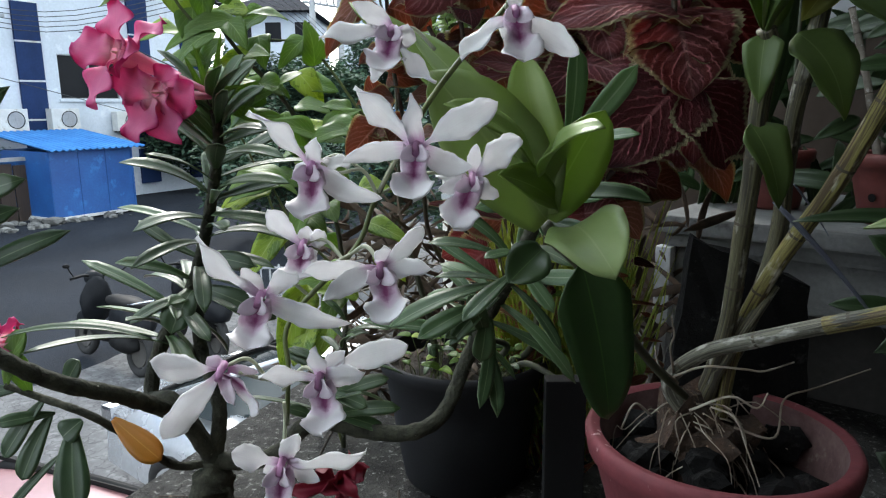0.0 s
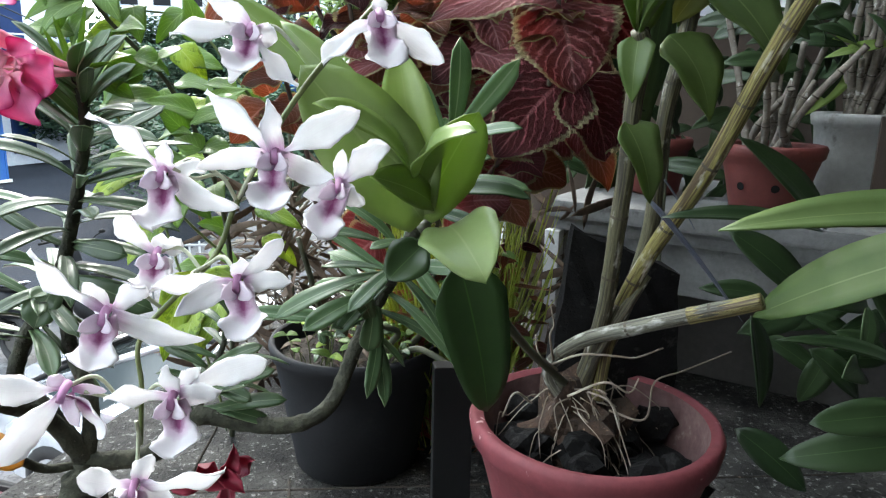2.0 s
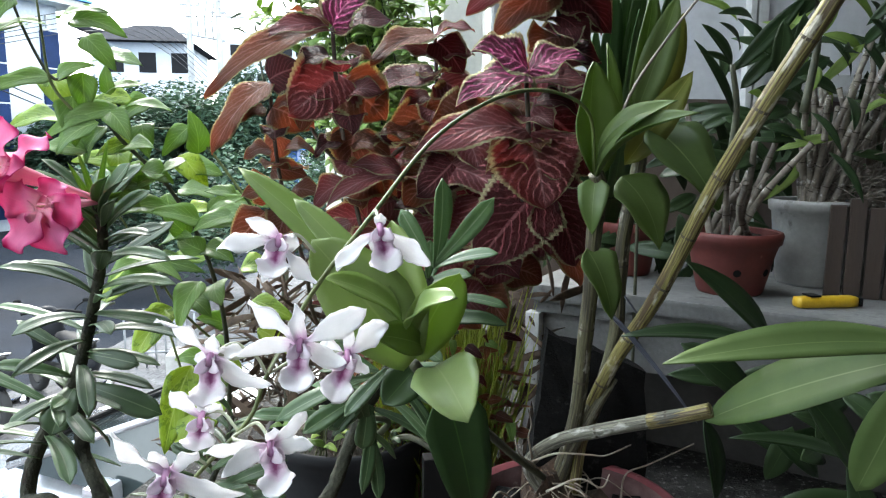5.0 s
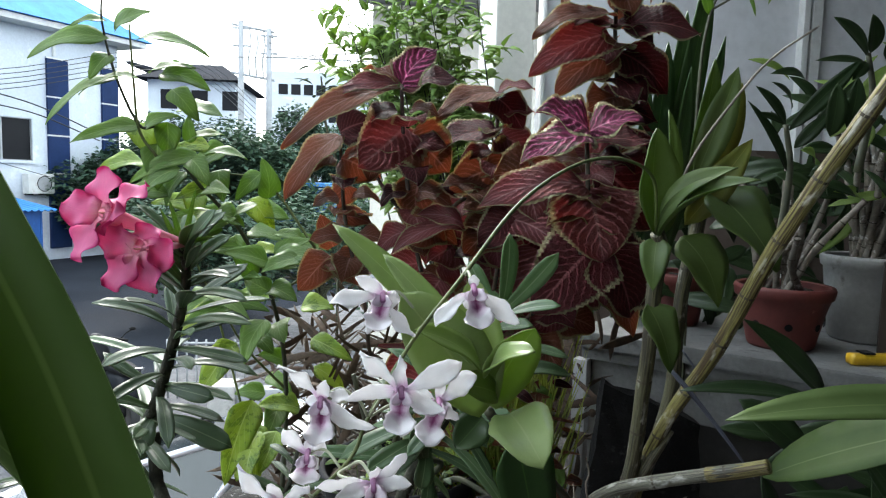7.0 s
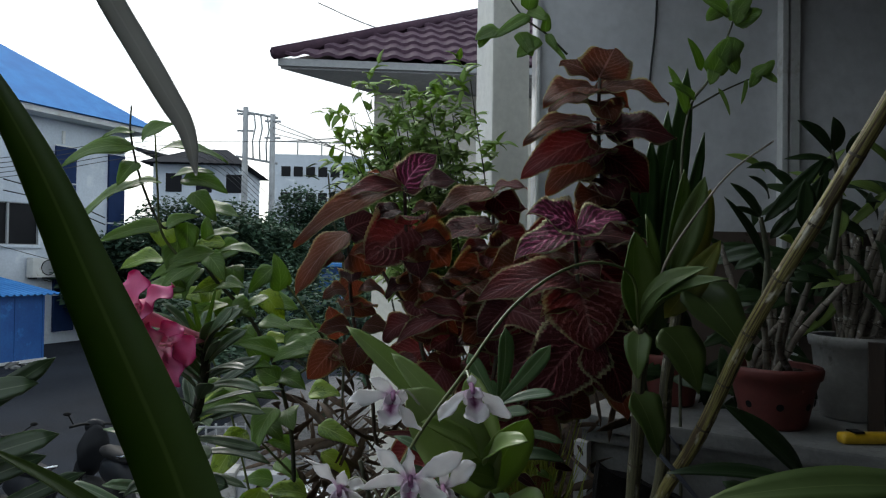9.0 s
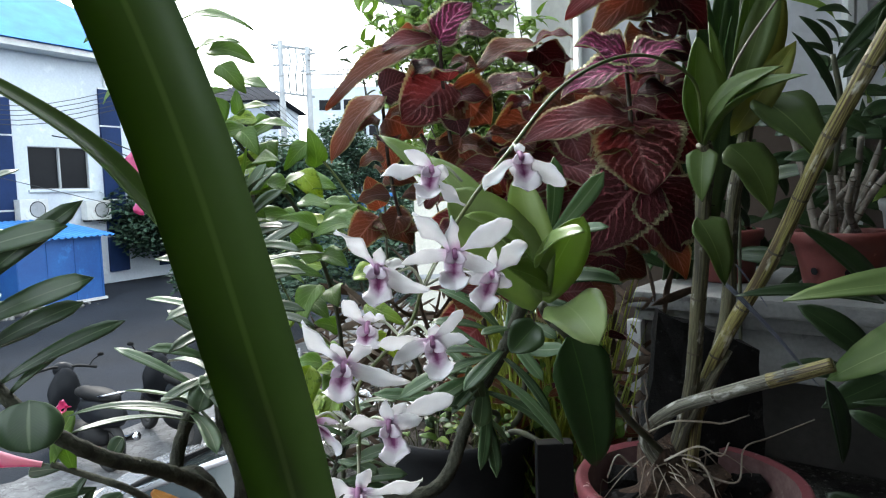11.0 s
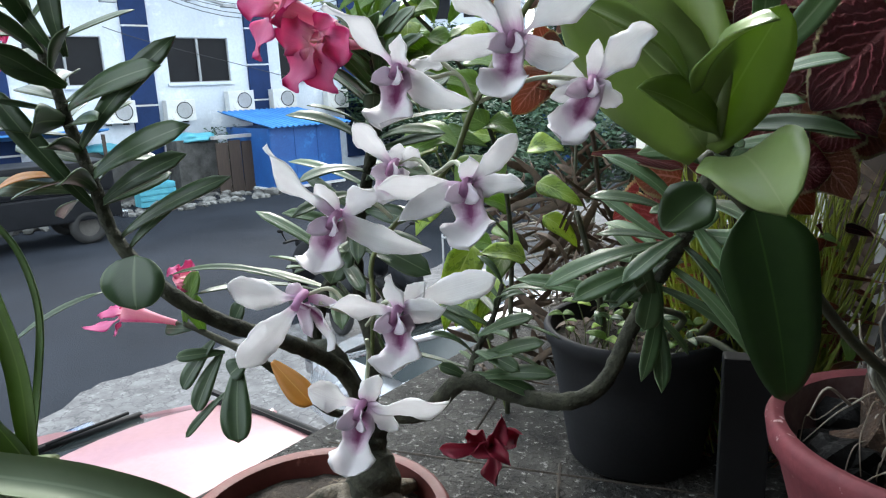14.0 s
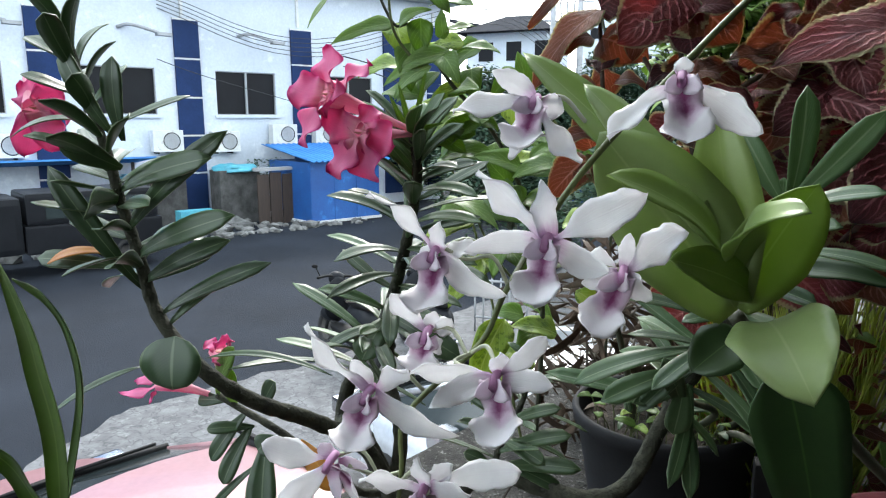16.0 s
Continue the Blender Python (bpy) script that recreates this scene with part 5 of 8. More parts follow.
# ---- the desert rose (adenium) with pink flowers ----
TR = (-0.286, 0.750, 2.502)
RIM = (-0.340, 0.875, 2.478)[2]
aden = pot("potted_desert_rose", "desert rose with swollen trunk and pink flowers in reddish pot", (TR[0] - 0.04, 0.70), 0.158, 0.118, LEDGE_Z, RIM, REDPOT, lip=0.014, soil_drop=0.03)
aden["category"] = "desert rose"
T0 = Vector((TR[0], 0.755, RIM - 0.03))
part("swollen_trunk", lump(T0 + Vector((0, 0, 0.0)), (0.045, 0.045, 0.042), 0.45, 2.0, 3), CAUDEX, aden, smooth=True)
for k in range(9):
    a = k * 0.7 + 0.2
    stem(aden, [T0 + Vector((0, 0, 0.02)), T0 + Vector((0.05 * math.cos(a), 0.05 * math.sin(a), 0.012 + 0.008 * math.sin(k * 2))), T0 + Vector((0.10 * math.cos(a + .2), 0.10 * math.sin(a + .2), -0.006))], (0.016, 0.006), CAUDEX, "surface_root")
TOP = Vector((-0.293, 0.800, 2.564))
line_t = spline([T0 + Vector((0.0, 0, -0.02)), T0.lerp(TOP, .35) + Vector((0.006, 0, 0)), T0.lerp(TOP, .7) + Vector((-0.004, 0, 0)), TOP], 8)
v, f, uv = tube(line_t, lambda s, arc: 0.036 - 0.016 * s + 0.003 * math.sin(arc * 120) + 0.002 * math.sin(arc * 310), 16)
v = [p + Vector((noise.noise(p * 45), noise.noise(p * 45 + Vector((7, 0, 0))), noise.noise(p * 45 + Vector((0, 7, 0))))) * 0.008 for p in v]
mesh_ob("trunk", v, f, BARK, aden, uvs=uv)


def knobby(s, arc, r0, r1):
    return (r0 + (r1 - r0) * s) * (1 + 0.10 * math.sin(arc * 260) * (0.5 + 0.5 * math.sin(arc * 97)))


def branch(pts, r0, r1, name="branch", mat=None):
    line = spline(pts, 10)
    v, f, uv = tube(line, lambda s, arc: knobby(s, arc, r0, r1), 10)
    mesh_ob(name, v, f, mat or BARK, aden, uvs=uv)
    return line


# limb to the left with its leafy head
bl = branch([tuple(TOP), (-0.323, 0.780, 2.632), (-0.358, 0.720, 2.686), (-0.398, 0.670, 2.723), (-0.436, 0.640, 2.762), (-0.483, 0.645, 2.797), (-0.511, 0.650, 2.830), (-0.523, 0.650, 2.877), (-0.544, 0.650, 2.944), (-0.557, 0.650, 2.997), (-0.581, 0.650, 3.062), (-0.598, 0.650, 3.119)], 0.0108, 0.0045)
whorl(aden, bl, 0.60, 0.99, 34, 0.105, 0.029, (ADENIUM,), (0.9, 0.15))
for b, t, w, up in (
    ((-0.521, 0.650, 2.846), (-0.610, 0.620, 2.982), .022, (.4, -.6, .5)),
    ((-0.535, 0.650, 2.913), (-0.385, 0.630, 3.019), .020, (.3, -1, .4)),
    ((-0.526, 0.650, 2.883), (-0.375, 0.620, 2.938), .022, (.1, -.7, .8)),
    ((-0.542, 0.650, 2.955), (-0.398, 0.620, 2.993), .022, (.1, -.7, .8)),
    ((-0.519, 0.650, 2.855), (-0.397, 0.640, 2.909), .019, (.1, -.6, .9)),
    ((-0.494, 0.650, 2.805), (-0.427, 0.660, 2.860), .010, (.1, -.6, .9)),
):
    leaf(aden, b, t, w * 1.45, ADENIUM, up=(up[0], -1, up[2] * .5), bend=.07, fold=.18, shape="obov", n=10, thick=0.0012)
for b, t, w, up in (
    ((-0.499, 0.650, 2.821), (-0.363, 0.660, 2.884), .016, (.0, -.4, 1)),
    ((-0.533, 0.650, 3.008), (-0.529, 0.640, 3.095), .022, (.1, -1, .2)),
    ((-0.546, 0.650, 3.014), (-0.598, 0.640, 3.106), .020, (.1, -1, .2)),
    ((-0.550, 0.650, 2.870), (-0.651, 0.630, 2.877), .018, (.1, -.5, 1)),
    ((-0.544, 0.650, 2.944), (-0.517, 0.580, 2.944), .030, (0, -1, .3)),
    ((-0.538, 0.650, 2.979), (-0.568, 0.600, 3.013), .024, (0, -1, .5)),
):
    leaf(aden, b, t, w * 1.45, ADENIUM, up=(up[0], -1, up[2] * .5), bend=.07, fold=.18, shape="obov", n=10, thick=0.0012)
leaf(aden, (-0.553, 0.640, 2.887), (-0.626, 0.620, 2.874), .024, ADENIUMORANGE, up=(0, -.5, 1), bend=.12, shape="obov", label="orange-yellow ageing leaf")
leaf(aden, (-0.440, 0.600, 2.815), (-0.437, 0.587, 2.763), .076, ADENIUM, up=(0, -1, .1), bend=.05, fold=.08, shape="disc", n=12, label="round glossy leaf facing out")
# leaf blade arching from that limb
leaf(aden, (-0.404, 0.600, 2.796), (-0.273, 0.620, 2.786), .010, ADENIUM, up=(0, -.3, 1), bend=.10, fold=.4, shape="ellip")
leaf(aden, (-0.505, 0.620, 2.769), (-0.584, 0.560, 2.720), .012, ADENIUM, up=(0, -.3, 1), bend=.06, fold=.4, shape="ellip")
# low shoot with the small flower, hanging leaves and an orange leaf
bl2 = branch([tuple(TOP), (-0.335, 0.780, 2.570), (-0.364, 0.750, 2.616), (-0.397, 0.720, 2.663), (-0.448, 0.720, 2.684), (-0.489, 0.720, 2.700)], 0.0058, 0.0038)
for b, t, w, m2 in (((-0.448, 0.720, 2.684), (-0.489, 0.700, 2.624), .020, ADENIUM), ((-0.442, 0.720, 2.667), (-0.466, 0.690, 2.602), .022, ADENIUM), ((-0.414, 0.710, 2.658), (-0.399, 0.670, 2.580), .034, ADENIUM), ((-0.403, 0.710, 2.663), (-0.421, 0.700, 2.648), .026, ADENIUM),
                    ((-0.363, 0.700, 2.669), (-0.306, 0.680, 2.631), .026, ADENIUMORANGE), ((-0.419, 0.700, 2.633), (-0.486, 0.690, 2.566), .010, ADENIUM), ((-0.478, 0.720, 2.694), (-0.518, 0.720, 2.691), .016, ADENIUM), ((-0.463, 0.720, 2.691), (-0.476, 0.720, 2.737), .022, BOUG),
                    ((-0.438, 0.720, 2.667), (-0.492, 0.700, 2.664), .014, ADENIUM), ((-0.489, 0.720, 2.700), (-0.454, 0.710, 2.768), .022, BOUG), ((-0.417, 0.710, 2.700), (-0.393, 0.700, 2.736), .020, ADENIUM)):
    leaf(aden, b, t, w * 1.35, m2, up=(.1, -1, .7), bend=.05, fold=.2, shape="obov", n=18, thick=0.0012)
# upright limb carrying the big pink flowers
bu = branch([tuple(TOP), (-0.338, 0.800, 2.643), (-0.384, 0.840, 2.634), (-0.374, 0.860, 2.697), (-0.335, 0.880, 2.770), (-0.303, 0.880, 2.874), (-0.283, 0.870, 2.962), (-0.284, 0.860, 3.012)], 0.012, 0.0060)
whorl(aden, bu, 0.44, 0.99, 66, 0.130, 0.025, (ADENIUM, ADENIUM, ADENLIGHT), (1.2, -0.05))
for b, t, w, up in (((-0.331, 0.880, 2.770), (-0.343, 0.820, 2.726), .050, (0, -1, .3)), ((-0.324, 0.880, 2.770), (-0.216, 0.840, 2.738), .040, (0, -1, .7)), ((-0.324, 0.880, 2.762), (-0.393, 0.820, 2.739), .024, (0, -.6, 1)), ((-0.314, 0.880, 2.810), (-0.240, 0.840, 2.806), .030, (0, -1, .6)),
                    ((-0.359, 0.860, 2.697), (-0.455, 0.700, 2.744), .014, (0, -.4, 1))):
    leaf(aden, b, t, w, ADENIUM, up=up, bend=.08, fold=.2, shape="obov", n=10, thick=0.0012)
# second upright limb, bare
branch([tuple(TOP), (-0.290, 0.820, 2.633), (-0.322, 0.860, 2.688), (-0.329, 0.875, 2.747)], 0.010, 0.008)
# the arm that bends round in front of the black pot and climbs behind the orchid
ba = branch([tuple(TOP), (-0.221, 0.800, 2.571), (-0.168, 0.800, 2.617), (-0.098, 0.800, 2.604), (-0.044, 0.800, 2.603), (-0.006, 0.820, 2.620), (0.022, 0.840, 2.679), (0.044, 0.850, 2.726), (0.069, 0.820, 2.781), (0.088, 0.780, 2.839), (0.114, 0.720, 2.933)], 0.0118, 0.0080)
for b, t, w in (((-0.160, 0.800, 2.622), (-0.060, 0.815, 2.628), .026), ((-0.158, 0.803, 2.628), (-0.078, 0.800, 2.606), .022), ((-0.156, 0.806, 2.640), (-0.075, 0.830, 2.662), .026), ((-0.155, 0.812, 2.652), (-0.098, 0.790, 2.640), .024),
                ((-0.164, 0.800, 2.622), (-0.196, 0.790, 2.640), .020), ((-0.154, 0.820, 2.668), (-0.090, 0.840, 2.690), .022), ((-0.154, 0.820, 2.672), (-0.205, 0.830, 2.700), .022)):
    # leaves of the shoot at the arm's elbow
    leaf(aden, b, t, w, ADENIUM, up=(0, -.7, 1), bend=.08, fold=.2, shape="obov", n=10, thick=0.0012)
whorl(aden, ba, 0.66, 0.90, 24, 0.135, 0.023, (ADENIUM, ADENLIGHT), (0.5, -0.15))
whorl(aden, ba, 0.93, 1.0, 12, 0.09, 0.023, (ADENLIGHT, ADENIUM), (1.0, 0.4))
for b, t, w, m2, up in (
    ((0.116, 0.680, 2.956), (0.172, 0.640, 3.032), .026, ADENLIGHT, (.2, -1, .3)),
    ((0.116, 0.680, 2.953), (0.121, 0.660, 3.051), .026, ADENLIGHT, (.3, -1, .1)),
    ((0.116, 0.680, 2.953), (0.182, 0.660, 2.971), .022, ADENLIGHT, (0, -.6, 1)),
    ((0.113, 0.680, 2.958), (0.079, 0.680, 3.017), .024, ADENLIGHT, (-.3, -1, .2)),
    ((0.119, 0.680, 2.920), (0.194, 0.660, 2.911), .018, ADENIUM, (0, -.6, 1)),
    ((0.059, 0.800, 2.793), (-0.068, 0.780, 2.745), .030, ADENIUM, (0, -.6, 1)),
):
    leaf(aden, b, t, w, m2, up=up, bend=.07, fold=.25, shape="obov", n=9, thick=0.0012)
for b, t, w, m2, up in (
    ((0.039, 0.800, 2.766), (-0.033, 0.740, 2.745), .030, ADENIUM, (0, -.9, .6)),
    ((0.046, 0.800, 2.752), (0.038, 0.780, 2.702), .034, ADENIUM, (.3, -1, .2)),
    ((0.072, 0.800, 2.793), (-0.014, 0.800, 2.801), .016, ADENIUM, (0, -.4, 1)),
    ((0.059, 0.800, 2.828), (-0.021, 0.800, 2.842), .022, ADENIUM, (0, -.5, 1)),
    ((-0.021, 0.820, 2.885), (0.072, 0.800, 2.871), .026, COLEUS, (0, -.8, .7)),
    ((0.046, 0.800, 2.723), (0.025, 0.780, 2.785), .028, ADENIUM, (.3, -1, .2)),
):
    leaf(aden, b, t, w, m2, up=up, bend=.07, fold=.25, shape="obov", n=9, thick=0.0012)
# a young twig with dark narrow leaves
tw = branch([(-0.164, 0.800, 2.617), (-0.157, 0.820, 2.646), (-0.138, 0.840, 2.689), (-0.131, 0.860, 2.723)], 0.005, 0.0028)
whorl(aden, tw, 0.1, 1.0, 18, 0.085, 0.015, (ADENIUM,), (0.6, 0.1))


def trumpet(parent, throat, tips, tube_base, width, label):
    """An adenium flower: a tube that opens into five ruffled lobes."""
    c = Vector(throat)
    b = Vector(tube_base)
    face = (c - b).normalized()
    v, f, uv = tube(spline([b, b.lerp(c, 0.5), c], 4), lambda s, a: 0.0035 + 0.010 * s ** 1.6, 12, False)
    fl = mesh_ob("flower", v, f, PINKPETAL, parent, label, uv)
    v, f = lathe([(0.0003, -0.002), (0.0035, -0.0005), (0.0055, 0.0005), (0.004, 0.0012), (0.0003, 0.0008)], c - face * 0.001, 10)
    mesh_ob("throat", v, f, THROAT, fl)
    for k, t in enumerate(tips):
        t = Vector(t)
        o = (t - c).normalized()
        vv, ff, uu = blade(c + o * 0.004, t, width, up=face, bend=random.uniform(-0.12, 0.02), fold=random.uniform(-0.15, 0.25), shape="lobe", n=18, m=10, wave=0.16, seed=k * 1.9 + c.x * 70, thick=0.0006, turn=random.uniform(-22, 22), sway=random.uniform(-.06, .06), droop=random.uniform(-.05, .25))
        mesh_ob("petal", vv, ff, PINKPETAL, fl, uvs=uu)


THROAT = surface("pale_yellow_throat", (0.80, 0.52, 0.30), (0.70, 0.30, 0.28), 0.6, 60, 200, 0.1)
PF = "pink desert rose flower with ruffled darker-edged petals"
trumpet(aden, (-0.312, 0.765, 3.015), ((-0.268, 0.765, 3.001), (-0.298, 0.760, 2.959), (-0.354, 0.760, 2.972), (-0.364, 0.770, 3.034), (-0.299, 0.780, 3.044)), (-0.280, 0.860, 3.012), .045, PF)
trumpet(aden, (-0.351, 0.765, 3.058), ((-0.311, 0.785, 3.100), (-0.356, 0.770, 3.114), (-0.398, 0.765, 3.071), (-0.387, 0.760, 3.002), (-0.333, 0.750, 3.049)), (-0.281, 0.850, 3.017), .044, PF)
trumpet(aden, (-0.555, 0.700, 2.718), ((-0.621, 0.700, 2.693), (-0.615, 0.710, 2.708), (-0.572, 0.690, 2.692), (-0.561, 0.700, 2.733), (-0.601, 0.720, 2.717)), (-0.501, 0.720, 2.700), .014, PF)
trumpet(aden, (-0.481, 0.720, 2.757), ((-0.498, 0.720, 2.771), (-0.471, 0.710, 2.783), (-0.464, 0.720, 2.772), (-0.473, 0.710, 2.743)), (-0.489, 0.730, 2.719), .020, PF)
trumpet(aden, (-0.667, 0.660, 3.044), ((-0.619, 0.660, 3.035), (-0.638, 0.655, 3.000), (-0.689, 0.660, 2.990), (-0.696, 0.670, 3.077), (-0.640, 0.670, 3.064)), (-0.723, 0.700, 3.081), .036, PF)
for b, t in (((-0.284, 0.860, 3.012), (-0.266, 0.860, 3.090)), ((-0.287, 0.860, 3.016), (-0.299, 0.850, 3.075)), ((-0.291, 0.860, 3.012), (-0.307, 0.840, 3.061)), ((-0.280, 0.860, 3.016), (-0.238, 0.840, 3.025))):
    leaf(aden, b, t, .010, BOUG, up=(.5, -1, .2), bend=.04, fold=.3, shape="spear", n=6)
# fallen crimson flower
dead = thing("withered_flower", (-0.150, 0.840, 2.514), "withered crimson flower lying on the pot rim", "flower")
for k, (tip, w) in enumerate((((-0.210, 0.820, 2.512), .018), ((-0.174, 0.830, 2.537), .026), ((-0.130, 0.830, 2.559), .022), ((-0.106, 0.820, 2.543), .026), ((-0.115, 0.810, 2.506), .020), ((-0.138, 0.820, 2.468), .024), ((-0.166, 0.810, 2.516), .020))):
    leaf(dead, (-0.149, 0.840, 2.514), tip, w, DEADPETAL, "petal", up=(.5 * (-1) ** k, -1, .4), bend=.22 * (-1) ** k, fold=1.1, wave=.3, seed=k * 2.3, n=12, m=6, shape="round")


# ---- the coleus ----
coleus = thing("coleus_plant", (0.17, 1.40, LEDGE_Z), "tall coleus with dark red yellow-edged leaves", "coleus")
pot_c = pot("coleus_pot", "reddish plastic pot holding the coleus", (0.17, 1.40), 0.10, 0.075, LEDGE_Z, LEDGE_Z + 0.17, REDPOT)
for pts in ([(0.17, 1.38, 2.49), (0.20, 1.16, 2.78), (0.248, 0.90, 2.96), (0.262, 0.840, 3.04), (0.259, 0.830, 3.105), (0.256, 0.840, 3.185)],
            [(0.15, 1.38, 2.49), (0.075, 1.15, 2.80), (0.060, 1.050, 2.900), (0.032, 1.030, 3.033), (0.015, 1.020, 3.159), (0.009, 1.020, 3.256)],
            [(0.12, 1.38, 2.49), (-0.02, 1.18, 2.75), (-0.042, 1.100, 2.880), (-0.077, 1.080, 3.027), (-0.088, 1.060, 3.167)],
            [(0.17, 1.40, 2.49), (0.165, 1.15, 2.80), (0.172, 1.020, 2.962), (0.172, 1.050, 3.110), (0.167, 1.050, 3.252)],
            [(0.19, 1.40, 2.49), (0.27, 1.15, 2.86), (0.345, 1.000, 3.06), (0.345, 0.980, 3.235), (0.330, 0.960, 3.345), (0.328, 0.950, 3.436)],
            [(0.037, 1.030, 3.037), (-0.005, 1.030, 3.077), (-0.026, 1.030, 3.109)], [(0.172, 1.050, 3.110), (0.101, 1.000, 3.072), (0.082, 0.980, 3.046)]):
    stem(coleus, pts, (0.0042, 0.003), COLSTEM, "stem", 7)


def cl(b, t, w, m=None, up=(0, -1, .5), bd=.08, fd=.15, label=""):
    leaf(coleus, b, t, w * 1.1, m or COLEUS, up=up, bend=bd, fold=fd, shape="heart", n=36, m=8, teeth=0.036, wave=0.07, seed=b[0] * 40, label=label, pucker=0.030, droop=0.16, sway=random.uniform(-.04, .04), turn=random.uniform(-20, 20))


O, D = COLEUSORANGE, COLEUSDARK
cl((0.259, 0.830, 3.101), (0.279, 0.800, 3.008), 0.107)
cl((0.255, 0.830, 3.105), (0.107, 0.790, 3.090), 0.067, up=(0, -.7, 1))
cl((0.260, 0.840, 3.180), (0.186, 0.800, 3.209), 0.081, COLEUSMAGENTA, up=(.3, -.9, .8))
cl((0.262, 0.840, 3.180), (0.321, 0.810, 3.204), 0.068, COLEUSMAGENTA, up=(-.3, -.8, .9))
cl((0.258, 0.840, 3.174), (0.157, 0.800, 3.146), 0.067, COLEUSMAGENTA, up=(.1, -.6, 1))
cl((0.270, 0.850, 3.167), (0.379, 0.820, 3.160), 0.081, D, (-.1, -.5, 1))
cl((0.287, 0.860, 3.129), (0.374, 0.840, 3.053), 0.098, D)
cl((0.290, 0.860, 3.026), (0.198, 0.840, 2.927), 0.098, D)
cl((0.299, 0.860, 3.018), (0.344, 0.840, 2.924), 0.085, D)
cl((0.314, 0.880, 2.991), (0.400, 0.900, 2.964), 0.104, D)
cl((0.105, 0.980, 3.038), (-0.006, 0.920, 3.013), 0.046, up=(0, -.5, 1))
cl((0.109, 0.980, 3.039), (0.040, 0.950, 3.062), 0.044, up=(.2, -.6, 1))
cl((0.176, 0.960, 3.051), (0.242, 0.900, 3.025), 0.061)
cl((0.181, 0.960, 3.058), (0.128, 0.920, 3.017), 0.061, D)
cl((0.010, 1.020, 3.256), (0.057, 1.000, 3.313), 0.063, COLEUSMAGENTA, up=(.2, -.7, .8))
cl((0.005, 1.020, 3.251), (-0.179, 0.980, 3.171), 0.056, O, (0, -.5, 1), .10)
cl((0.013, 1.020, 3.249), (0.094, 1.000, 3.274), 0.063, D, (0, -.6, 1))
cl((0.005, 1.020, 3.256), (-0.094, 1.000, 3.249), 0.049, up=(0, -.5, 1))
cl((0.005, 1.020, 3.260), (-0.050, 1.040, 3.290), 0.055, O, (0, -.4, 1))
cl((0.016, 1.030, 3.191), (-0.050, 0.980, 3.131), 0.095, up=(.2, -1, .4))
cl((0.022, 1.030, 3.177), (0.086, 1.000, 3.125), 0.085, O)
cl((-0.007, 1.030, 3.168), (-0.043, 1.000, 3.111), 0.063, O)
cl((-0.088, 1.060, 3.176), (-0.181, 1.020, 3.080), 0.056, O, (-.3, -.6, .8))
cl((-0.085, 1.060, 3.139), (-0.022, 1.040, 3.111), 0.061, O)
cl((-0.088, 1.060, 3.180), (-0.039, 1.050, 3.202), 0.061, D)
cl((0.169, 1.050, 3.252), (0.063, 1.000, 3.219), 0.061, O, (0, -.5, 1))
cl((0.169, 1.050, 3.255), (0.221, 1.020, 3.266), 0.051, up=(0, -.6, 1))
cl((0.169, 1.050, 3.243), (0.205, 1.020, 3.197), 0.055, D)
cl((0.169, 1.050, 3.193), (0.047, 1.020, 3.160), 0.073, D, (0, -.6, 1))
cl((0.172, 1.050, 3.184), (0.226, 1.020, 3.157), 0.061)
cl((0.170, 1.040, 3.128), (0.092, 1.000, 3.099), 0.067, O)
cl((0.170, 1.040, 3.128), (0.237, 1.000, 3.093), 0.067, D)
cl((0.042, 1.040, 3.106), (0.035, 1.000, 3.048), 0.067, O)
cl((0.321, 0.950, 3.417), (0.227, 0.920, 3.397), 0.076, O, (0, -.6, 1))
cl((0.332, 0.950, 3.418), (0.438, 0.920, 3.406), 0.071, O, (0, -.5, 1))
cl((0.326, 0.950, 3.436), (0.360, 0.970, 3.500), 0.076, O, (0, -.8, .6))
cl((0.321, 0.950, 3.431), (0.271, 0.980, 3.478), 0.067, O, (0, -.6, 1))
cl((0.323, 0.960, 3.364), (0.196, 0.920, 3.338), 0.056, O, (0, -.5, 1))
cl((0.321, 0.960, 3.336), (0.195, 0.920, 3.280), 0.063)
cl((0.343, 0.960, 3.350), (0.455, 0.930, 3.349), 0.081, D, (0, -.7, .8))
cl((0.327, 0.970, 3.314), (0.236, 0.940, 3.252), 0.063, O)
cl((0.348, 0.970, 3.310), (0.419, 0.950, 3.253), 0.068, D)
cl((-0.104, 1.100, 2.974), (-0.152, 1.060, 2.923), 0.055, O)
cl((-0.094, 1.100, 2.979), (-0.046, 1.060, 2.932), 0.055, O)
cl((-0.099, 1.100, 2.989), (-0.119, 1.080, 3.042), 0.037, O)
cl((-0.092, 1.100, 3.042), (-0.036, 1.080, 3.036), 0.037, O)
for k in range(120):
    # leaves deeper in the bush
    s = random.random() ** .7
    c = Vector((0.05 + 0.31 * s + random.uniform(-.04, .04), 0.97 + random.uniform(0, .2), random.uniform(2.76, 3.06) + 0.16 * s))
    d = Vector((random.uniform(-1, 1), random.uniform(-.6, .2), random.uniform(-.7, .2))).normalized() * random.uniform(.05, .085)
    cl(c, c + d, random.uniform(.05, .075), random.choice((COLEUS, COLEUS, COLEUS, O, O, D)))
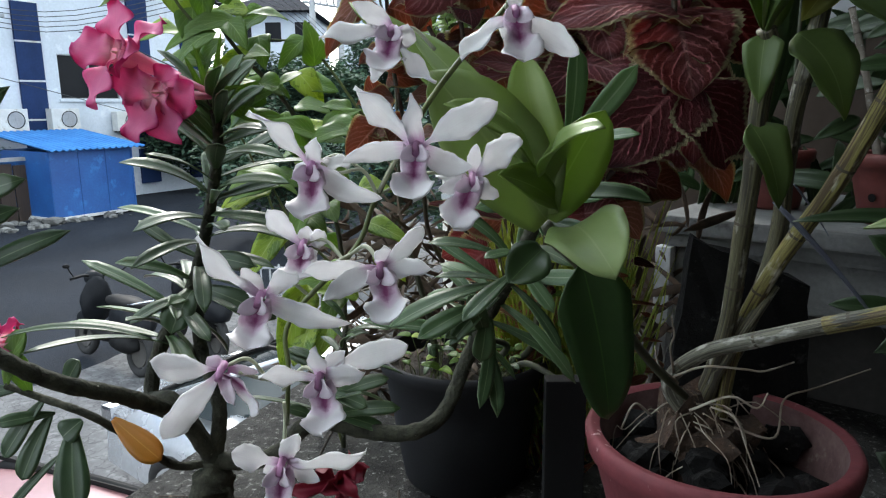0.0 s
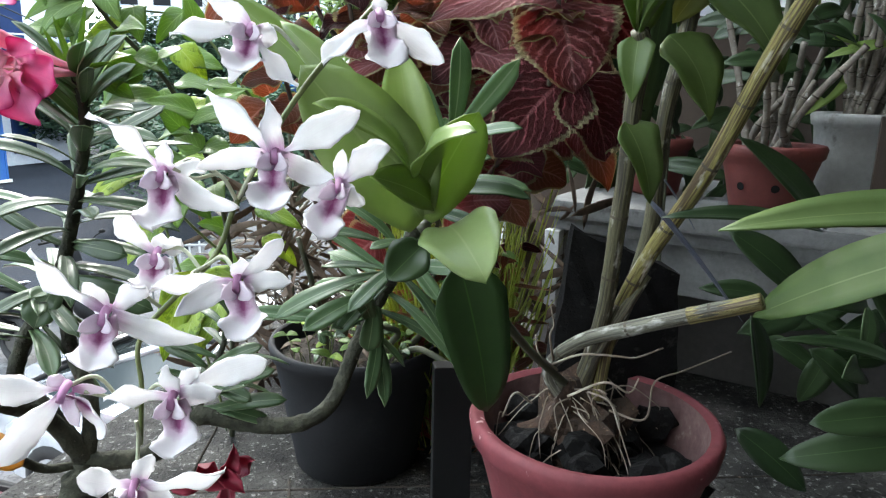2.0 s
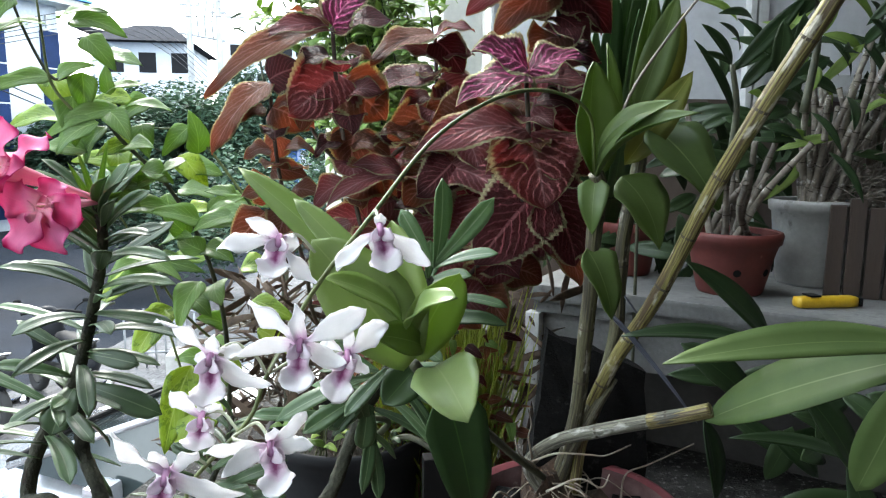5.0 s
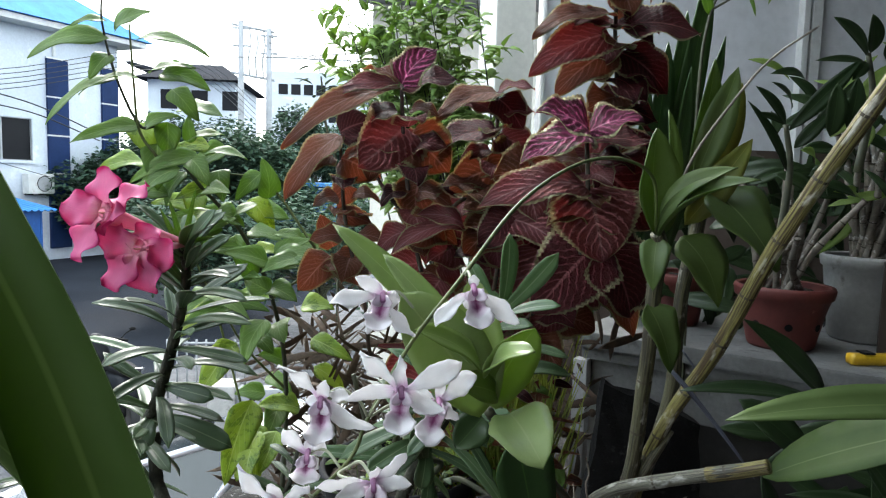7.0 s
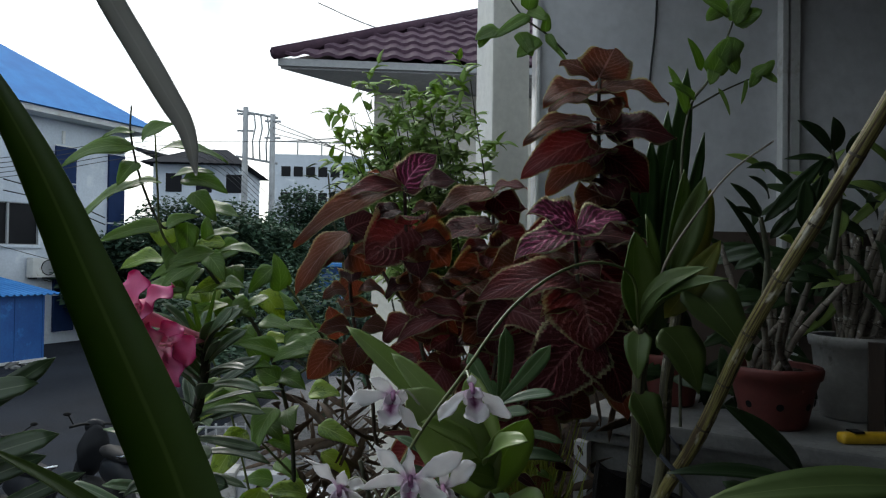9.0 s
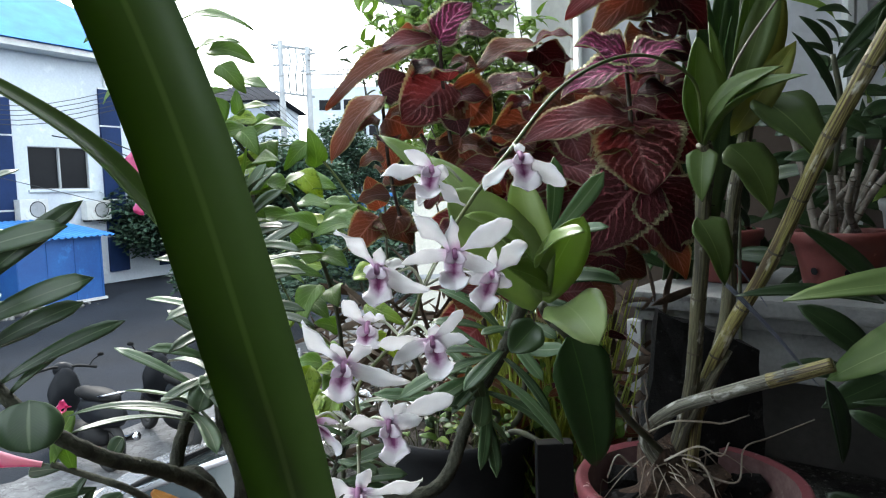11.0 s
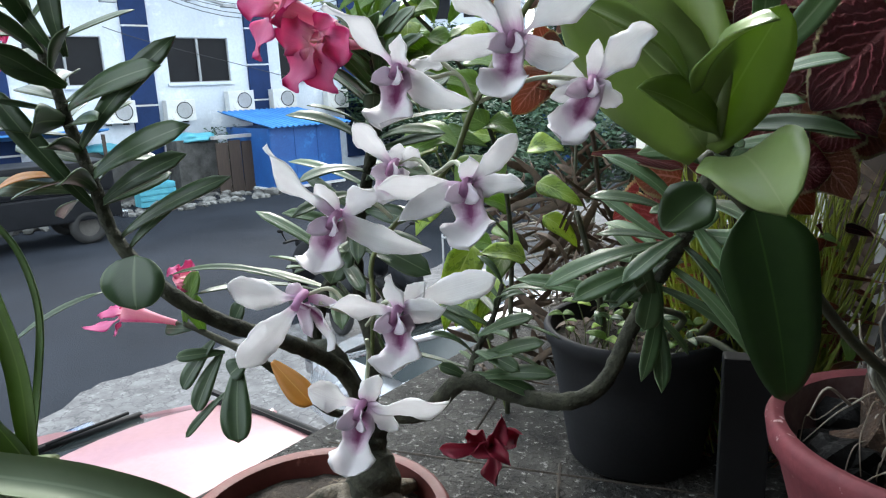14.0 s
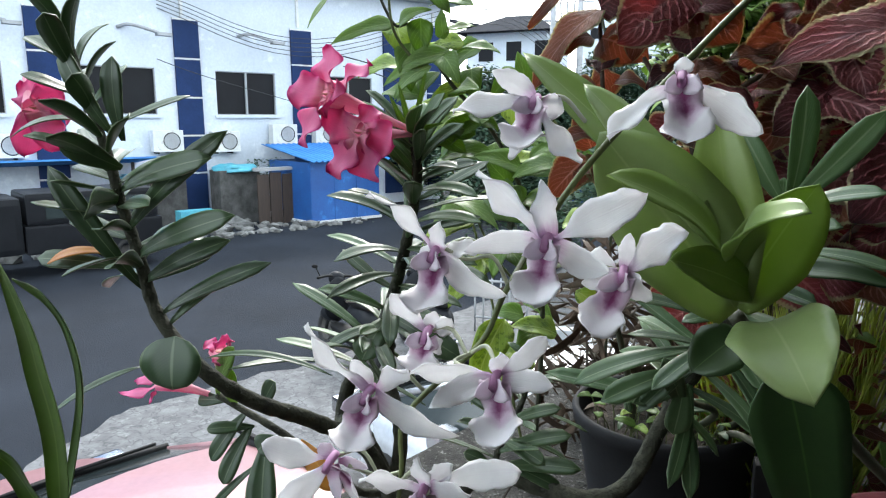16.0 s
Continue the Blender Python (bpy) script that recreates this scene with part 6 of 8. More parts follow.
for k in range(46):
    # lower leaves and seedlings round the foot of the stems
    c = Vector((random.uniform(.14, .31), random.uniform(1.02, 1.14), random.uniform(2.45, 2.76)))
    d = Vector((random.uniform(-1, 1), random.uniform(-.6, .1), random.uniform(-.6, .3))).normalized() * random.uniform(.02, .04)
    cl(c, c + d, random.uniform(.010, .018), random.choice((O, D, D, BOUG)))

for k in range(14):
    # the tall head of the bush
    q = k / 13
    c = Vector((0.328, 0.955, 3.428)).lerp(Vector((0.345, 0.980, 3.226)), q) + Vector((random.uniform(-.008, .008), random.uniform(-.01, .03), 0))
    a = k * 2.4
    d = Vector((math.cos(a), math.sin(a) * .7 - .25, random.uniform(-.6, -.1))).normalized() * random.uniform(.06, .09)
    cl(c, c + d, random.uniform(.05, .072), random.choice((O, O, COLEUS, D)), up=(0, -.6, 1))

state = random.getstate()
random.seed(77)
# smaller leaf pairs up the stems
for foot, tip, n in (((0.262, 0.835, 3.05), (0.257, 0.835, 3.15), 5), ((0.045, 1.035, 2.95), (0.012, 1.015, 3.235), 9), ((-0.060, 1.085, 2.93), (-0.088, 1.055, 3.16), 7), ((0.170, 1.02, 2.97), (0.167, 1.045, 3.235), 9), ((0.345, 0.985, 3.07), (0.330, 0.955, 3.40), 10), ((0.09, 0.99, 3.06), (0.165, 1.03, 3.12), 4)):
    for k in range(n):
        c = Vector(foot).lerp(Vector(tip), (k + .5) / n)
        a = k * 1.57 + random.uniform(-.4, .4)
        for side in (0, math.pi):
            ln = random.uniform(.042, .066)
            d = Vector((math.cos(a + side), math.sin(a + side) * .8 - .25, random.uniform(-.55, .25))).normalized()
            b = c + d * .012
            cl(b, b + d * ln, ln * random.uniform(.72, .92), random.choice((COLEUS, COLEUS, O, O, O, D)), up=(random.uniform(-.3, .3), -.7, 1), bd=random.uniform(.02, .2))
random.setstate(state)


# ---- light green climbing shrub beyond the ledge ----
shrub = thing("leafy_shrub", (-0.210, 1.250, 2.555)[:2] + (LEDGE_Z,), "slender light green climbing shrub with backlit leaves", "shrub")
SH = [tuple(shrub.location), (-0.196, 1.250, 2.693), (-0.219, 1.220, 2.877), (-0.273, 1.200, 3.005), (-0.341, 1.170, 3.091), (-0.397, 1.150, 3.180), (-0.429, 1.140, 3.186), (-0.462, 1.130, 3.263), (-0.479, 1.120, 3.347), (-0.479, 1.120, 3.400)]
stem(shrub, SH, (0.0050, 0.0014), SHRUBSTEM, "main_stem", 7)
for pts in ([(-0.395, 1.150, 3.123), (-0.429, 1.140, 3.176), (-0.434, 1.130, 3.254), (-0.440, 1.130, 3.351)], [(-0.138, 1.200, 2.976), (-0.224, 1.200, 3.092), (-0.303, 1.180, 3.110)], [(-0.219, 1.220, 2.877), (-0.153, 1.200, 2.932), (-0.121, 1.200, 2.994)],
            [tuple(shrub.location), (-0.318, 1.280, 2.777), (-0.359, 1.250, 2.927), (-0.375, 1.220, 2.967)], [(-0.196, 1.250, 2.693), (-0.274, 1.220, 2.791), (-0.317, 1.200, 2.891)]):
    stem(shrub, pts, (0.003, 0.0016), GREENSTEM, "twig", 6)


def sl(b, t, w, m=None, up=None, bd=.10):
    b, t = Vector(b), Vector(t)
    up = up or (random.uniform(-.5, .5), -random.uniform(.4, 1.5), 1)
    leaf(shrub, b, b + (t - b) * 1.08, w * 1.18, m or BOUG, up=up, bend=bd, fold=random.uniform(.1, .35), shape="acum", n=14, m=6, wave=.04, seed=b.x * 50, droop=random.uniform(.0, .22), sway=random.uniform(-.06, .06), pucker=.012, ribs=6)


sl((-0.469, 1.120, 3.324), (-0.586, 1.100, 3.301), .040)
sl((-0.472, 1.120, 3.352), (-0.517, 1.100, 3.340), .026)
sl((-0.460, 1.120, 3.339), (-0.405, 1.100, 3.368), .042)
sl((-0.432, 1.130, 3.324), (-0.318, 1.100, 3.322), .036)
sl((-0.453, 1.130, 3.263), (-0.552, 1.080, 3.195), .040)
sl((-0.427, 1.130, 3.264), (-0.507, 1.100, 3.249), .034)
sl((-0.472, 1.130, 3.301), (-0.493, 1.100, 3.262), .034)
sl((-0.394, 1.140, 3.272), (-0.317, 1.120, 3.259), .044)
sl((-0.375, 1.140, 3.248), (-0.329, 1.120, 3.206), .040)
sl((-0.413, 1.140, 3.274), (-0.341, 1.120, 3.291), .034)
sl((-0.430, 1.150, 3.187), (-0.519, 1.100, 3.161), .034)
sl((-0.425, 1.150, 3.182), (-0.373, 1.130, 3.207), .028)
sl((-0.354, 1.160, 3.165), (-0.296, 1.140, 3.179), .034)
sl((-0.349, 1.160, 3.160), (-0.355, 1.160, 3.205), .026)
sl((-0.336, 1.170, 3.138), (-0.435, 1.120, 3.105), .036)
sl((-0.331, 1.170, 3.138), (-0.257, 1.150, 3.134), .036)
sl((-0.308, 1.180, 3.115), (-0.296, 1.150, 3.068), .042)
sl((-0.235, 1.200, 3.112), (-0.277, 1.180, 3.070), .036)
sl((-0.224, 1.200, 3.065), (-0.228, 1.180, 3.131), .040)
sl((-0.361, 1.170, 3.109), (-0.391, 1.140, 3.063), .036)
sl((-0.301, 1.180, 3.007), (-0.382, 1.160, 3.037), .044)
sl((-0.369, 1.200, 2.969), (-0.278, 1.160, 3.028), .040)
sl((-0.374, 1.200, 2.964), (-0.261, 1.160, 2.968), .052)
sl((-0.317, 1.200, 2.891), (-0.370, 1.150, 2.850), .058, BOUG)
sl((-0.307, 1.200, 2.881), (-0.228, 1.150, 2.879), .040)
sl((-0.280, 1.200, 2.796), (-0.338, 1.160, 2.744), .050, BOUGYELLOW)
sl((-0.259, 1.200, 2.817), (-0.210, 1.150, 2.797), .046)
sl((-0.248, 1.180, 2.694), (-0.277, 1.100, 2.578), .058, BOUGYELLOW, (.3, -1, .2))
sl((-0.250, 1.180, 2.651), (-0.232, 1.120, 2.567), .050, BOUGYELLOW, (.3, -1, .2))
sl((-0.213, 1.200, 2.964), (-0.150, 1.180, 2.996), .034)
sl((-0.234, 1.200, 2.943), (-0.171, 1.180, 2.945), .036)
sl((-0.245, 1.200, 2.922), (-0.280, 1.180, 2.966), .036)
sl((-0.162, 1.200, 2.995), (-0.212, 1.200, 3.005), .030)
sl((-0.294, 1.150, 2.871), (-0.370, 1.100, 2.832), .045, BOUGYELLOW)
sl((-0.275, 1.150, 2.880), (-0.345, 1.100, 2.863), .040)
sl((-0.279, 1.150, 2.804), (-0.322, 1.100, 2.738), .050, BOUGYELLOW)
sl((-0.330, 1.150, 2.899), (-0.245, 1.100, 2.876), .045)
sl((-0.215, 1.150, 2.954), (-0.280, 1.120, 2.973), .042)
sl((-0.159, 1.150, 2.962), (-0.219, 1.120, 2.946), .040)
sl((-0.220, 1.150, 2.851), (-0.249, 1.100, 2.794), .048)
sl((-0.229, 1.150, 2.646), (-0.261, 1.100, 2.583), .050, BOUGYELLOW)
sl((-0.200, 1.150, 2.646), (-0.222, 1.100, 2.592), .040, BOUGYELLOW)
sl((-0.238, 1.120, 2.627), (-0.241, 1.080, 2.585), .040, BOUGYELLOW)
for k in range(46):
    s = random.uniform(0.1, 0.6)
    i = int(s * (len(SH) - 1))
    p = Vector(SH[i]).lerp(Vector(SH[i + 1]), s * (len(SH) - 1) - i) + Vector((random.uniform(-.07, .07), random.uniform(-.04, .12), random.uniform(-.06, .06)))
    d = Vector((random.uniform(-1, 1), random.uniform(-.5, .2), random.uniform(-.6, .25))).normalized() * random.uniform(.045, .075)
    sl(p, p + d * 1.15, random.uniform(.034, .054), random.choice((BOUG, BOUG, BOUGYELLOW)))

# dark twiggy sprig against the sky
sprig = thing("dark_sprig", (-0.121, 1.600, 3.175)[:2] + (LEDGE_Z,), "dark thin-leaved sprig standing against the sky", "plant")
stem(sprig, [tuple(sprig.location), (-0.119, 1.600, 3.062), (-0.150, 1.600, 3.231), (-0.163, 1.600, 3.344)], (.004, .002), SHRUBSTEM, "stem")
for k in range(16):
    p = Vector((-0.159, 1.600, 3.330)).lerp(Vector((-0.143, 1.600, 3.246)), random.random()) + Vector((random.uniform(-.04, .04), 0, random.uniform(-.02, .04)))
    leaf(sprig, p, p + Vector((random.uniform(-.05, .05), random.uniform(-.02, .02), random.uniform(-.03, .04))), .020, ADENIUM, shape="ovate", n=6, m=2)

# ---- feathery pale shrub by the pillar ----
fern = thing("feathery_shrub", (0.30, 1.90, LEDGE_Z), "pale green shrub with sprays of small leaflets", "shrub")
for k in range(26):
    b = Vector((0.20 + random.uniform(-.10, .12), 1.86 + random.uniform(-.1, .1), LEDGE_Z))
    top = Vector((0.075, 1.850, 3.56)) + Vector((random.uniform(-.20, .20), random.uniform(-.1, .1), random.uniform(-.16, .10)))
    mid = b.lerp(top, .6) + Vector((random.uniform(.0, .05), 0, 0))
    stem(fern, [b, mid, top], (.004, .0012), SHRUBSTEM, "stem", 5, 6)
    for j in range(12):
        p = mid.lerp(top, .05 + .95 * j / 11)
        d = Vector((random.uniform(-1, 1), random.uniform(-.8, .5), random.uniform(-.15, .55))).normalized()
        ln = random.uniform(.05, .11)
        vs = [tube([p, p + d * ln], .0007, 4)]
        for q in range(8):
            o = p + d * ln * (q + 1) / 8.0
            e = (Vector((random.uniform(-1, 1), random.uniform(-.7, .7), random.uniform(-.7, .35))) + d * .5).normalized()
            vs.append(blade(o, o + e * random.uniform(.032, .056), random.uniform(.018, .028), up=(random.uniform(-.4, .4), -.5, 1), n=5, m=2, bend=.08, fold=.25, shape="acum"))
        v, f, uv = join(*vs)
        mesh_ob("spray", v, f, FERNLEAF, fern, uvs=uv)

# ---- hanging shoots before the grey wall ----
vine = thing("climbing_vine", (0.637, 1.300, 3.331)[:2] + (LEDGE_Z,), "thin climbing vine with fresh green leaves", "vine")
VB = tuple(vine.location)
stem(vine, [VB, (0.626, 1.300, 3.207), (0.641, 1.300, 3.455), (0.692, 1.300, 3.543), (0.748, 1.300, 3.683), (0.773, 1.300, 3.810)], (.004, .002), SHRUBSTEM, "stem")
stem(vine, [(0.643, 1.300, 3.467), (0.724, 1.300, 3.514), (0.815, 1.300, 3.555)], (.0025, .0015), SHRUBSTEM, "stem")
stem(vine, [(0.423, 1.500, 3.640), (0.373, 1.500, 3.686), (0.309, 1.500, 3.731), (0.252, 1.500, 3.810)], (.003, .002), SHRUBSTEM, "stem")
for b, t, w in (
    ((0.692, 1.300, 3.543), (0.725, 1.280, 3.626), .06),
    ((0.672, 1.300, 3.555), (0.630, 1.280, 3.621), .03),
    ((0.735, 1.300, 3.670), (0.775, 1.280, 3.727), .05),
    ((0.735, 1.300, 3.682), (0.660, 1.280, 3.708), .05),
    ((0.749, 1.300, 3.633), (0.720, 1.280, 3.564), .05),
    ((0.809, 1.300, 3.548), (0.829, 1.280, 3.581), .03),
    ((0.802, 1.300, 3.554), (0.772, 1.280, 3.517), .03),
    ((0.776, 1.300, 3.541), (0.753, 1.280, 3.479), .012),
):
    leaf(vine, b, t, w, BOUG, up=(0, -1, .4), bend=.06, fold=.2, shape="ovate", n=8)
for b, t, w in (
    ((0.711, 1.300, 3.519), (0.728, 1.280, 3.454), .012),
    ((0.660, 1.300, 3.492), (0.587, 1.280, 3.521), .03),
    ((0.352, 1.500, 3.678), (0.293, 1.480, 3.621), .05),
    ((0.366, 1.500, 3.678), (0.418, 1.480, 3.613), .02),
    ((0.330, 1.500, 3.732), (0.237, 1.480, 3.666), .04),
    ((0.323, 1.500, 3.745), (0.331, 1.480, 3.807), .05),
    ((0.366, 1.500, 3.692), (0.367, 1.480, 3.733), .03),
    ((0.641, 1.300, 3.455), (0.595, 1.300, 3.564), .03),
    ((0.323, 1.500, 3.745), (0.368, 1.480, 3.715), .05),
    ((0.254, 1.500, 3.694), (0.190, 1.480, 3.660), .05),
    ((0.300, 1.500, 3.690), (0.331, 1.480, 3.625), .05),
    ((0.370, 1.500, 3.690), (0.392, 1.480, 3.640), .025),
    ((0.230, 1.500, 3.700), (0.200, 1.480, 3.640), .04),
    ((0.709, 1.300, 3.690), (0.672, 1.280, 3.660), .04),
    ((0.761, 1.300, 3.710), (0.738, 1.280, 3.655), .06),
    ((0.717, 1.300, 3.610), (0.742, 1.280, 3.545), .06),
    ((0.700, 1.300, 3.560), (0.682, 1.280, 3.520), .035),
    ((0.789, 1.300, 3.548), (0.815, 1.280, 3.570), .03),
    ((0.815, 1.300, 3.555), (0.836, 1.280, 3.530), .028),
    ((0.748, 1.300, 3.660), (0.800, 1.280, 3.690), .05),
):
    leaf(vine, b, t, w, BOUG, up=(0, -1, .4), bend=.06, fold=.2, shape="ovate", n=8)

# ---- broad dark sword leaves behind the orchid ----
sansev = thing("sword_leaf_plant", (0.62, 1.60, 2.772), "tall upright plant with broad dark green sword leaves", "plant")
for b, t, w in (((0.62, 1.60, 2.774), (0.686, 1.400, 3.589), .074), ((0.60, 1.60, 2.774), (0.600, 1.400, 3.421), .070), ((0.64, 1.61, 2.774), (0.729, 1.400, 3.439), .045), ((0.58, 1.6, 2.774), (0.560, 1.400, 3.341), .045), ((0.66, 1.6, 2.774), (0.655, 1.400, 3.370), .05), ((0.62, 1.62, 2.774), (0.639, 1.400, 3.488), .07)):
    leaf(sansev, b, t, w, ORCHIDDEEP, up=(.2, -1, 0), bend=.03, fold=.3, shape="strap", n=12, thick=.003)

# ---- dry and yellow-green grasses under the coleus ----
gv = []
for k in range(620):
    b = Vector((random.uniform(0.10, 0.31), random.uniform(1.12, 1.40), LEDGE_Z + random.uniform(0, .2)))
    t = b + Vector((random.uniform(-.10, .10), random.uniform(-.10, .06), random.uniform(.12, .42)))
    gv.append(blade(b, t, random.uniform(.003, .007), up=(random.uniform(-1, 1), -1, .3), bend=random.uniform(-.12, .12), shape="spear", n=6, m=2, thick=.0004))
v, f, uv = join(*gv)
tagged(mesh_ob("grass_tuft", v, f, GRASS, uvs=uv, at=(0.33, 1.2, LEDGE_Z)), "yellow-green grass blades growing beneath the coleus", "grass", kind="stuff")
dv = []
for k in range(520):
    b = Vector((random.uniform(-.28, .50), random.uniform(1.30, 1.75), LEDGE_Z + random.uniform(0, .42)))
    t = b + Vector((random.uniform(-.12, .12), random.uniform(-.08, .08), random.uniform(-.10, .12)))
    dv.append(blade(b, t, random.uniform(.006, .02), up=(random.uniform(-1, 1), -1, random.uniform(-.5, .8)), bend=random.uniform(-.2, .2), fold=.6, shape="ellip", n=6, m=2))
v, f, uv = join(*dv)
tagged(mesh_ob("dry_leaf_litter", v, f, DRYLEAF, uvs=uv, at=(0.1, 1.5, LEDGE_Z)), "heap of dry brown leaves and twigs behind the pots", "dry leaves", kind="stuff")
kv = []
for k in range(110):
    b = Vector((random.uniform(-.22, .0), random.uniform(1.55, 1.8), LEDGE_Z + random.uniform(.0, .30)))
    t = b + Vector((random.uniform(-.14, .14), random.uniform(-.06, .06), random.uniform(-.05, .12)))
    kv.append(tube([b, b.lerp(t, .5) + Vector((0, 0, random.uniform(-.01, .012))), t], random.uniform(.0015, .0042), 5))
v, f, uv = join(*kv)
tagged(mesh_ob("dry_sticks", v, f, DRYCANE, uvs=uv, at=(-0.2, 1.6, LEDGE_Z)), "heap of grey dry cut sticks behind the shrubs", "sticks", kind="stuff")
cv = []
for k in range(900):
    b = Vector((random.uniform(.04, .33), random.uniform(1.14, 1.5), LEDGE_Z + random.uniform(.0, .32)))
    t = b + Vector((random.uniform(-.06, .06), random.uniform(-.06, .04), random.uniform(-.05, .05)))
    cv.append(blade(b, t, random.uniform(.006, .015), up=(random.uniform(-1, 1), -1, .5), bend=.1, fold=.4, shape="ovate", n=5, m=2))
v, f, uv = join(*cv)
tagged(mesh_ob("small_undergrowth", v, f, COLEUSORANGE, uvs=uv, at=(0.33, 1.2, LEDGE_Z)), "low russet seedlings crowded under the coleus", "undergrowth", kind="stuff")

# ---- pots on the bench with old canes ----
RP = on_bench(0.42, 0.16, 2.772) + Vector((-0.05, 0, 0))
redpot = pot("red_hanging_pot", "brick-red plastic orchid pot with drain holes on the bench", RP, 0.098, 0.068, 2.773, 2.905, REDPOT, holes=8, lip=0.008, soil_drop=0.02)
RP2 = on_bench(0.13, 0.22, 2.772)
pot("red_hanging_pot", "brick-red plastic pot standing among the coleus leaves", RP2, 0.075, 0.055, 2.773, 2.90, REDPOT, lip=0.008, soil_drop=0.02)
WP = on_bench(0.56, 0.36, 2.772) + Vector((-0.05, 0, 0))
whitepot = pot("white_pot", "greyed white plastic pot with bare orchid canes on the bench", WP, 0.095, 0.07, 2.773, 2.965, WHITEPOT, lip=0.008, soil_drop=0.02)
XP = Vector((1.27, 1.40, 2.772))
farpot = pot("white_pot", "dim white plastic pot crowded with old orchid canes", XP, 0.085, 0.065, 2.773, 2.945, WHITEPOT, lip=0.008, soil_drop=0.02)
for c, count, th, h in ((WP, 26, whitepot, .40), (RP, 11, redpot, .28), (XP, 16, farpot, .42)):
    for k in range(count):
        a, r = random.uniform(0, 6.28), random.uniform(0, .06)
        p = Vector((c[0] + r * math.cos(a), c[1] + r * math.sin(a), (2.885 if th is redpot else 2.93)))
        q = p + Vector((random.uniform(-.10, .11), random.uniform(-.12, .08), h * random.uniform(.3, 1.1)))
        ribbed(th, [p, p.lerp(q, .5) + Vector((random.uniform(-.02, .02), 0, 0)), q], .0084, .0062, DRYCANE, "cane", .06, .16, 7, ring=True, per=9)
for k in range(84):
    p = Vector(random.choice((WP, WP, RP, XP))) + Vector((random.uniform(-.16, .22), random.uniform(-.1, .1), random.uniform(.28, .58)))
    d = Vector((random.uniform(-1, 1), random.uniform(-.7, .3), random.uniform(-.6, .7))).normalized() * random.uniform(.09, .17)
    leaf(whitepot, p, p + d, random.uniform(.020, .038), random.choice((ORCHIDDARK, ORCHIDDARK, ORCHID)), up=(0, -1, .6), bend=.1, fold=.3, shape="ellip", n=8)
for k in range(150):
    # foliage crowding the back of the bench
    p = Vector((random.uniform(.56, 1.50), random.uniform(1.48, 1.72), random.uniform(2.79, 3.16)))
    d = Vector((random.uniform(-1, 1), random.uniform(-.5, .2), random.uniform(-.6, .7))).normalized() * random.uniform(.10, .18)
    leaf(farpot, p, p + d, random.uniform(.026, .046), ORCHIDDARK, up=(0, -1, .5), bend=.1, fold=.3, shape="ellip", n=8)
for k in range(60):
    p = Vector(WP) + Vector((random.uniform(-.02, .14), random.uniform(-.08, .02), random.uniform(.16, .26)))
    q = p + Vector((random.uniform(.02, .22), random.uniform(-.12, .02), random.uniform(-.05, .10)))
    stem(whitepot, [p, p.lerp(q, .5) + Vector((0, 0, random.uniform(0, .03))), q], .0012, DRYCANE, "wiry_root", 4, 3)
for t0, pts in ((1, [(0.642, 1.000, 3.021), (0.652, 1.000, 3.137), (0.639, 1.000, 3.214)]), (1, [(0.771, 1.000, 3.140), (0.786, 1.000, 3.258), (0.772, 1.000, 3.335)])):
    stem(whitepot, pts, (.007, .004), SHRUBSTEM, "shoot")
for b, t, w in (((0.639, 1.000, 3.214), (0.572, 0.980, 3.271), .024), ((0.644, 1.000, 3.204), (0.748, 0.980, 3.321), .028), ((0.639, 1.000, 3.214), (0.572, 0.980, 3.229), .014), ((0.647, 1.000, 3.137), (0.561, 0.980, 3.247), .020), ((0.656, 1.000, 3.176), (0.701, 0.980, 3.234), .024),
                ((0.772, 1.000, 3.330), (0.694, 0.980, 3.384), .034), ((0.777, 1.000, 3.335), (0.760, 0.980, 3.392), .034), ((0.767, 1.000, 3.320), (0.669, 0.980, 3.315), .014), ((0.772, 1.000, 3.320), (0.734, 0.980, 3.287), .020), ((0.690, 0.960, 3.194), (0.696, 0.960, 3.278), .036), ((0.719, 0.960, 3.204), (0.730, 0.960, 3.289), .030), ((0.803, 1.000, 3.326), (0.817, 0.980, 3.371), .03)):
    leaf(whitepot, b, t, w, ORCHIDDARK, up=(0, -1, .5), bend=.06, fold=.3, shape="ellip", n=9)
cutter = thing("cutter_knife", (0.895, 1.150, 2.7725), "yellow plastic cutter knife lying on the bench", "knife")
CUT = Matrix.Translation((0.895, 1.150, 2.7725)) @ Matrix.Rotation(radians(-3), 4, "Z")
part("handle", boxes(((0.0, -0.014, 0.0), (0.125, 0.014, 0.022)), m=CUT, bevel=0.009), YELLOWPLASTIC, cutter, smooth=True)
part("slider", boxes(((0.022, -0.0145, 0.0225), (0.044, 0.0145, 0.026)), m=CUT, bevel=0.0015), TRIMBLACK, cutter, "black thumb slider")
part("end_cap", boxes(((0.1255, -0.012, 0.002), (0.134, 0.012, 0.020)), m=CUT, bevel=0.003), TRIMBLACK, cutter)

# ---- strap leaves close to the camera ----
strap = thing("strap_leaf_orchid", (-0.36, 0.34, 2.36), "orchid with long arching dark green strap leaves", "orchid")
spot = pot("strap_orchid_pot", "small black plastic pot holding the strap-leaved orchid", (-0.36, 0.34), 0.06, 0.045, LEDGE_Z, LEDGE_Z + .1, BLACKPLASTIC)
stem(strap, [(-0.36, 0.34, 2.43), (-0.36, 0.36, 2.6), (-0.365, 0.40, 2.72)], .008, GREENSTEM, "stem")


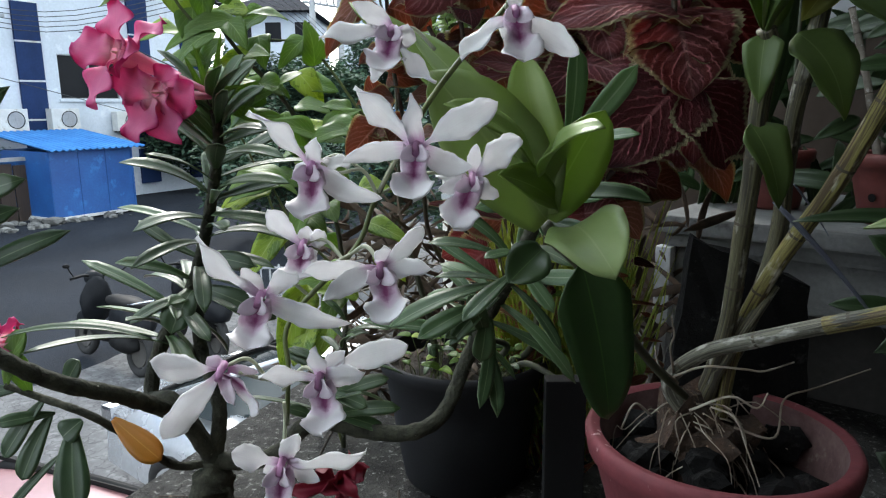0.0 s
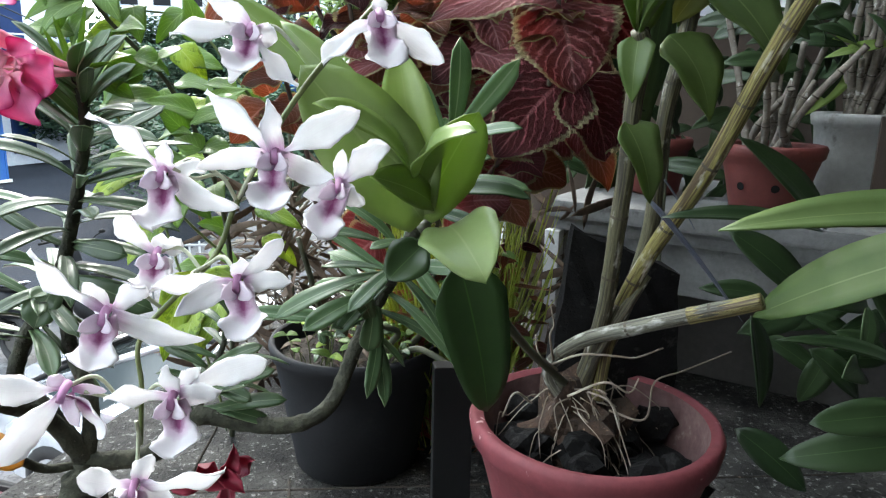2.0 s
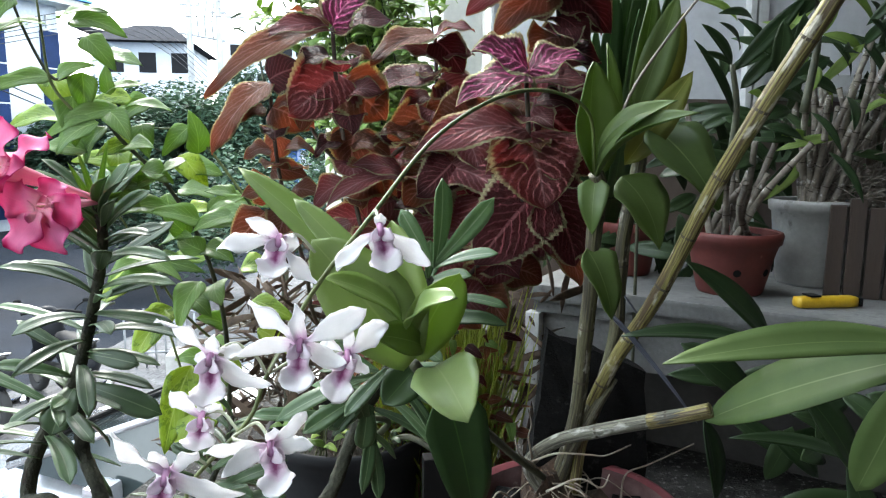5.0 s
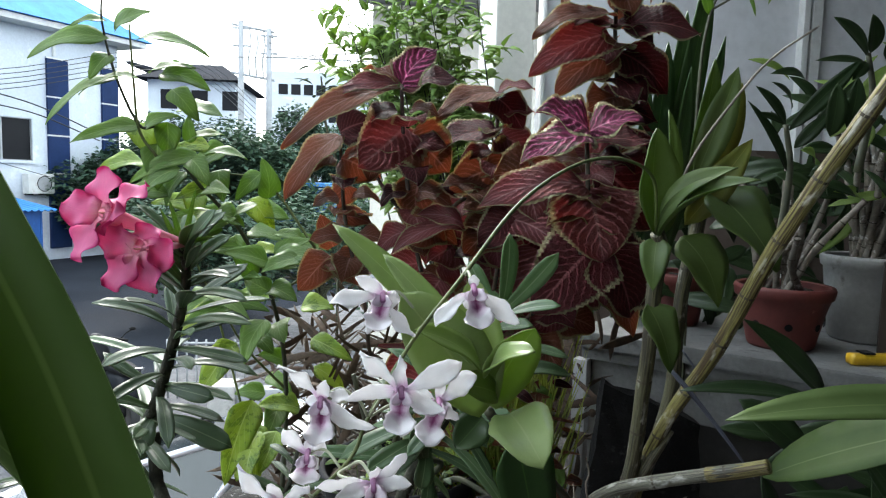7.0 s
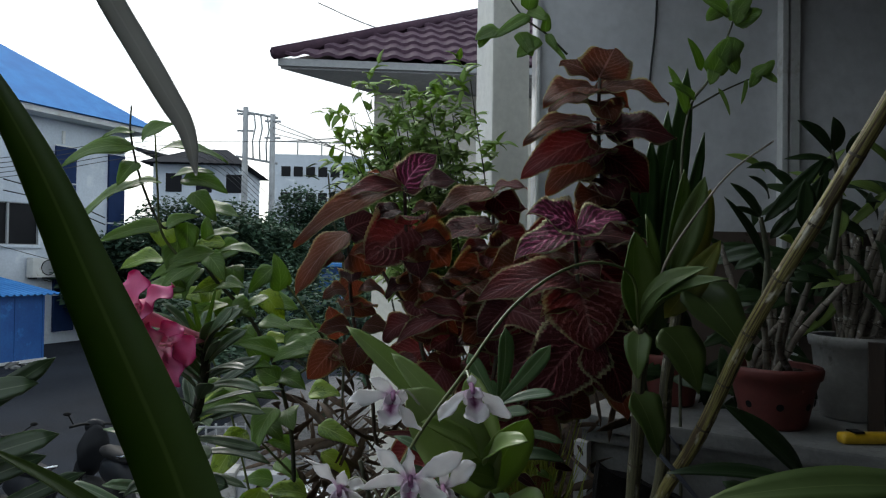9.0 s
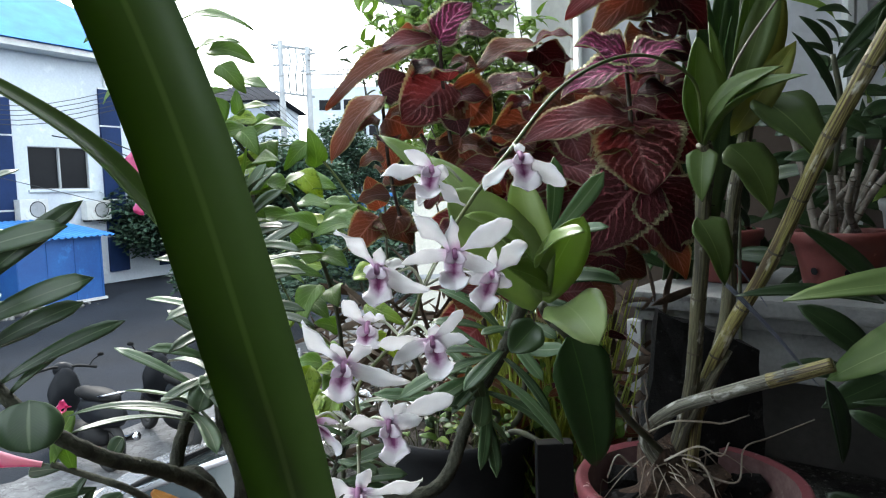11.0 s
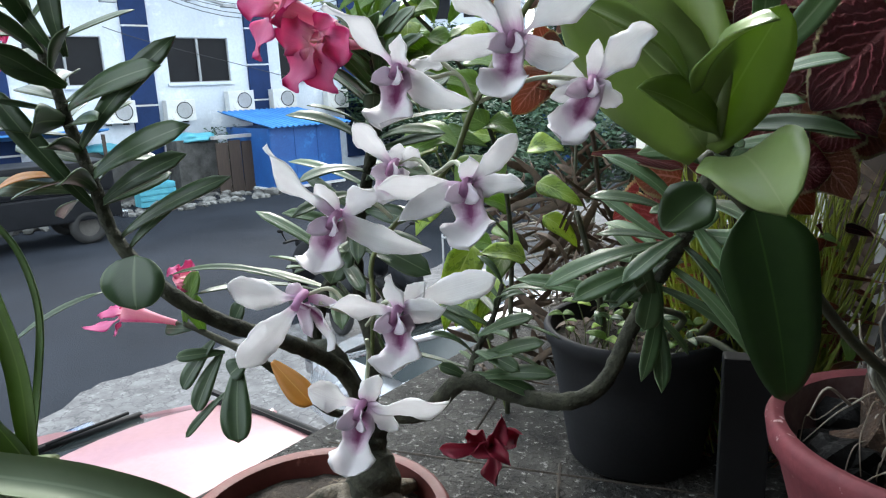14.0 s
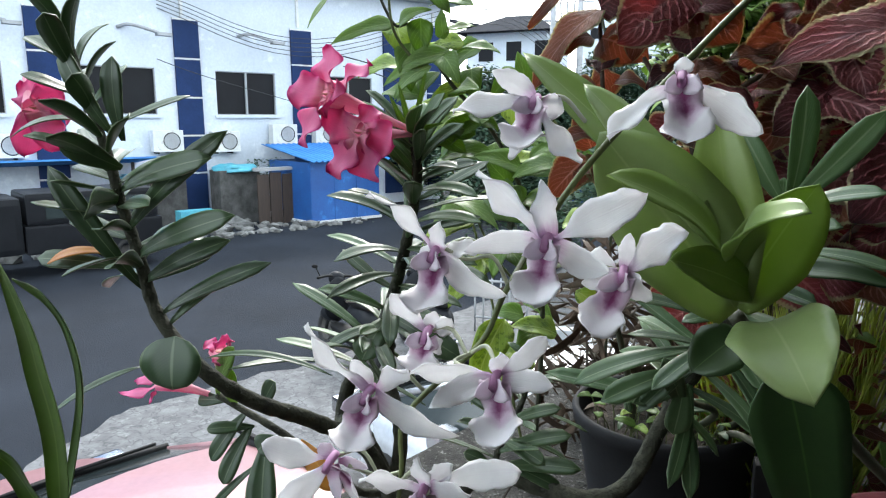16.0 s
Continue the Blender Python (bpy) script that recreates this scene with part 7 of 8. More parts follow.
def long_leaf(pts, width, up, mat=STRAP, name="leaf", taper=.75):
    """A strap leaf along a curved line."""
    line = spline(pts, 8)
    n = len(line) - 1
    tops, uvs = [], []
    for i, p in enumerate(line):
        s = i / n
        d = (line[min(i + 1, n)] - line[max(i - 1, 0)]).normalized()
        nr = (Vector(up) - d * Vector(up).dot(d)).normalized()
        side = d.cross(nr)
        w = width * .5 * min(1, taper + s * 1.8) * max(0.03, 1 - s ** 4) ** .7
        for k in range(5):
            q = k / 2 - 1
            tops.append(p + side * q * w + nr * abs(q) * w * .35)
            uvs.append((.5 + q * .5, s))
    o = len(tops)
    vs = tops + [p - Vector(up).normalized() * .0012 for p in tops]
    fs = []
    for i in range(n):
        for k in range(4):
            a = i * 5 + k
            fs.append((a, a + 1, a + 6, a + 5))
            fs.append((o + a + 5, o + a + 6, o + a + 1, o + a))
    for i in range(n):
        fs.append((i * 5 + 5, i * 5, o + i * 5, o + i * 5 + 5))
        fs.append((i * 5 + 4, i * 5 + 9, o + i * 5 + 9, o + i * 5 + 4))
    return mesh_ob(name, vs, fs, mat, strap, uvs=uvs + uvs)


long_leaf([(-0.059, 0.128, 2.773), (-0.064, 0.117, 2.839), (-0.068, 0.106, 2.887), (-0.072, 0.090, 2.934), (-0.078, 0.074, 2.980), (-0.087, 0.065, 3.026), (-0.098, 0.063, 3.062), (-0.110, 0.061, 3.092), (-0.124, 0.061, 3.123), (-0.141, 0.058, 3.163), (-0.166, 0.058, 3.207)], .0245, (.25, -1, .1), taper=.6)
long_leaf([(-0.066, 0.100, 2.910), (-0.085, 0.090, 2.977), (-0.098, 0.090, 3.005), (-0.111, 0.090, 3.022), (-0.125, 0.090, 3.037), (-0.148, 0.090, 3.053), (-0.170, 0.090, 3.065)], .0075, (.1, -.6, 1))
long_leaf([(-0.096, -0.020, 3.199), (-0.090, -0.020, 3.187), (-0.084, -0.020, 3.177), (-0.078, -0.020, 3.167), (-0.074, -0.020, 3.160), (-0.072, -0.020, 3.151)], .0052, (.1, -1, .3), GREYLEAF)
long_leaf([(-0.563, 0.550, 2.603), (-0.557, 0.550, 2.705), (-0.571, 0.550, 2.777), (-0.582, 0.550, 2.824), (-0.610, 0.550, 2.892)], .024, (.3, -1, .1))
long_leaf([(-0.573, 0.560, 2.602), (-0.543, 0.560, 2.689), (-0.525, 0.560, 2.764), (-0.535, 0.560, 2.822), (-0.552, 0.550, 2.859), (-0.579, 0.540, 2.877)], .020, (-.5, -1, .1))
long_leaf([(-0.567, 0.550, 2.602), (-0.571, 0.530, 2.651), (-0.560, 0.500, 2.704), (-0.577, 0.480, 2.735)], .024, (.3, -1, .4))
long_leaf([(-0.067, 0.200, 2.825), (-0.075, 0.190, 2.853), (-0.093, 0.180, 2.867), (-0.116, 0.170, 2.875), (-0.142, 0.160, 2.881), (-0.160, 0.145, 2.886)], .012, (0, -.5, 1), PALESTRAP)
long_leaf([(-0.086, 0.200, 2.822), (-0.099, 0.190, 2.846), (-0.118, 0.180, 2.859), (-0.136, 0.170, 2.865), (-0.150, 0.160, 2.869)], .010, (0, -.5, 1), PALESTRAP)


# ---- the street below ----
bm = bmesh.new()
vs = [bm.verts.new(p) for p in ((-1500, -1500, 0), (1500, -1500, 0), (1500, 2500, 0), (-1500, 2500, 0))]
bm.faces.new(vs)
tagged(part("road", bm, ASPHALT), "grey asphalt road with pale worn patches", "road", kind="structure")
bm = bmesh.new()
edge = [(-4.6, -6), (-5.2, -2), (-5.35, 1.5), (-5.3, 3.6), (-5.5, 4.6), (-5.45, 5.6), (-4.95, 6.6), (-4.3, 7.6), (-3.9, 9.0), (-3.2, 11), (-2.5, 14), (-1.5, 18), (3, 18), (3, -6)]
fine = []
for (a, b), (c, d) in zip(edge, edge[1:] + edge[:1]):
    for k in range(6):
        t = k / 6
        fine.append((a + (c - a) * t + random.uniform(-.08, .08), b + (d - b) * t + random.uniform(-.08, .08)))
top = [bm.verts.new((x, y, 0.035)) for x, y in fine]
low = [bm.verts.new((x - .02, y, -0.05)) for x, y in fine]
bm.faces.new(top)
for i in range(len(top)):
    j = (i + 1) % len(top)
    bm.faces.new((top[i], low[i], low[j], top[j]))
bmesh.ops.recalc_face_normals(bm, faces=bm.faces)
tagged(part("pavement", bm, CONCRETE), "pale cracked concrete apron beside the road", "pavement", kind="structure")

# the white building across the road
UX, UY = 0.5, 0.866
FAC = Matrix(((UX, -UY, 0, -13.2), (UY, UX, 0, 21.6), (0, 0, 1, 0), (0, 0, 0, 1)))
house = thing("white_office_building", (-13.2, 21.6, 0), "two-storey white building with navy tiled strips and a blue roof", "building")


def facade_part(name, specs, mat, parent=None, label="", bevel=0.0):
    return part(name, boxes(*specs, m=FAC, bevel=bevel), mat, parent or house, label)


# wall pieces leave the window openings free
WIN = [s + 1.28 for s in (-20, -16, -12, -8, -4, 0)]
WZ0, WZ1, WW = 3.38, 4.78, 2.1
facade_part("wall", [((-26, 0, 0), (6.8, 9, WZ0)), ((-26, 0, WZ1), (6.8, 9, 7.75))], WHITEWALL)
prev = -26.0
for s in WIN + [6.8]:
    facade_part("wall", [((prev, 0, WZ0), (s, 9, WZ1))], WHITEWALL)
    prev = s + WW
for s in WIN:
    w = facade_part("window", [((s, 0.10, WZ0), (s + WW, 0.13, WZ1))], DARKGLASS)
    facade_part("window_frame", [((s, 0.03, WZ0), (s + WW, 0.10, WZ0 + .03)), ((s, .03, WZ1 - .03), (s + WW, .10, WZ1)), ((s, .03, WZ0), (s + .025, .10, WZ1)), ((s + WW - .025, .03, WZ0), (s + WW, .10, WZ1)), ((s + WW / 2 - .03, .02, WZ0), (s + WW / 2 + .03, .10, WZ1))], GREYCONC, w)
    facade_part("window_sill", [((s - .08, -.09, WZ0 - .09), (s + WW + .08, .0, WZ0 - .01))], WHITEWALL, w)
for s in (-20, -16, -12, -8, -4, 0, 3.9, 6.05):
    wd = .78 if s < 6 else .7
    st = 1.18 if s < 3 else 1.30
    for k in range(5):
        facade_part("tile_panel", [((s, -.10, .4 + k * st), (s + wd, -.003, .345 + (k + 1) * st))], BLUESTRIP)
        facade_part("strip_band", [((s - .01, -.08, .345 + (k + 1) * st), (s + wd + .01, -.002, .4 + (k + 1) * st))], WHITEMETAL)
    facade_part("duct", [((s + .25, -.09, .4 + 5 * st + .05), (s + .33, -.003, 7.4))], WHITEMETAL)
facade_part("eave", [((-26.6, -.75, 7.75), (7.5, 9.5, 7.95))], WHITEMETAL, bevel=.02)
bm = bmesh.new()
q = [FAC @ Vector(p) for p in ((-27, -.9, 7.96), (7.7, -.9, 7.96), (7.7, 9.9, 7.96), (-27, 9.9, 7.96), (-21, 4.5, 12.0), (1.6, 4.5, 12.0))]
vv = [bm.verts.new(p) for p in q]
for fc in ((0, 1, 5, 4), (1, 2, 5), (2, 3, 4, 5), (3, 0, 4), (3, 2, 1, 0)):
    bm.faces.new([vv[i] for i in fc])
part("roof", bm, BLUEROOF, house)


def ac_unit(s, z, proud=-.42):
    """Outdoor unit of an air conditioner on brackets: case, fan grille, blades."""
    o = FAC @ Vector((s, proud, z))
    th = thing("air_conditioner", o, "white outdoor air conditioner unit with round fan grille", "air conditioner", "air conditioners on the facade")
    part("case", boxes(((s, proud, z), (s + .92, proud + .32, z + .66)), m=FAC, bevel=.02), WHITEMETAL, th)
    c = Vector((s + .56, proud - .004, z + .33))
    ring = [FAC @ (c + Vector((math.cos(a) * .25, 0, math.sin(a) * .25))) for a in (2 * math.pi * i / 24 for i in range(24))]
    v, f, uv = tube(ring + [ring[0]], .014, 5, False)
    mesh_ob("grille_ring", v, f, TRIMBLACK, th)
    disc = [FAC @ (c + Vector((math.cos(2 * math.pi * i / 24) * .24, .0, math.sin(2 * math.pi * i / 24) * .24))) for i in range(24)]
    mesh_ob("fan_opening", disc, [tuple(range(24))], GREYCONC, th)
    for k in range(5):
        a = k * 1.2566
        part("fan_blade", boxes(((s + .56 - .02, proud - .016, z + .33), (s + .56 + .08, proud - .010, z + .33 + .20)), m=FAC @ Matrix.Translation(c) @ Matrix.Rotation(a, 4, "Y") @ Matrix.Translation(-c)), GREYCONC, th)
    part("hub", boxes(((s + .52, proud - .02, z + .29), (s + .60, proud - .008, z + .37)), m=FAC, bevel=.01), GREYCONC, th)
    for x in (.12, .62):
        part("bracket", boxes(((s + x, proud, z - .05), (s + x + .04, -.001, z - .001)), m=FAC), TRIMBLACK, th)


for s, z in ((-4.95, 2.25), (-3.1, 2.2), (-1.0, 2.41), (.65, 2.41), (-9.2, 2.2), (2.9, 2.3)):
    ac_unit(s, z)
# lamp arms high on the wall
for s in (-5.6, -1.9, -9.5):
    arm = thing("wall_lamp", FAC @ Vector((s, 0, 5.85)), "small grey lamp arm on the white facade", "lamp")
    v, f, uv = tube(spline([FAC @ Vector((s, 0, 5.9)), FAC @ Vector((s + .3, -.35, 5.95)), FAC @ Vector((s + 1.0, -.6, 5.75))], 5), .05, 6)
    mesh_ob("arm", v, f, GREYCONC, arm)
    part("lamp_head", boxes(((s + .9, -.72, 5.66), (s + 1.35, -.5, 5.76)), m=FAC, bevel=.02), GREYCONC, arm)

# the blue hut with a corrugated roof
HF = Matrix(((UX, -UY, 0, -10.85), (UY, UX, 0, 18.6), (0, 0, 1, 0), (0, 0, 0, 1)))
hut = thing("blue_hut", (-10.85, 18.6, 0), "bright blue sheet-metal hut with a light blue corrugated roof", "hut")
part("wall", boxes(((0, 0, .12), (2.55, 2.7, 1.92)), m=HF), BLUEPAINT, hut)
for k in range(4):
    part("wall_batten", boxes(((.02 + k * .82, -.02, .12), (.06 + k * .82, -.001, 1.92)), m=HF), BLUEPAINT, hut)
part("base_frame", boxes(((-.05, -.05, .04), (2.6, 2.75, .119)), m=HF), WHITEMETAL, hut, "pale base rail")
rv, rf = [], []
n = 60
for i in range(n + 1):
    x = -.12 + i * 2.95 / n
    z = .022 * (1 if i % 4 < 2 else -1)
    rv += [HF @ Vector((x, -.25, 1.96 + z)), HF @ Vector((x, 2.95, 2.42 + z)), HF @ Vector((x, -.25, 1.94 + z)), HF @ Vector((x, 2.95, 2.40 + z))]
for i in range(n):
    a = i * 4
    rf += [(a, a + 4, a + 5, a + 1), (a + 2, a + 3, a + 7, a + 6), (a, a + 2, a + 6, a + 4), (a + 1, a + 5, a + 7, a + 3)]
mesh_ob("roof", rv, rf, BLUEROOF, hut, smooth=False)
hut2 = thing("blue_hut", (-3.220, 24.000, 2.418)[:2] + (0,), "bright blue sheet shelter half hidden by trees", "hut")
H2 = (-3.772, 24.000, 3.082), (-1.893, 24.000, 1.844)
part("wall", boxes(((H2[0][0], 24, 0), (H2[1][0] + .6, 26, H2[0][2] - .3))), BLUEPAINT, hut2)
part("roof", boxes(((H2[0][0] - .2, 23.7, H2[0][2] - .29), (H2[1][0] + .9, 26.3, H2[0][2] - .18))), BLUEROOF, hut2)

# rusty fence panel, tarps and rubble along the building
fence = thing("sheet_fence", FAC @ Vector((-2.2, -2.0, 0)), "dark rusty sheet fence panel beside the hut", "fence")
for k in range(5):
    part("panel", boxes(((-2.6 + k * .42, -2.4, 0), (-2.6 + k * .42 + .39, -2.36, 1.55 + .05 * (k % 2))), m=FAC), DARKWOOD, fence)
part("top_rail", boxes(((-2.65, -2.45, 1.66), (-.5, -2.2, 1.76)), m=FAC), GREYCONC, fence)
for s, b, w, z in ((-6.2, -1.4, 1.8, 1.7), (-3.4, -1.5, 1.3, 1.85)):
    tarp = thing("tarpaulin", FAC @ Vector((s, b, 0)), "crumpled turquoise tarpaulin over a stack by the wall", "tarpaulin")
    c = FAC @ Vector((s + w / 2, b + .4, z / 2))
    part("sheet", lump(c + Vector((0, 0, z * .42)), (w * .55, .55, .16), .5, s, 3), TARP, tarp, smooth=True)
    part("covered_block", boxes(((s, b, 0), (s + w, b + .8, z * .9)), m=FAC, bevel=.03), RUBBLE, tarp)
crate = thing("crate", FAC @ Vector((-4.9, -2.9, 0)), "turquoise wooden crate standing on the rubble", "crate")
for k in range(4):
    part("slat", boxes(((-5.2, -3.0, .05 + k * .16), (-4.2, -2.96, .18 + k * .16)), m=FAC), TARP, crate)
part("body", boxes(((-5.18, -2.955, .04), (-4.22, -2.5, .68)), m=FAC), TARP, crate)
rub = []
for k in range(620):
    p = FAC @ Vector((random.uniform(-14, 0.5), -.6 - 3.6 * random.random() ** .8, 0))
    s = random.uniform(.03, .17) * (1.9 if random.random() < .1 else 1)
    b = lump(p + Vector((0, 0, s * .3)), (s, s * random.uniform(.6, 1), s * .6), .5, k, 1)
    b.verts.index_update()
    rub.append(([v.co.copy() for v in b.verts], [tuple(v.index for v in f.verts) for f in b.faces]))
    b.free()
v, f, uv = join(*rub)
tagged(mesh_ob("rubble", v, f, RUBBLE, smooth=False, at=FAC @ Vector((-6, -2, 0))), "heap of broken concrete and rubbish along the wall", "rubble", kind="stuff")


# ---- vehicles ----
def car_body(m, mat, secs, cabin, th):
    """A car shell lofted from stations along its length, a glazed cabin with pillars and a curved roof on top; m places it."""
    verts, faces = [], []
    ring = 14
    for x, z0, z1, w in secs:
        for i in range(ring):
            t = i / (ring - 1)
            a = math.pi * t
            verts.append(m @ Vector((x, math.cos(a) * w, z0 + (z1 - z0) * (math.sin(a) ** .45 if 0 < t < 1 else 0))))
    for k in range(len(secs) - 1):
        for i in range(ring - 1):
            faces.append((k * ring + i, k * ring + i + 1, (k + 1) * ring + i + 1, (k + 1) * ring + i))
    faces.append(tuple(range(ring))[::-1])
    faces.append(tuple((len(secs) - 1) * ring + i for i in range(ring)))
    mesh_ob("body", verts, faces, mat, th)
    # stations of the cabin: x at the belt, x at the roof, belt half width, roof half width, roof height
    for sg in (-1, 1):
        for (xb, xr, wb, wr, zr), (xb2, xr2, wb2, wr2, zr2) in zip(cabin, cabin[1:]):
            q = [Vector((xb, sg * wb, .93)), Vector((xb2, sg * wb2, .93)), Vector((xr2, sg * wr2, zr2)), Vector((xr, sg * wr, zr))]
            mesh_ob("side_window", [m @ p for p in q], [(0, 1, 2, 3)], CARGLASS, th)
        for xb, xr, wb, wr, zr in cabin:
            v, f, uv = tube([m @ Vector((xb, sg * wb, .93)), m @ Vector((xr, sg * wr, zr))], .028, 6)
            mesh_ob("pillar", v, f, mat, th)
        v, f, uv = tube(spline([m @ Vector((xr, sg * (wr - .03), zr + .01)) for xb, xr, wb, wr, zr in cabin], 4), .022, 6)
        mesh_ob("gutter", v, f, TRIMBLACK, th)
    for k, nm in ((0, "windscreen"), (-1, "rear_window")):
        xb, xr, wb, wr, zr = cabin[k]
        mesh_ob(nm, [m @ Vector(p) for p in ((xb, -wb, .95), (xb, 0, .975), (xb, wb, .95), (xr, wr, zr), (xr, 0, zr + .05), (xr, -wr, zr))], [(0, 1, 4, 5), (1, 2, 3, 4)], CARGLASS, th)
        v, f, uv = tube(spline([m @ Vector(p) for p in ((xb, -wb, .955), (xb - (.03 if k == 0 else -.03), 0, .985), (xb, wb, .955))], 4), .026, 6)
        mesh_ob("cowl", v, f, TRIMBLACK, th)
    xb, xr, wb, wr, zr = cabin[0]
    for y0, y1 in ((-.45, .12), (.08, .6)):
        q0, q1 = Vector((xb - .03, y0, 1.0)), Vector((xb + (xr - xb) * .12, y1, 1.0 + (zr - .95) * .15))
        v, f, uv = tube([m @ q0, m @ q1], .011, 5)
        mesh_ob("wiper", v, f, TRIMBLACK, th)
    rv, rf = [], []
    for xb, xr, wb, wr, zr in cabin:
        for i in range(9):
            q = i / 4 - 1
            rv.append(m @ Vector((xr + (.05 if (xr > 0) else -.05) * (1 - q * q) * (xr in (cabin[0][1], cabin[-1][1])), q * wr, zr + .055 * (1 - q * q))))
    for k in range(len(cabin) - 1):
        for i in range(8):
            a = k * 9 + i
            rf.append((a, a + 1, a + 10, a + 9))
    mesh_ob("roof_panel", rv, rf, mat, th)


def wheel(m, c, r, w, th):
    ring = [m @ (Vector(c) + Vector((math.cos(2 * math.pi * i / 20) * r, 0, math.sin(2 * math.pi * i / 20) * r))) for i in range(20)]
    v, f, uv = tube(ring + [ring[0]], w, 8, False)
    t = mesh_ob("tyre", v, f, TYRE, th)
    d = [m @ (Vector(c) + Vector((math.cos(2 * math.pi * i / 20) * r * .72, s, math.sin(2 * math.pi * i / 20) * r * .72))) for s in (-w * .5, w * .5) for i in range(20)]
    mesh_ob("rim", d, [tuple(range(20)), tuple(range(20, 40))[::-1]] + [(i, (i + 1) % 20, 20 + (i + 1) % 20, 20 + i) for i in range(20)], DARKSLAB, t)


def parked_car(at, heading, mat, label):
    th = thing("car", at, label, "car")
    m = Matrix.Translation(at) @ Matrix.Rotation(heading, 4, "Z")
    car_body(m, mat, ((-2.2, .45, .60, .62), (-2.08, .32, .84, .76), (-1.45, .28, .96, .82), (0, .26, .97, .84), (1.0, .28, .93, .83), (1.75, .34, .88, .78), (1.92, .45, .66, .62)),
             ((-1.50, -.30, .74, .60, 1.42), (-.25, .05, .78, .62, 1.45), (.65, .6, .78, .62, 1.44), (1.45, 1.15, .72, .58, 1.36)), th)
    for x in (-1.25, 1.2):
        for y in (-.74, .74):
            wheel(m, (x, y, .30), .24, .085, th)
    for y in (-.86, .86):
        part("mirror", boxes(((-.62, y - .09, .92), (-.48, y + .09, 1.05)), m=m, bevel=.03), mat, th)
    for y in (-.55, .55):
        part("headlight", boxes(((-2.19, y - .16, .60), (-2.06, y + .16, .74)), m=m, bevel=.03), CHROME, th)
        part("tail_light", boxes(((1.78, y - .12, .62), (1.90, y + .12, .84)), m=m, bevel=.03), PINKPOT, th)
    for y in (-.585, .585):
        part("roof_rail", boxes(((-.5, y - .012, 1.455), (1.1, y + .012, 1.475)), m=m), TRIMBLACK, th)
    return th


HEAD = math.atan2(UY, UX)
parked_car((-1.93, 2.15, 0.035), radians(-22), PINKCAR, "pale pink hatchback parked nose out, shining roof")
parked_car((-0.48, 4.50, 0.035), HEAD - math.pi / 2, WHITECAR, "silver hatchback parked on the concrete apron")


def scooter(at, heading, label):
    th = thing("scooter", at, label, "motor scooter", "scooters parked on the apron")
    m = Matrix.Translation(at) @ Matrix.Rotation(heading, 4, "Z") @ Matrix.Rotation(radians(8), 4, "X")
    for x in (-.62, .62):
        wheel(m, (x, 0, .27), .22, .05, th)

    def tb(name, pts, r, mat):
        v, f, uv = tube([m @ Vector(p) for p in spline(pts, 5)], r, 8)
        mesh_ob(name, v, f, mat, th)
    tb("fork", [(.62, 0, .27), (.5, 0, .65), (.42, 0, .98)], (.05, .035), TRIMBLACK)
    tb("handlebar", [(.36, -.34, 1.0), (.44, -.15, 1.02), (.46, 0, 1.0), (.44, .15, 1.02), (.36, .34, 1.0)], .017, TRIMBLACK)
    for y in (-.28, .28):
        tb("mirror_stem", [(.42, y, 1.02), (.42, y * 1.15, 1.08), (.38, y * 1.3, 1.13)], .008, TRIMBLACK)
        b = lump((0, 0, 0), (.012, .045, .025), .05, 1, 2)
        bmesh.ops.transform(b, matrix=m @ Matrix.Translation((.38, y * 1.38, 1.15)), verts=b.verts)
        part("mirror", b, TRIMBLACK, th, smooth=True)
    for name, c, s, mat in (("front_shield", (.42, 0, .70), (.10, .19, .30), DARKTRUCK), ("headlamp", (.50, 0, .98), (.10, .12, .09), DARKTRUCK), ("floorboard", (.1, 0, .36), (.34, .15, .08), TRIMBLACK),
                            ("rear_body", (-.42, 0, .62), (.42, .17, .18), DARKTRUCK), ("saddle", (-.30, 0, .80), (.42, .15, .08), TRIMBLACK), ("front_mudguard", (.62, 0, .46), (.24, .07, .10), DARKTRUCK), ("engine", (-.38, .04, .36), (.26, .15, .13), TRIMBLACK)):
        b = lump((0, 0, 0), s, .12, c[0] * 9, 3)
        bmesh.ops.transform(b, matrix=m @ Matrix.Translation(c), verts=b.verts)
        part(name, b, mat, th, smooth=True)
    tb("exhaust", [(-.2, -.14, .28), (-.6, -.17, .32), (-.85, -.17, .40)], (.03, .05), CHROME)
    tb("grab_rail", [(-.55, -.13, .82), (-.82, 0, .90), (-.55, .13, .82)], .014, CHROME)


scooter((-4.05, 7.75, 0.035), 2.5, "black scooter parked on the apron, handlebars turned")
scooter((-3.25, 8.3, 0.035), 2.3, "black scooter standing beside another one")

# dark pickup with canopy
truck = thing("pickup_truck", (-12.4, 11.9, 0), "dark pickup truck with a closed canopy parked across the road", "truck")
TM = Matrix.Translation((-12.55, 11.25, 0)) @ Matrix.Rotation(HEAD, 4, "Z")
part("bed", boxes(((-.9, -.85, .5), (1.75, .85, 1.08)), m=TM, bevel=.05), DARKTRUCK, truck)
part("canopy", boxes(((-.85, -.78, 1.081), (1.7, .78, 1.72)), m=TM, bevel=.08), DARKTRUCK, truck)
part("cab", boxes(((-2.3, -.8, .5), (-.91, .8, 1.65)), m=TM, bevel=.14), DARKTRUCK, truck)
part("bonnet", boxes(((-3.3, -.8, .5), (-2.301, .8, 1.02)), m=TM, bevel=.10), DARKTRUCK, truck)
part("side_window", boxes(((-.5, -.795, 1.2), (1.3, -.781, 1.58)), m=TM), CARGLASS, truck)
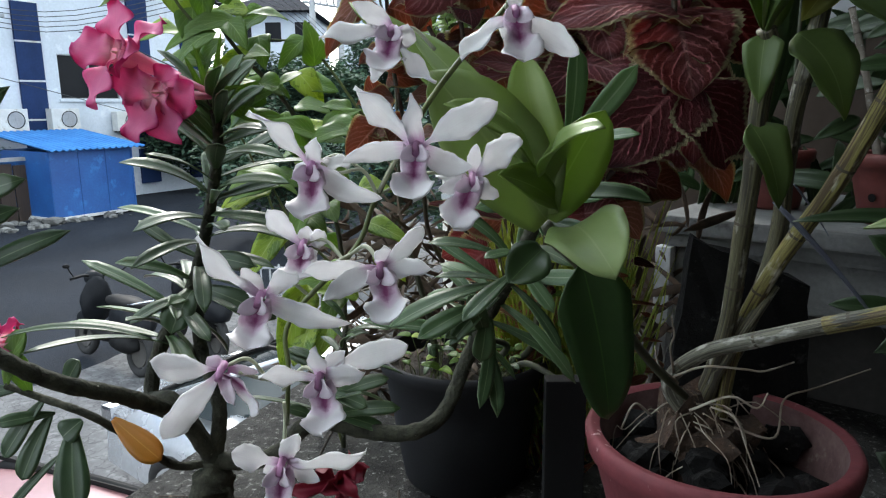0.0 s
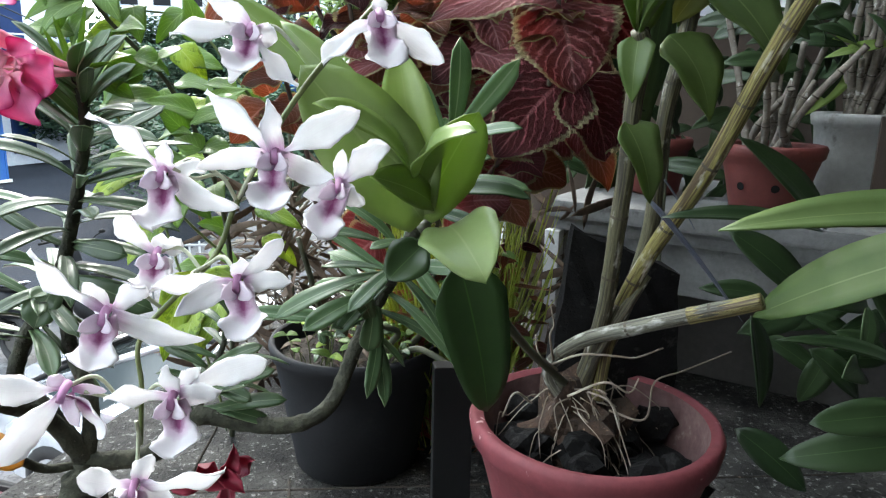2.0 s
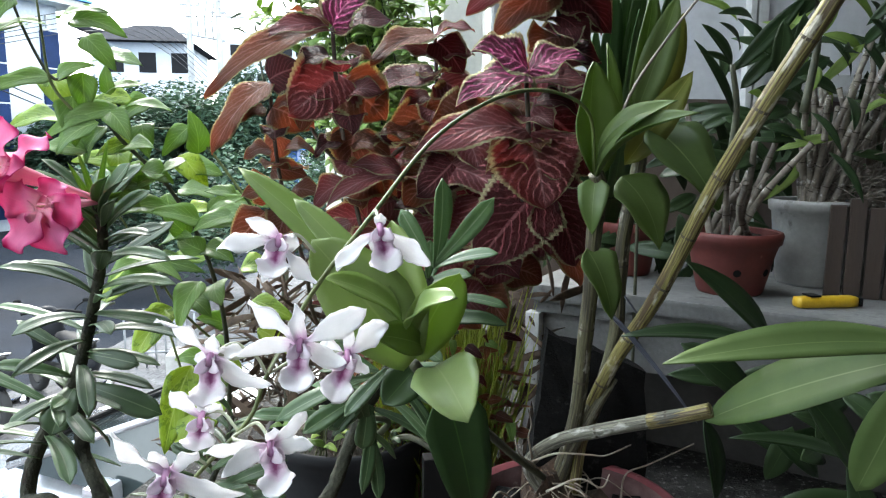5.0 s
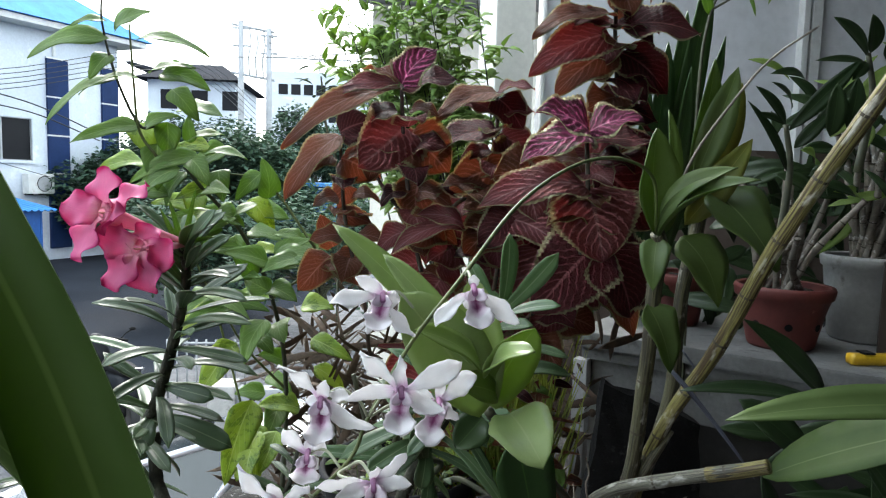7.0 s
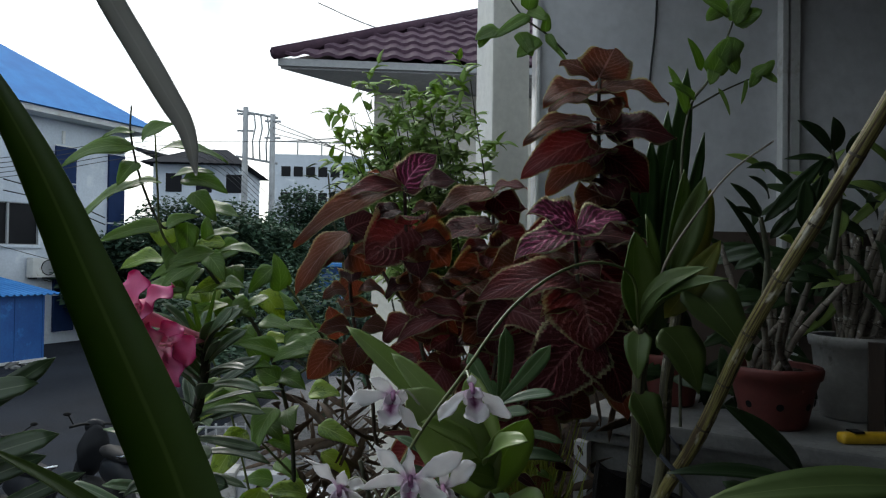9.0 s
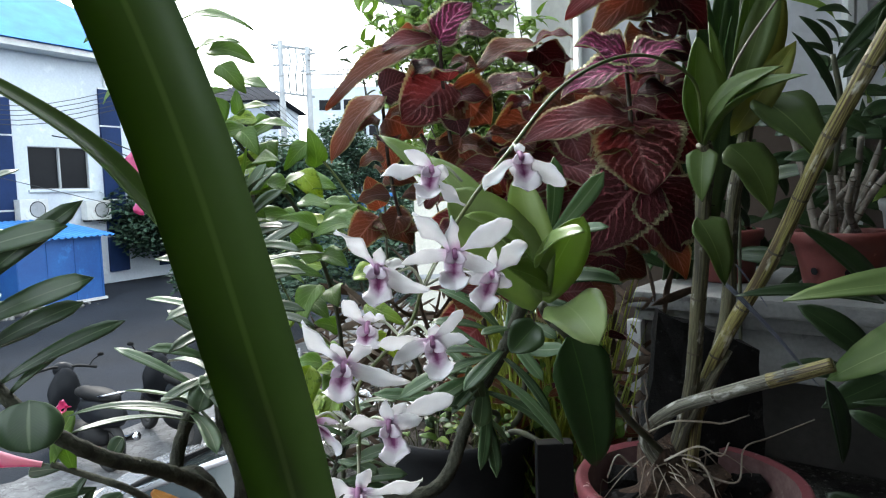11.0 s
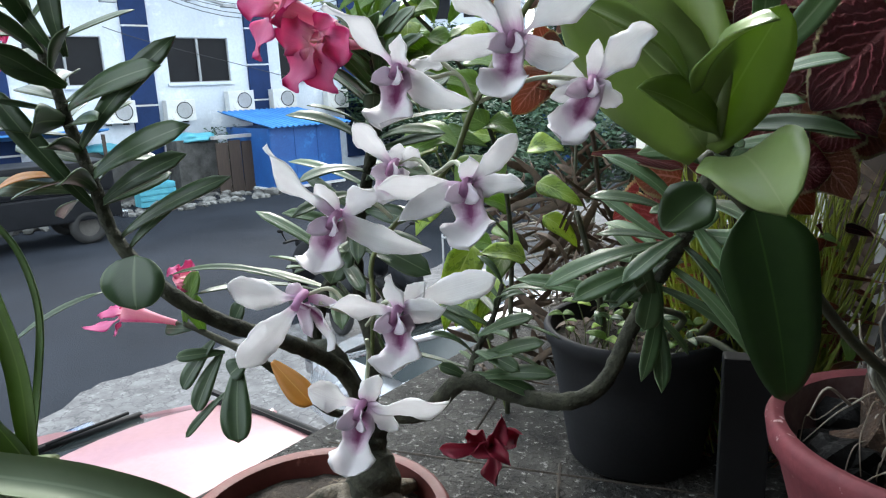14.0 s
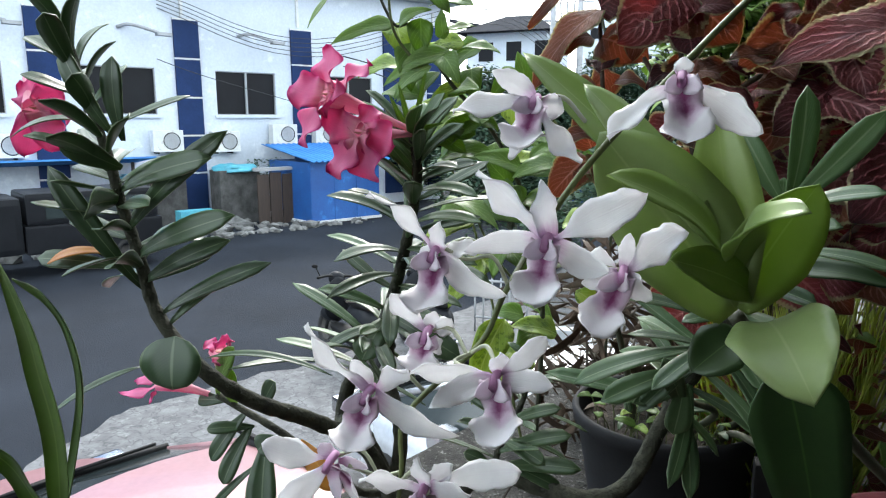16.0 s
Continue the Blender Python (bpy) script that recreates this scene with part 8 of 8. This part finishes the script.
part("bumper", boxes(((1.76, -.8, .42), (1.88, .8, .60)), m=TM, bevel=.03), CHROME, truck)
for x in (-2.6, 1.05):
    for y in (-.76, .76):
        wheel(TM, (x, y, .36), .28, .10, truck)
load = thing("blue_roof_sheet", (-15.5, 15.0, 0), "light blue corrugated sheet roof on posts", "shelter")
LM = Matrix.Translation((-15.6, 15.3, 0)) @ Matrix.Rotation(HEAD, 4, "Z")
part("roof", boxes(((-3, -1, 2.05), (1.3, 1, 2.10)), m=LM @ Matrix.Rotation(radians(-6), 4, "X")), BLUEROOF, load)
for x in (-2.8, 1.1):
    for y in (-.8, .8):
        part("post", boxes(((x - .04, y - .04, 0), (x + .04, y + .04, 2.04)), m=LM), DARKWOOD, load)

# ---- poles and cables ----
for t, (x, y, z) in ((0, (-7.647, 40.000, 11.349)), (1, (-6.132, 40.000, 10.988))):
    pole = thing("utility_pole", (x, y, 0), "grey concrete utility pole with cross-arms and insulators", "utility pole", "utility poles")
    v, f, uv = tube([Vector((x, y, 0)), Vector((x, y, z / 2)), Vector((x, y, z + .2))], (.20, .15), 10)
    mesh_ob("shaft", v, f, GREYCONC, pole)
    for h in (.15, 1.1):
        part("cross_arm", boxes(((x - .45, y - .06, z - h - .1), (x + .45, y + .06, z - h))), GREYCONC, pole)
PA, PB = Vector((-7.647, 40.000, 11.349)), Vector((-6.132, 40.000, 10.988))
yoke = thing("pole_yoke", PA, "switch frame and insulators slung between the two poles", "pole fittings")
for dz in (0, -2.6):
    v, f, uv = tube([PA + Vector((-.5, 0, dz)), PB + Vector((.3, 0, dz))], .07, 6)
    mesh_ob("beam", v, f, GREYCONC, yoke)
for k in range(3):
    p = PA.lerp(PB, .3 + .25 * k)
    v, f, uv = tube([p, p + Vector((.1, 0, -.8)), p + Vector((-.05, 0, -1.6)), p + Vector((0, 0, -2.6))], lambda s, a: .05 + .05 * (math.sin(a * 14) > 0), 6)
    mesh_ob("insulator", v, f, GREYCONC, yoke)


def wire(pts, r, label="thin black overhead cable"):
    th = thing("overhead_cable", pts[0], label, "cable", "overhead cables")
    v, f, uv = tube(spline(pts, 8), r, 4)
    mesh_ob("strand", v, f, CABLE, th)


PQ = PB + Vector((0, 0, -.2))
for k, dz in enumerate((0, -.35, -.7)):
    wire([PQ + Vector((0, 0, dz)), (-1.696, 30.000, 7.724), (0.547, 22.000, 5.698)], .022)
for k in range(5):
    # the bundle along the white building
    wire([(-17.251, 17.000, 7.727), tuple(Vector((-15.092, 18.000, 6.872)) + Vector((0, 0, -.12 * k))), tuple(Vector((-11.820, 21.000, 5.820)) + Vector((0, 0, -.14 * k))), tuple(Vector((-8.080, 30.000, 8.043)) + Vector((0, 0, -.2 * k))), tuple(PB + Vector((0, 0, -4.5 - .3 * k)))], .013)
wire([(-21.356, 17.000, 6.675), (-17.349, 17.500, 5.717), (-14.448, 18.000, 4.648), (-12.368, 20.000, 3.832), (-10.345, 24.000, 2.755)], .013)
wire([(-11.385, 22.000, 5.356), (-10.075, 22.000, 4.963), (-9.167, 24.000, 4.327)], .025)
wire([(-11.377, 22.000, 5.014), (-10.069, 22.000, 4.705), (-9.162, 24.000, 4.100)], .025)
wire([(-10.508, 36.000, 8.849), (-5.171, 34.000, 8.666), (0.900, 14.000, 5.691)], .02)
wire([(-1.319, 14.000, 8.267), (-0.272, 13.000, 7.526), (1.243, 12.000, 6.766)], .012)

# ---- far houses ----
far = thing("hip_roofed_house", (-11.720, 46.000, 8.885)[:2] + (0,), "distant white two-storey house with a dark hipped roof", "house")
FL, FR, FT = (-15.149, 46.000, 8.972), (-8.557, 46.000, 8.668), (-13.038, 48.000, 10.072)
part("wall", boxes(((FL[0] + .6, 46, 0), (FR[0] - .6, 54, FL[2]))), WHITEWALL, far)
bm = bmesh.new()
q = ((FL[0], 45, FL[2]), (FR[0], 45, FL[2]), (FR[0], 55, FL[2]), (FL[0], 55, FL[2]), (FL[0] + 2.2, 50, FT[2] + .5), (FR[0] - 2.2, 50, FT[2] + .5))
vv = [bm.verts.new(p) for p in q]
for fc in ((0, 1, 5, 4), (1, 2, 5), (2, 3, 4, 5), (3, 0, 4), (3, 2, 1, 0)):
    bm.faces.new([vv[i] for i in fc])
part("roof", bm, FARROOF, far)
for k in range(3):
    x = FL[0] + 1.4 + k * 1.9
    part("window", boxes(((x, 45.96, FL[2] - 1.8), (x + 1.0, 45.995, FL[2] - .6))), DARKGLASS, far)
far2 = thing("distant_block", (-6.124, 70.000, 12.726)[:2] + (0,), "pale distant commercial block with dark window rows", "building")
B0, B1 = (-10.567, 70.000, 13.263), (-1.087, 70.000, 13.566)
part("wall", boxes(((B0[0], 70, 0), (B1[0], 80, B0[2]))), WHITEWALL, far2)
for r in range(2):
    for k in range(7):
        x = B0[0] + .8 + k * (B1[0] - B0[0] - 1) / 7
        part("window", boxes(((x, 69.96, B0[2] - 2.2 - r * 2.6), (x + .9, 69.99, B0[2] - 1.2 - r * 2.6))), DARKGLASS, far2)
for k in range(5):
    x = B0[0] + k * (B1[0] - B0[0]) / 4
    part("parapet_post", boxes(((x - .06, 69.9, B0[2]), (x + .06, 70.02, B0[2] + 1.2))), GREYCONC, far2)
part("parapet_rail", boxes(((B0[0], 69.9, B0[2] + 1.2), (B1[0], 70.02, B0[2] + 1.32))), GREYCONC, far2)
far3 = thing("grey_roofed_house", (-11.373, 48.000, 9.495)[:2] + (0,), "distant low house under a dark sheet roof", "house")
C0, C1, C2 = (-12.499, 48.000, 10.147), (-9.306, 48.000, 8.791), (-9.657, 48.000, 7.630)
part("wall", boxes(((C0[0] - 2, 48.3, 0), (C1[0] - .4, 54, C1[2] - .1))), WHITEWALL, far3)
bm = bmesh.new()
q = ((C0[0] - 4, 48, C0[2] + .2), (C1[0], 48, C1[2]), (C1[0], 55, C1[2]), (C0[0] - 4, 55, C0[2] + .2), (C0[0] - 4, 48, C0[2]), (C1[0], 48, C1[2] - .2), (C1[0], 55, C1[2] - .2), (C0[0] - 4, 55, C0[2]))
vv = [bm.verts.new(p) for p in q]
for fc in ((0, 1, 2, 3), (7, 6, 5, 4), (0, 4, 5, 1), (1, 5, 6, 2), (2, 6, 7, 3), (3, 7, 4, 0)):
    bm.faces.new([vv[i] for i in fc])
part("roof", bm, FARROOF, far3)

# ---- neighbour's house with a tiled roof ----
EL = (-0.982, 6.500, 4.949)
neigh = thing("tiled_roof_house", (1.0, 7.3, 0), "cream neighbouring house with a purple-brown tiled roof", "house")
WX = (-0.102, 7.300, 4.412)[0]
part("wall", boxes(((WX, 7.3, 0), (7, 11, EL[2] - .05))), CREAM, neigh)
part("wall_band", boxes(((WX - .01, 7.28, 2.05), (7, 7.299, 2.10))), GREYCONC, neigh)
bm = bmesh.new()
q = [(EL[0], 6.5), (8, 6.5), (8, 7.45), (WX + .05, 7.45)]
vv = [bm.verts.new((x, y, z)) for z in (EL[2] - .04, EL[2] + .01) for x, y in q]
for fc in ((3, 2, 1, 0), (4, 5, 6, 7), (0, 1, 5, 4), (1, 2, 6, 5), (2, 3, 7, 6), (3, 0, 4, 7)):
    bm.faces.new([vv[i] for i in fc])
part("soffit", bm, GREYCONC, neigh)
part("fascia", boxes(((EL[0] - .02, 6.46, EL[2] - .02), (8, 6.499, EL[2] + .05))), GREYCONC, neigh)
ROWS, COLS = 11, 26
tile_me = None
for r in range(ROWS):
    for c in range(COLS):
        x0 = EL[0] - .03 + c * .21
        y0 = 6.44 + r * .27
        z0 = EL[2] + .055 + r * .155
        if x0 < EL[0] - .05 + r * .27:
            continue
        if tile_me is None:
            tv, tf = [], []
            for j in range(3):
                for i in range(9):
                    tv.append((i * .215 / 8, j * .15, .015 * math.sin(i / 8 * 2 * math.pi) + j * .068 + .048))
            o = len(tv)
            tv += [(x, y, z - .030) for x, y, z in tv]
            for j in range(2):
                for i in range(8):
                    a = j * 9 + i
                    tf += [(a, a + 1, a + 10, a + 9), (o + a + 9, o + a + 10, o + a + 1, o + a)]
            tf += [(i + 1, i, o + i, o + i + 1) for i in range(8)]
            tile_me = bpy.data.meshes.new("roof_tile")
            tile_me.from_pydata(tv, [], tf)
            tile_me.materials.append(ROOFTILE)
        ob = new("roof_tile", tile_me)
        ob.parent = neigh
        ob.location = Vector((x0, y0, z0)) - ORIGIN[neigh.name]
bm = bmesh.new()
q = ((EL[0], 6.5, EL[2] + .03), (8, 6.5, EL[2] + .03), (8, 9.5, EL[2] + 1.72), (EL[0] + 3.0, 9.5, EL[2] + 1.72), (WX + .1, 7.6, EL[2] + .03))
vv = [bm.verts.new(p) for p in q]
for fc in ((0, 1, 2, 3), (0, 3, 4)):
    bm.faces.new([vv[i] for i in fc])
part("roof_deck", bm, ROOFTILE, neigh)
v, f, uv = tube([Vector((EL[0] - .05, 6.42, EL[2] + .08)), Vector((EL[0] + 3.0, 9.45, EL[2] + 1.81))], .06, 8)
mesh_ob("ridge_cap", v, f, ROOFTILE, neigh)


# ---- trees across the road ----
def tree(base, height, spread, count, seed, leafsize=.16, label="dark green roadside tree with fine dense foliage"):
    rnd = random.Random(seed)
    th = thing("tree", base, label, "tree", "trees across the road")
    b = Vector(base)
    v, f, uv = tube(spline([b, b + Vector((.1, 0, height * .25)), b + Vector((-.1, .1, height * .5))], 4), (.018 * height, .011 * height), 8)
    mesh_ob("trunk", v, f, SHRUBSTEM, th)
    clumps = []
    for k in range(22):
        a, rr = rnd.uniform(0, 6.28), rnd.uniform(.2, 1) * spread
        c = b + Vector((rr * math.cos(a), rr * .7 * math.sin(a), height * rnd.uniform(.42, .95) * (1 - .25 * (rr / spread) ** 2)))
        clumps.append((c, rnd.uniform(.5, .95) * spread * .42))
        s = b + Vector((0, 0, height * rnd.uniform(.25, .45)))
        v, f, uv = tube(spline([s, s.lerp(c, .5) + Vector((0, 0, .15)), c], 4), (.010 * height, .004 * height), 5)
        mesh_ob("limb", v, f, SHRUBSTEM, th)
    vs, fs = [], []
    for k in range(count):
        c, r = rnd.choice(clumps)
        d = Vector((rnd.gauss(0, 1), rnd.gauss(0, 1), rnd.gauss(0, .7))).normalized() * r * rnd.uniform(.35, 1.05) ** .6
        p = c + d
        ax = Vector((rnd.uniform(-1, 1), rnd.uniform(-1, 1), rnd.uniform(-.5, .3))).normalized()
        sd = ax.cross(Vector((rnd.uniform(-.4, .4), rnd.uniform(-.4, .4), 1))).normalized()
        l, w = leafsize * rnd.uniform(.7, 1.3), leafsize * .32
        o = len(vs)
        vs += [p, p + ax * l * .5 + sd * w, p + ax * l, p + ax * l * .5 - sd * w]
        fs.append((o, o + 1, o + 2, o + 3))
    mesh_ob("crown", vs, fs, TREELEAF, th, uvs=[(.5, 0), (1, .5), (.5, 1), (0, .5)] * count, smooth=False)


tree((-9.635, 27.000, 0.171)[:2] + (0,), 3.7, 2.6, 26000, 3, .22)
tree((-7.364, 28.000, 0.056)[:2] + (0,), 4.7, 3.6, 40000, 4, .22)
tree((-4.051, 22.000, 0.703)[:2] + (0,), 4.3, 2.5, 22000, 5, .2)
tree((-2.906, 34.000, 3.131)[:2] + (0,), 6.4, 3.0, 12000, 6, .22)
tree((-0.766, 36.000, 3.172)[:2] + (0,), 6.0, 2.8, 10000, 7, .22)
tree((-3.666, 15.000, 1.712)[:2] + (0,), 2.8, 1.8, 8000, 8, .14)
tree((-1.048, 13.000, 1.464)[:2] + (0,), 2.9, 1.6, 8000, 9, .13, "low green bush behind the parapet")
tree(FAC @ Vector((-1.6, -1.0, 0)), 2.2, .8, 1400, 10, .12, "small leafy bush against the white wall")

# low railing and a pale gate post beyond the ledge
rail = thing("metal_railing", (-2.118, 7.500, 0.776)[:2] + (0,), "grey metal railing with upright bars", "railing")
R0, R1 = (-2.836, 9.500, 0.850), (-1.801, 9.500, 0.798)
for k in range(9):
    x = R0[0] + (R1[0] - R0[0]) * k / 8
    v, f, uv = tube([Vector((x, 9.5, 0)), Vector((x, 9.5, R0[2]))], .016, 6)
    mesh_ob("bar", v, f, GREYCONC, rail)
for z in (R0[2] - .05, .25):
    v, f, uv = tube([Vector((R0[0], 9.5, z)), Vector((R1[0], 9.5, z))], .02, 6)
    mesh_ob("rail", v, f, GREYCONC, rail)
gp = thing("gate_post", (-2.476, 7.000, 0.617)[:2] + (0,), "pale blue-white concrete post beside the scooters", "post")
G0, G1 = (-1.601, 6.500, 1.079), (-0.985, 6.500, 1.069)
part("shaft", boxes(((G0[0], 6.5, 0), (G0[0] + .26, 6.8, G0[2] + .02)), bevel=.02), WHITEPOT, gp)
part("beam", boxes(((G0[0] + .261, 6.55, G0[2] - .3), (G1[0] + .6, 6.7, G0[2] - .02)), bevel=.02), GREYCONC, gp)
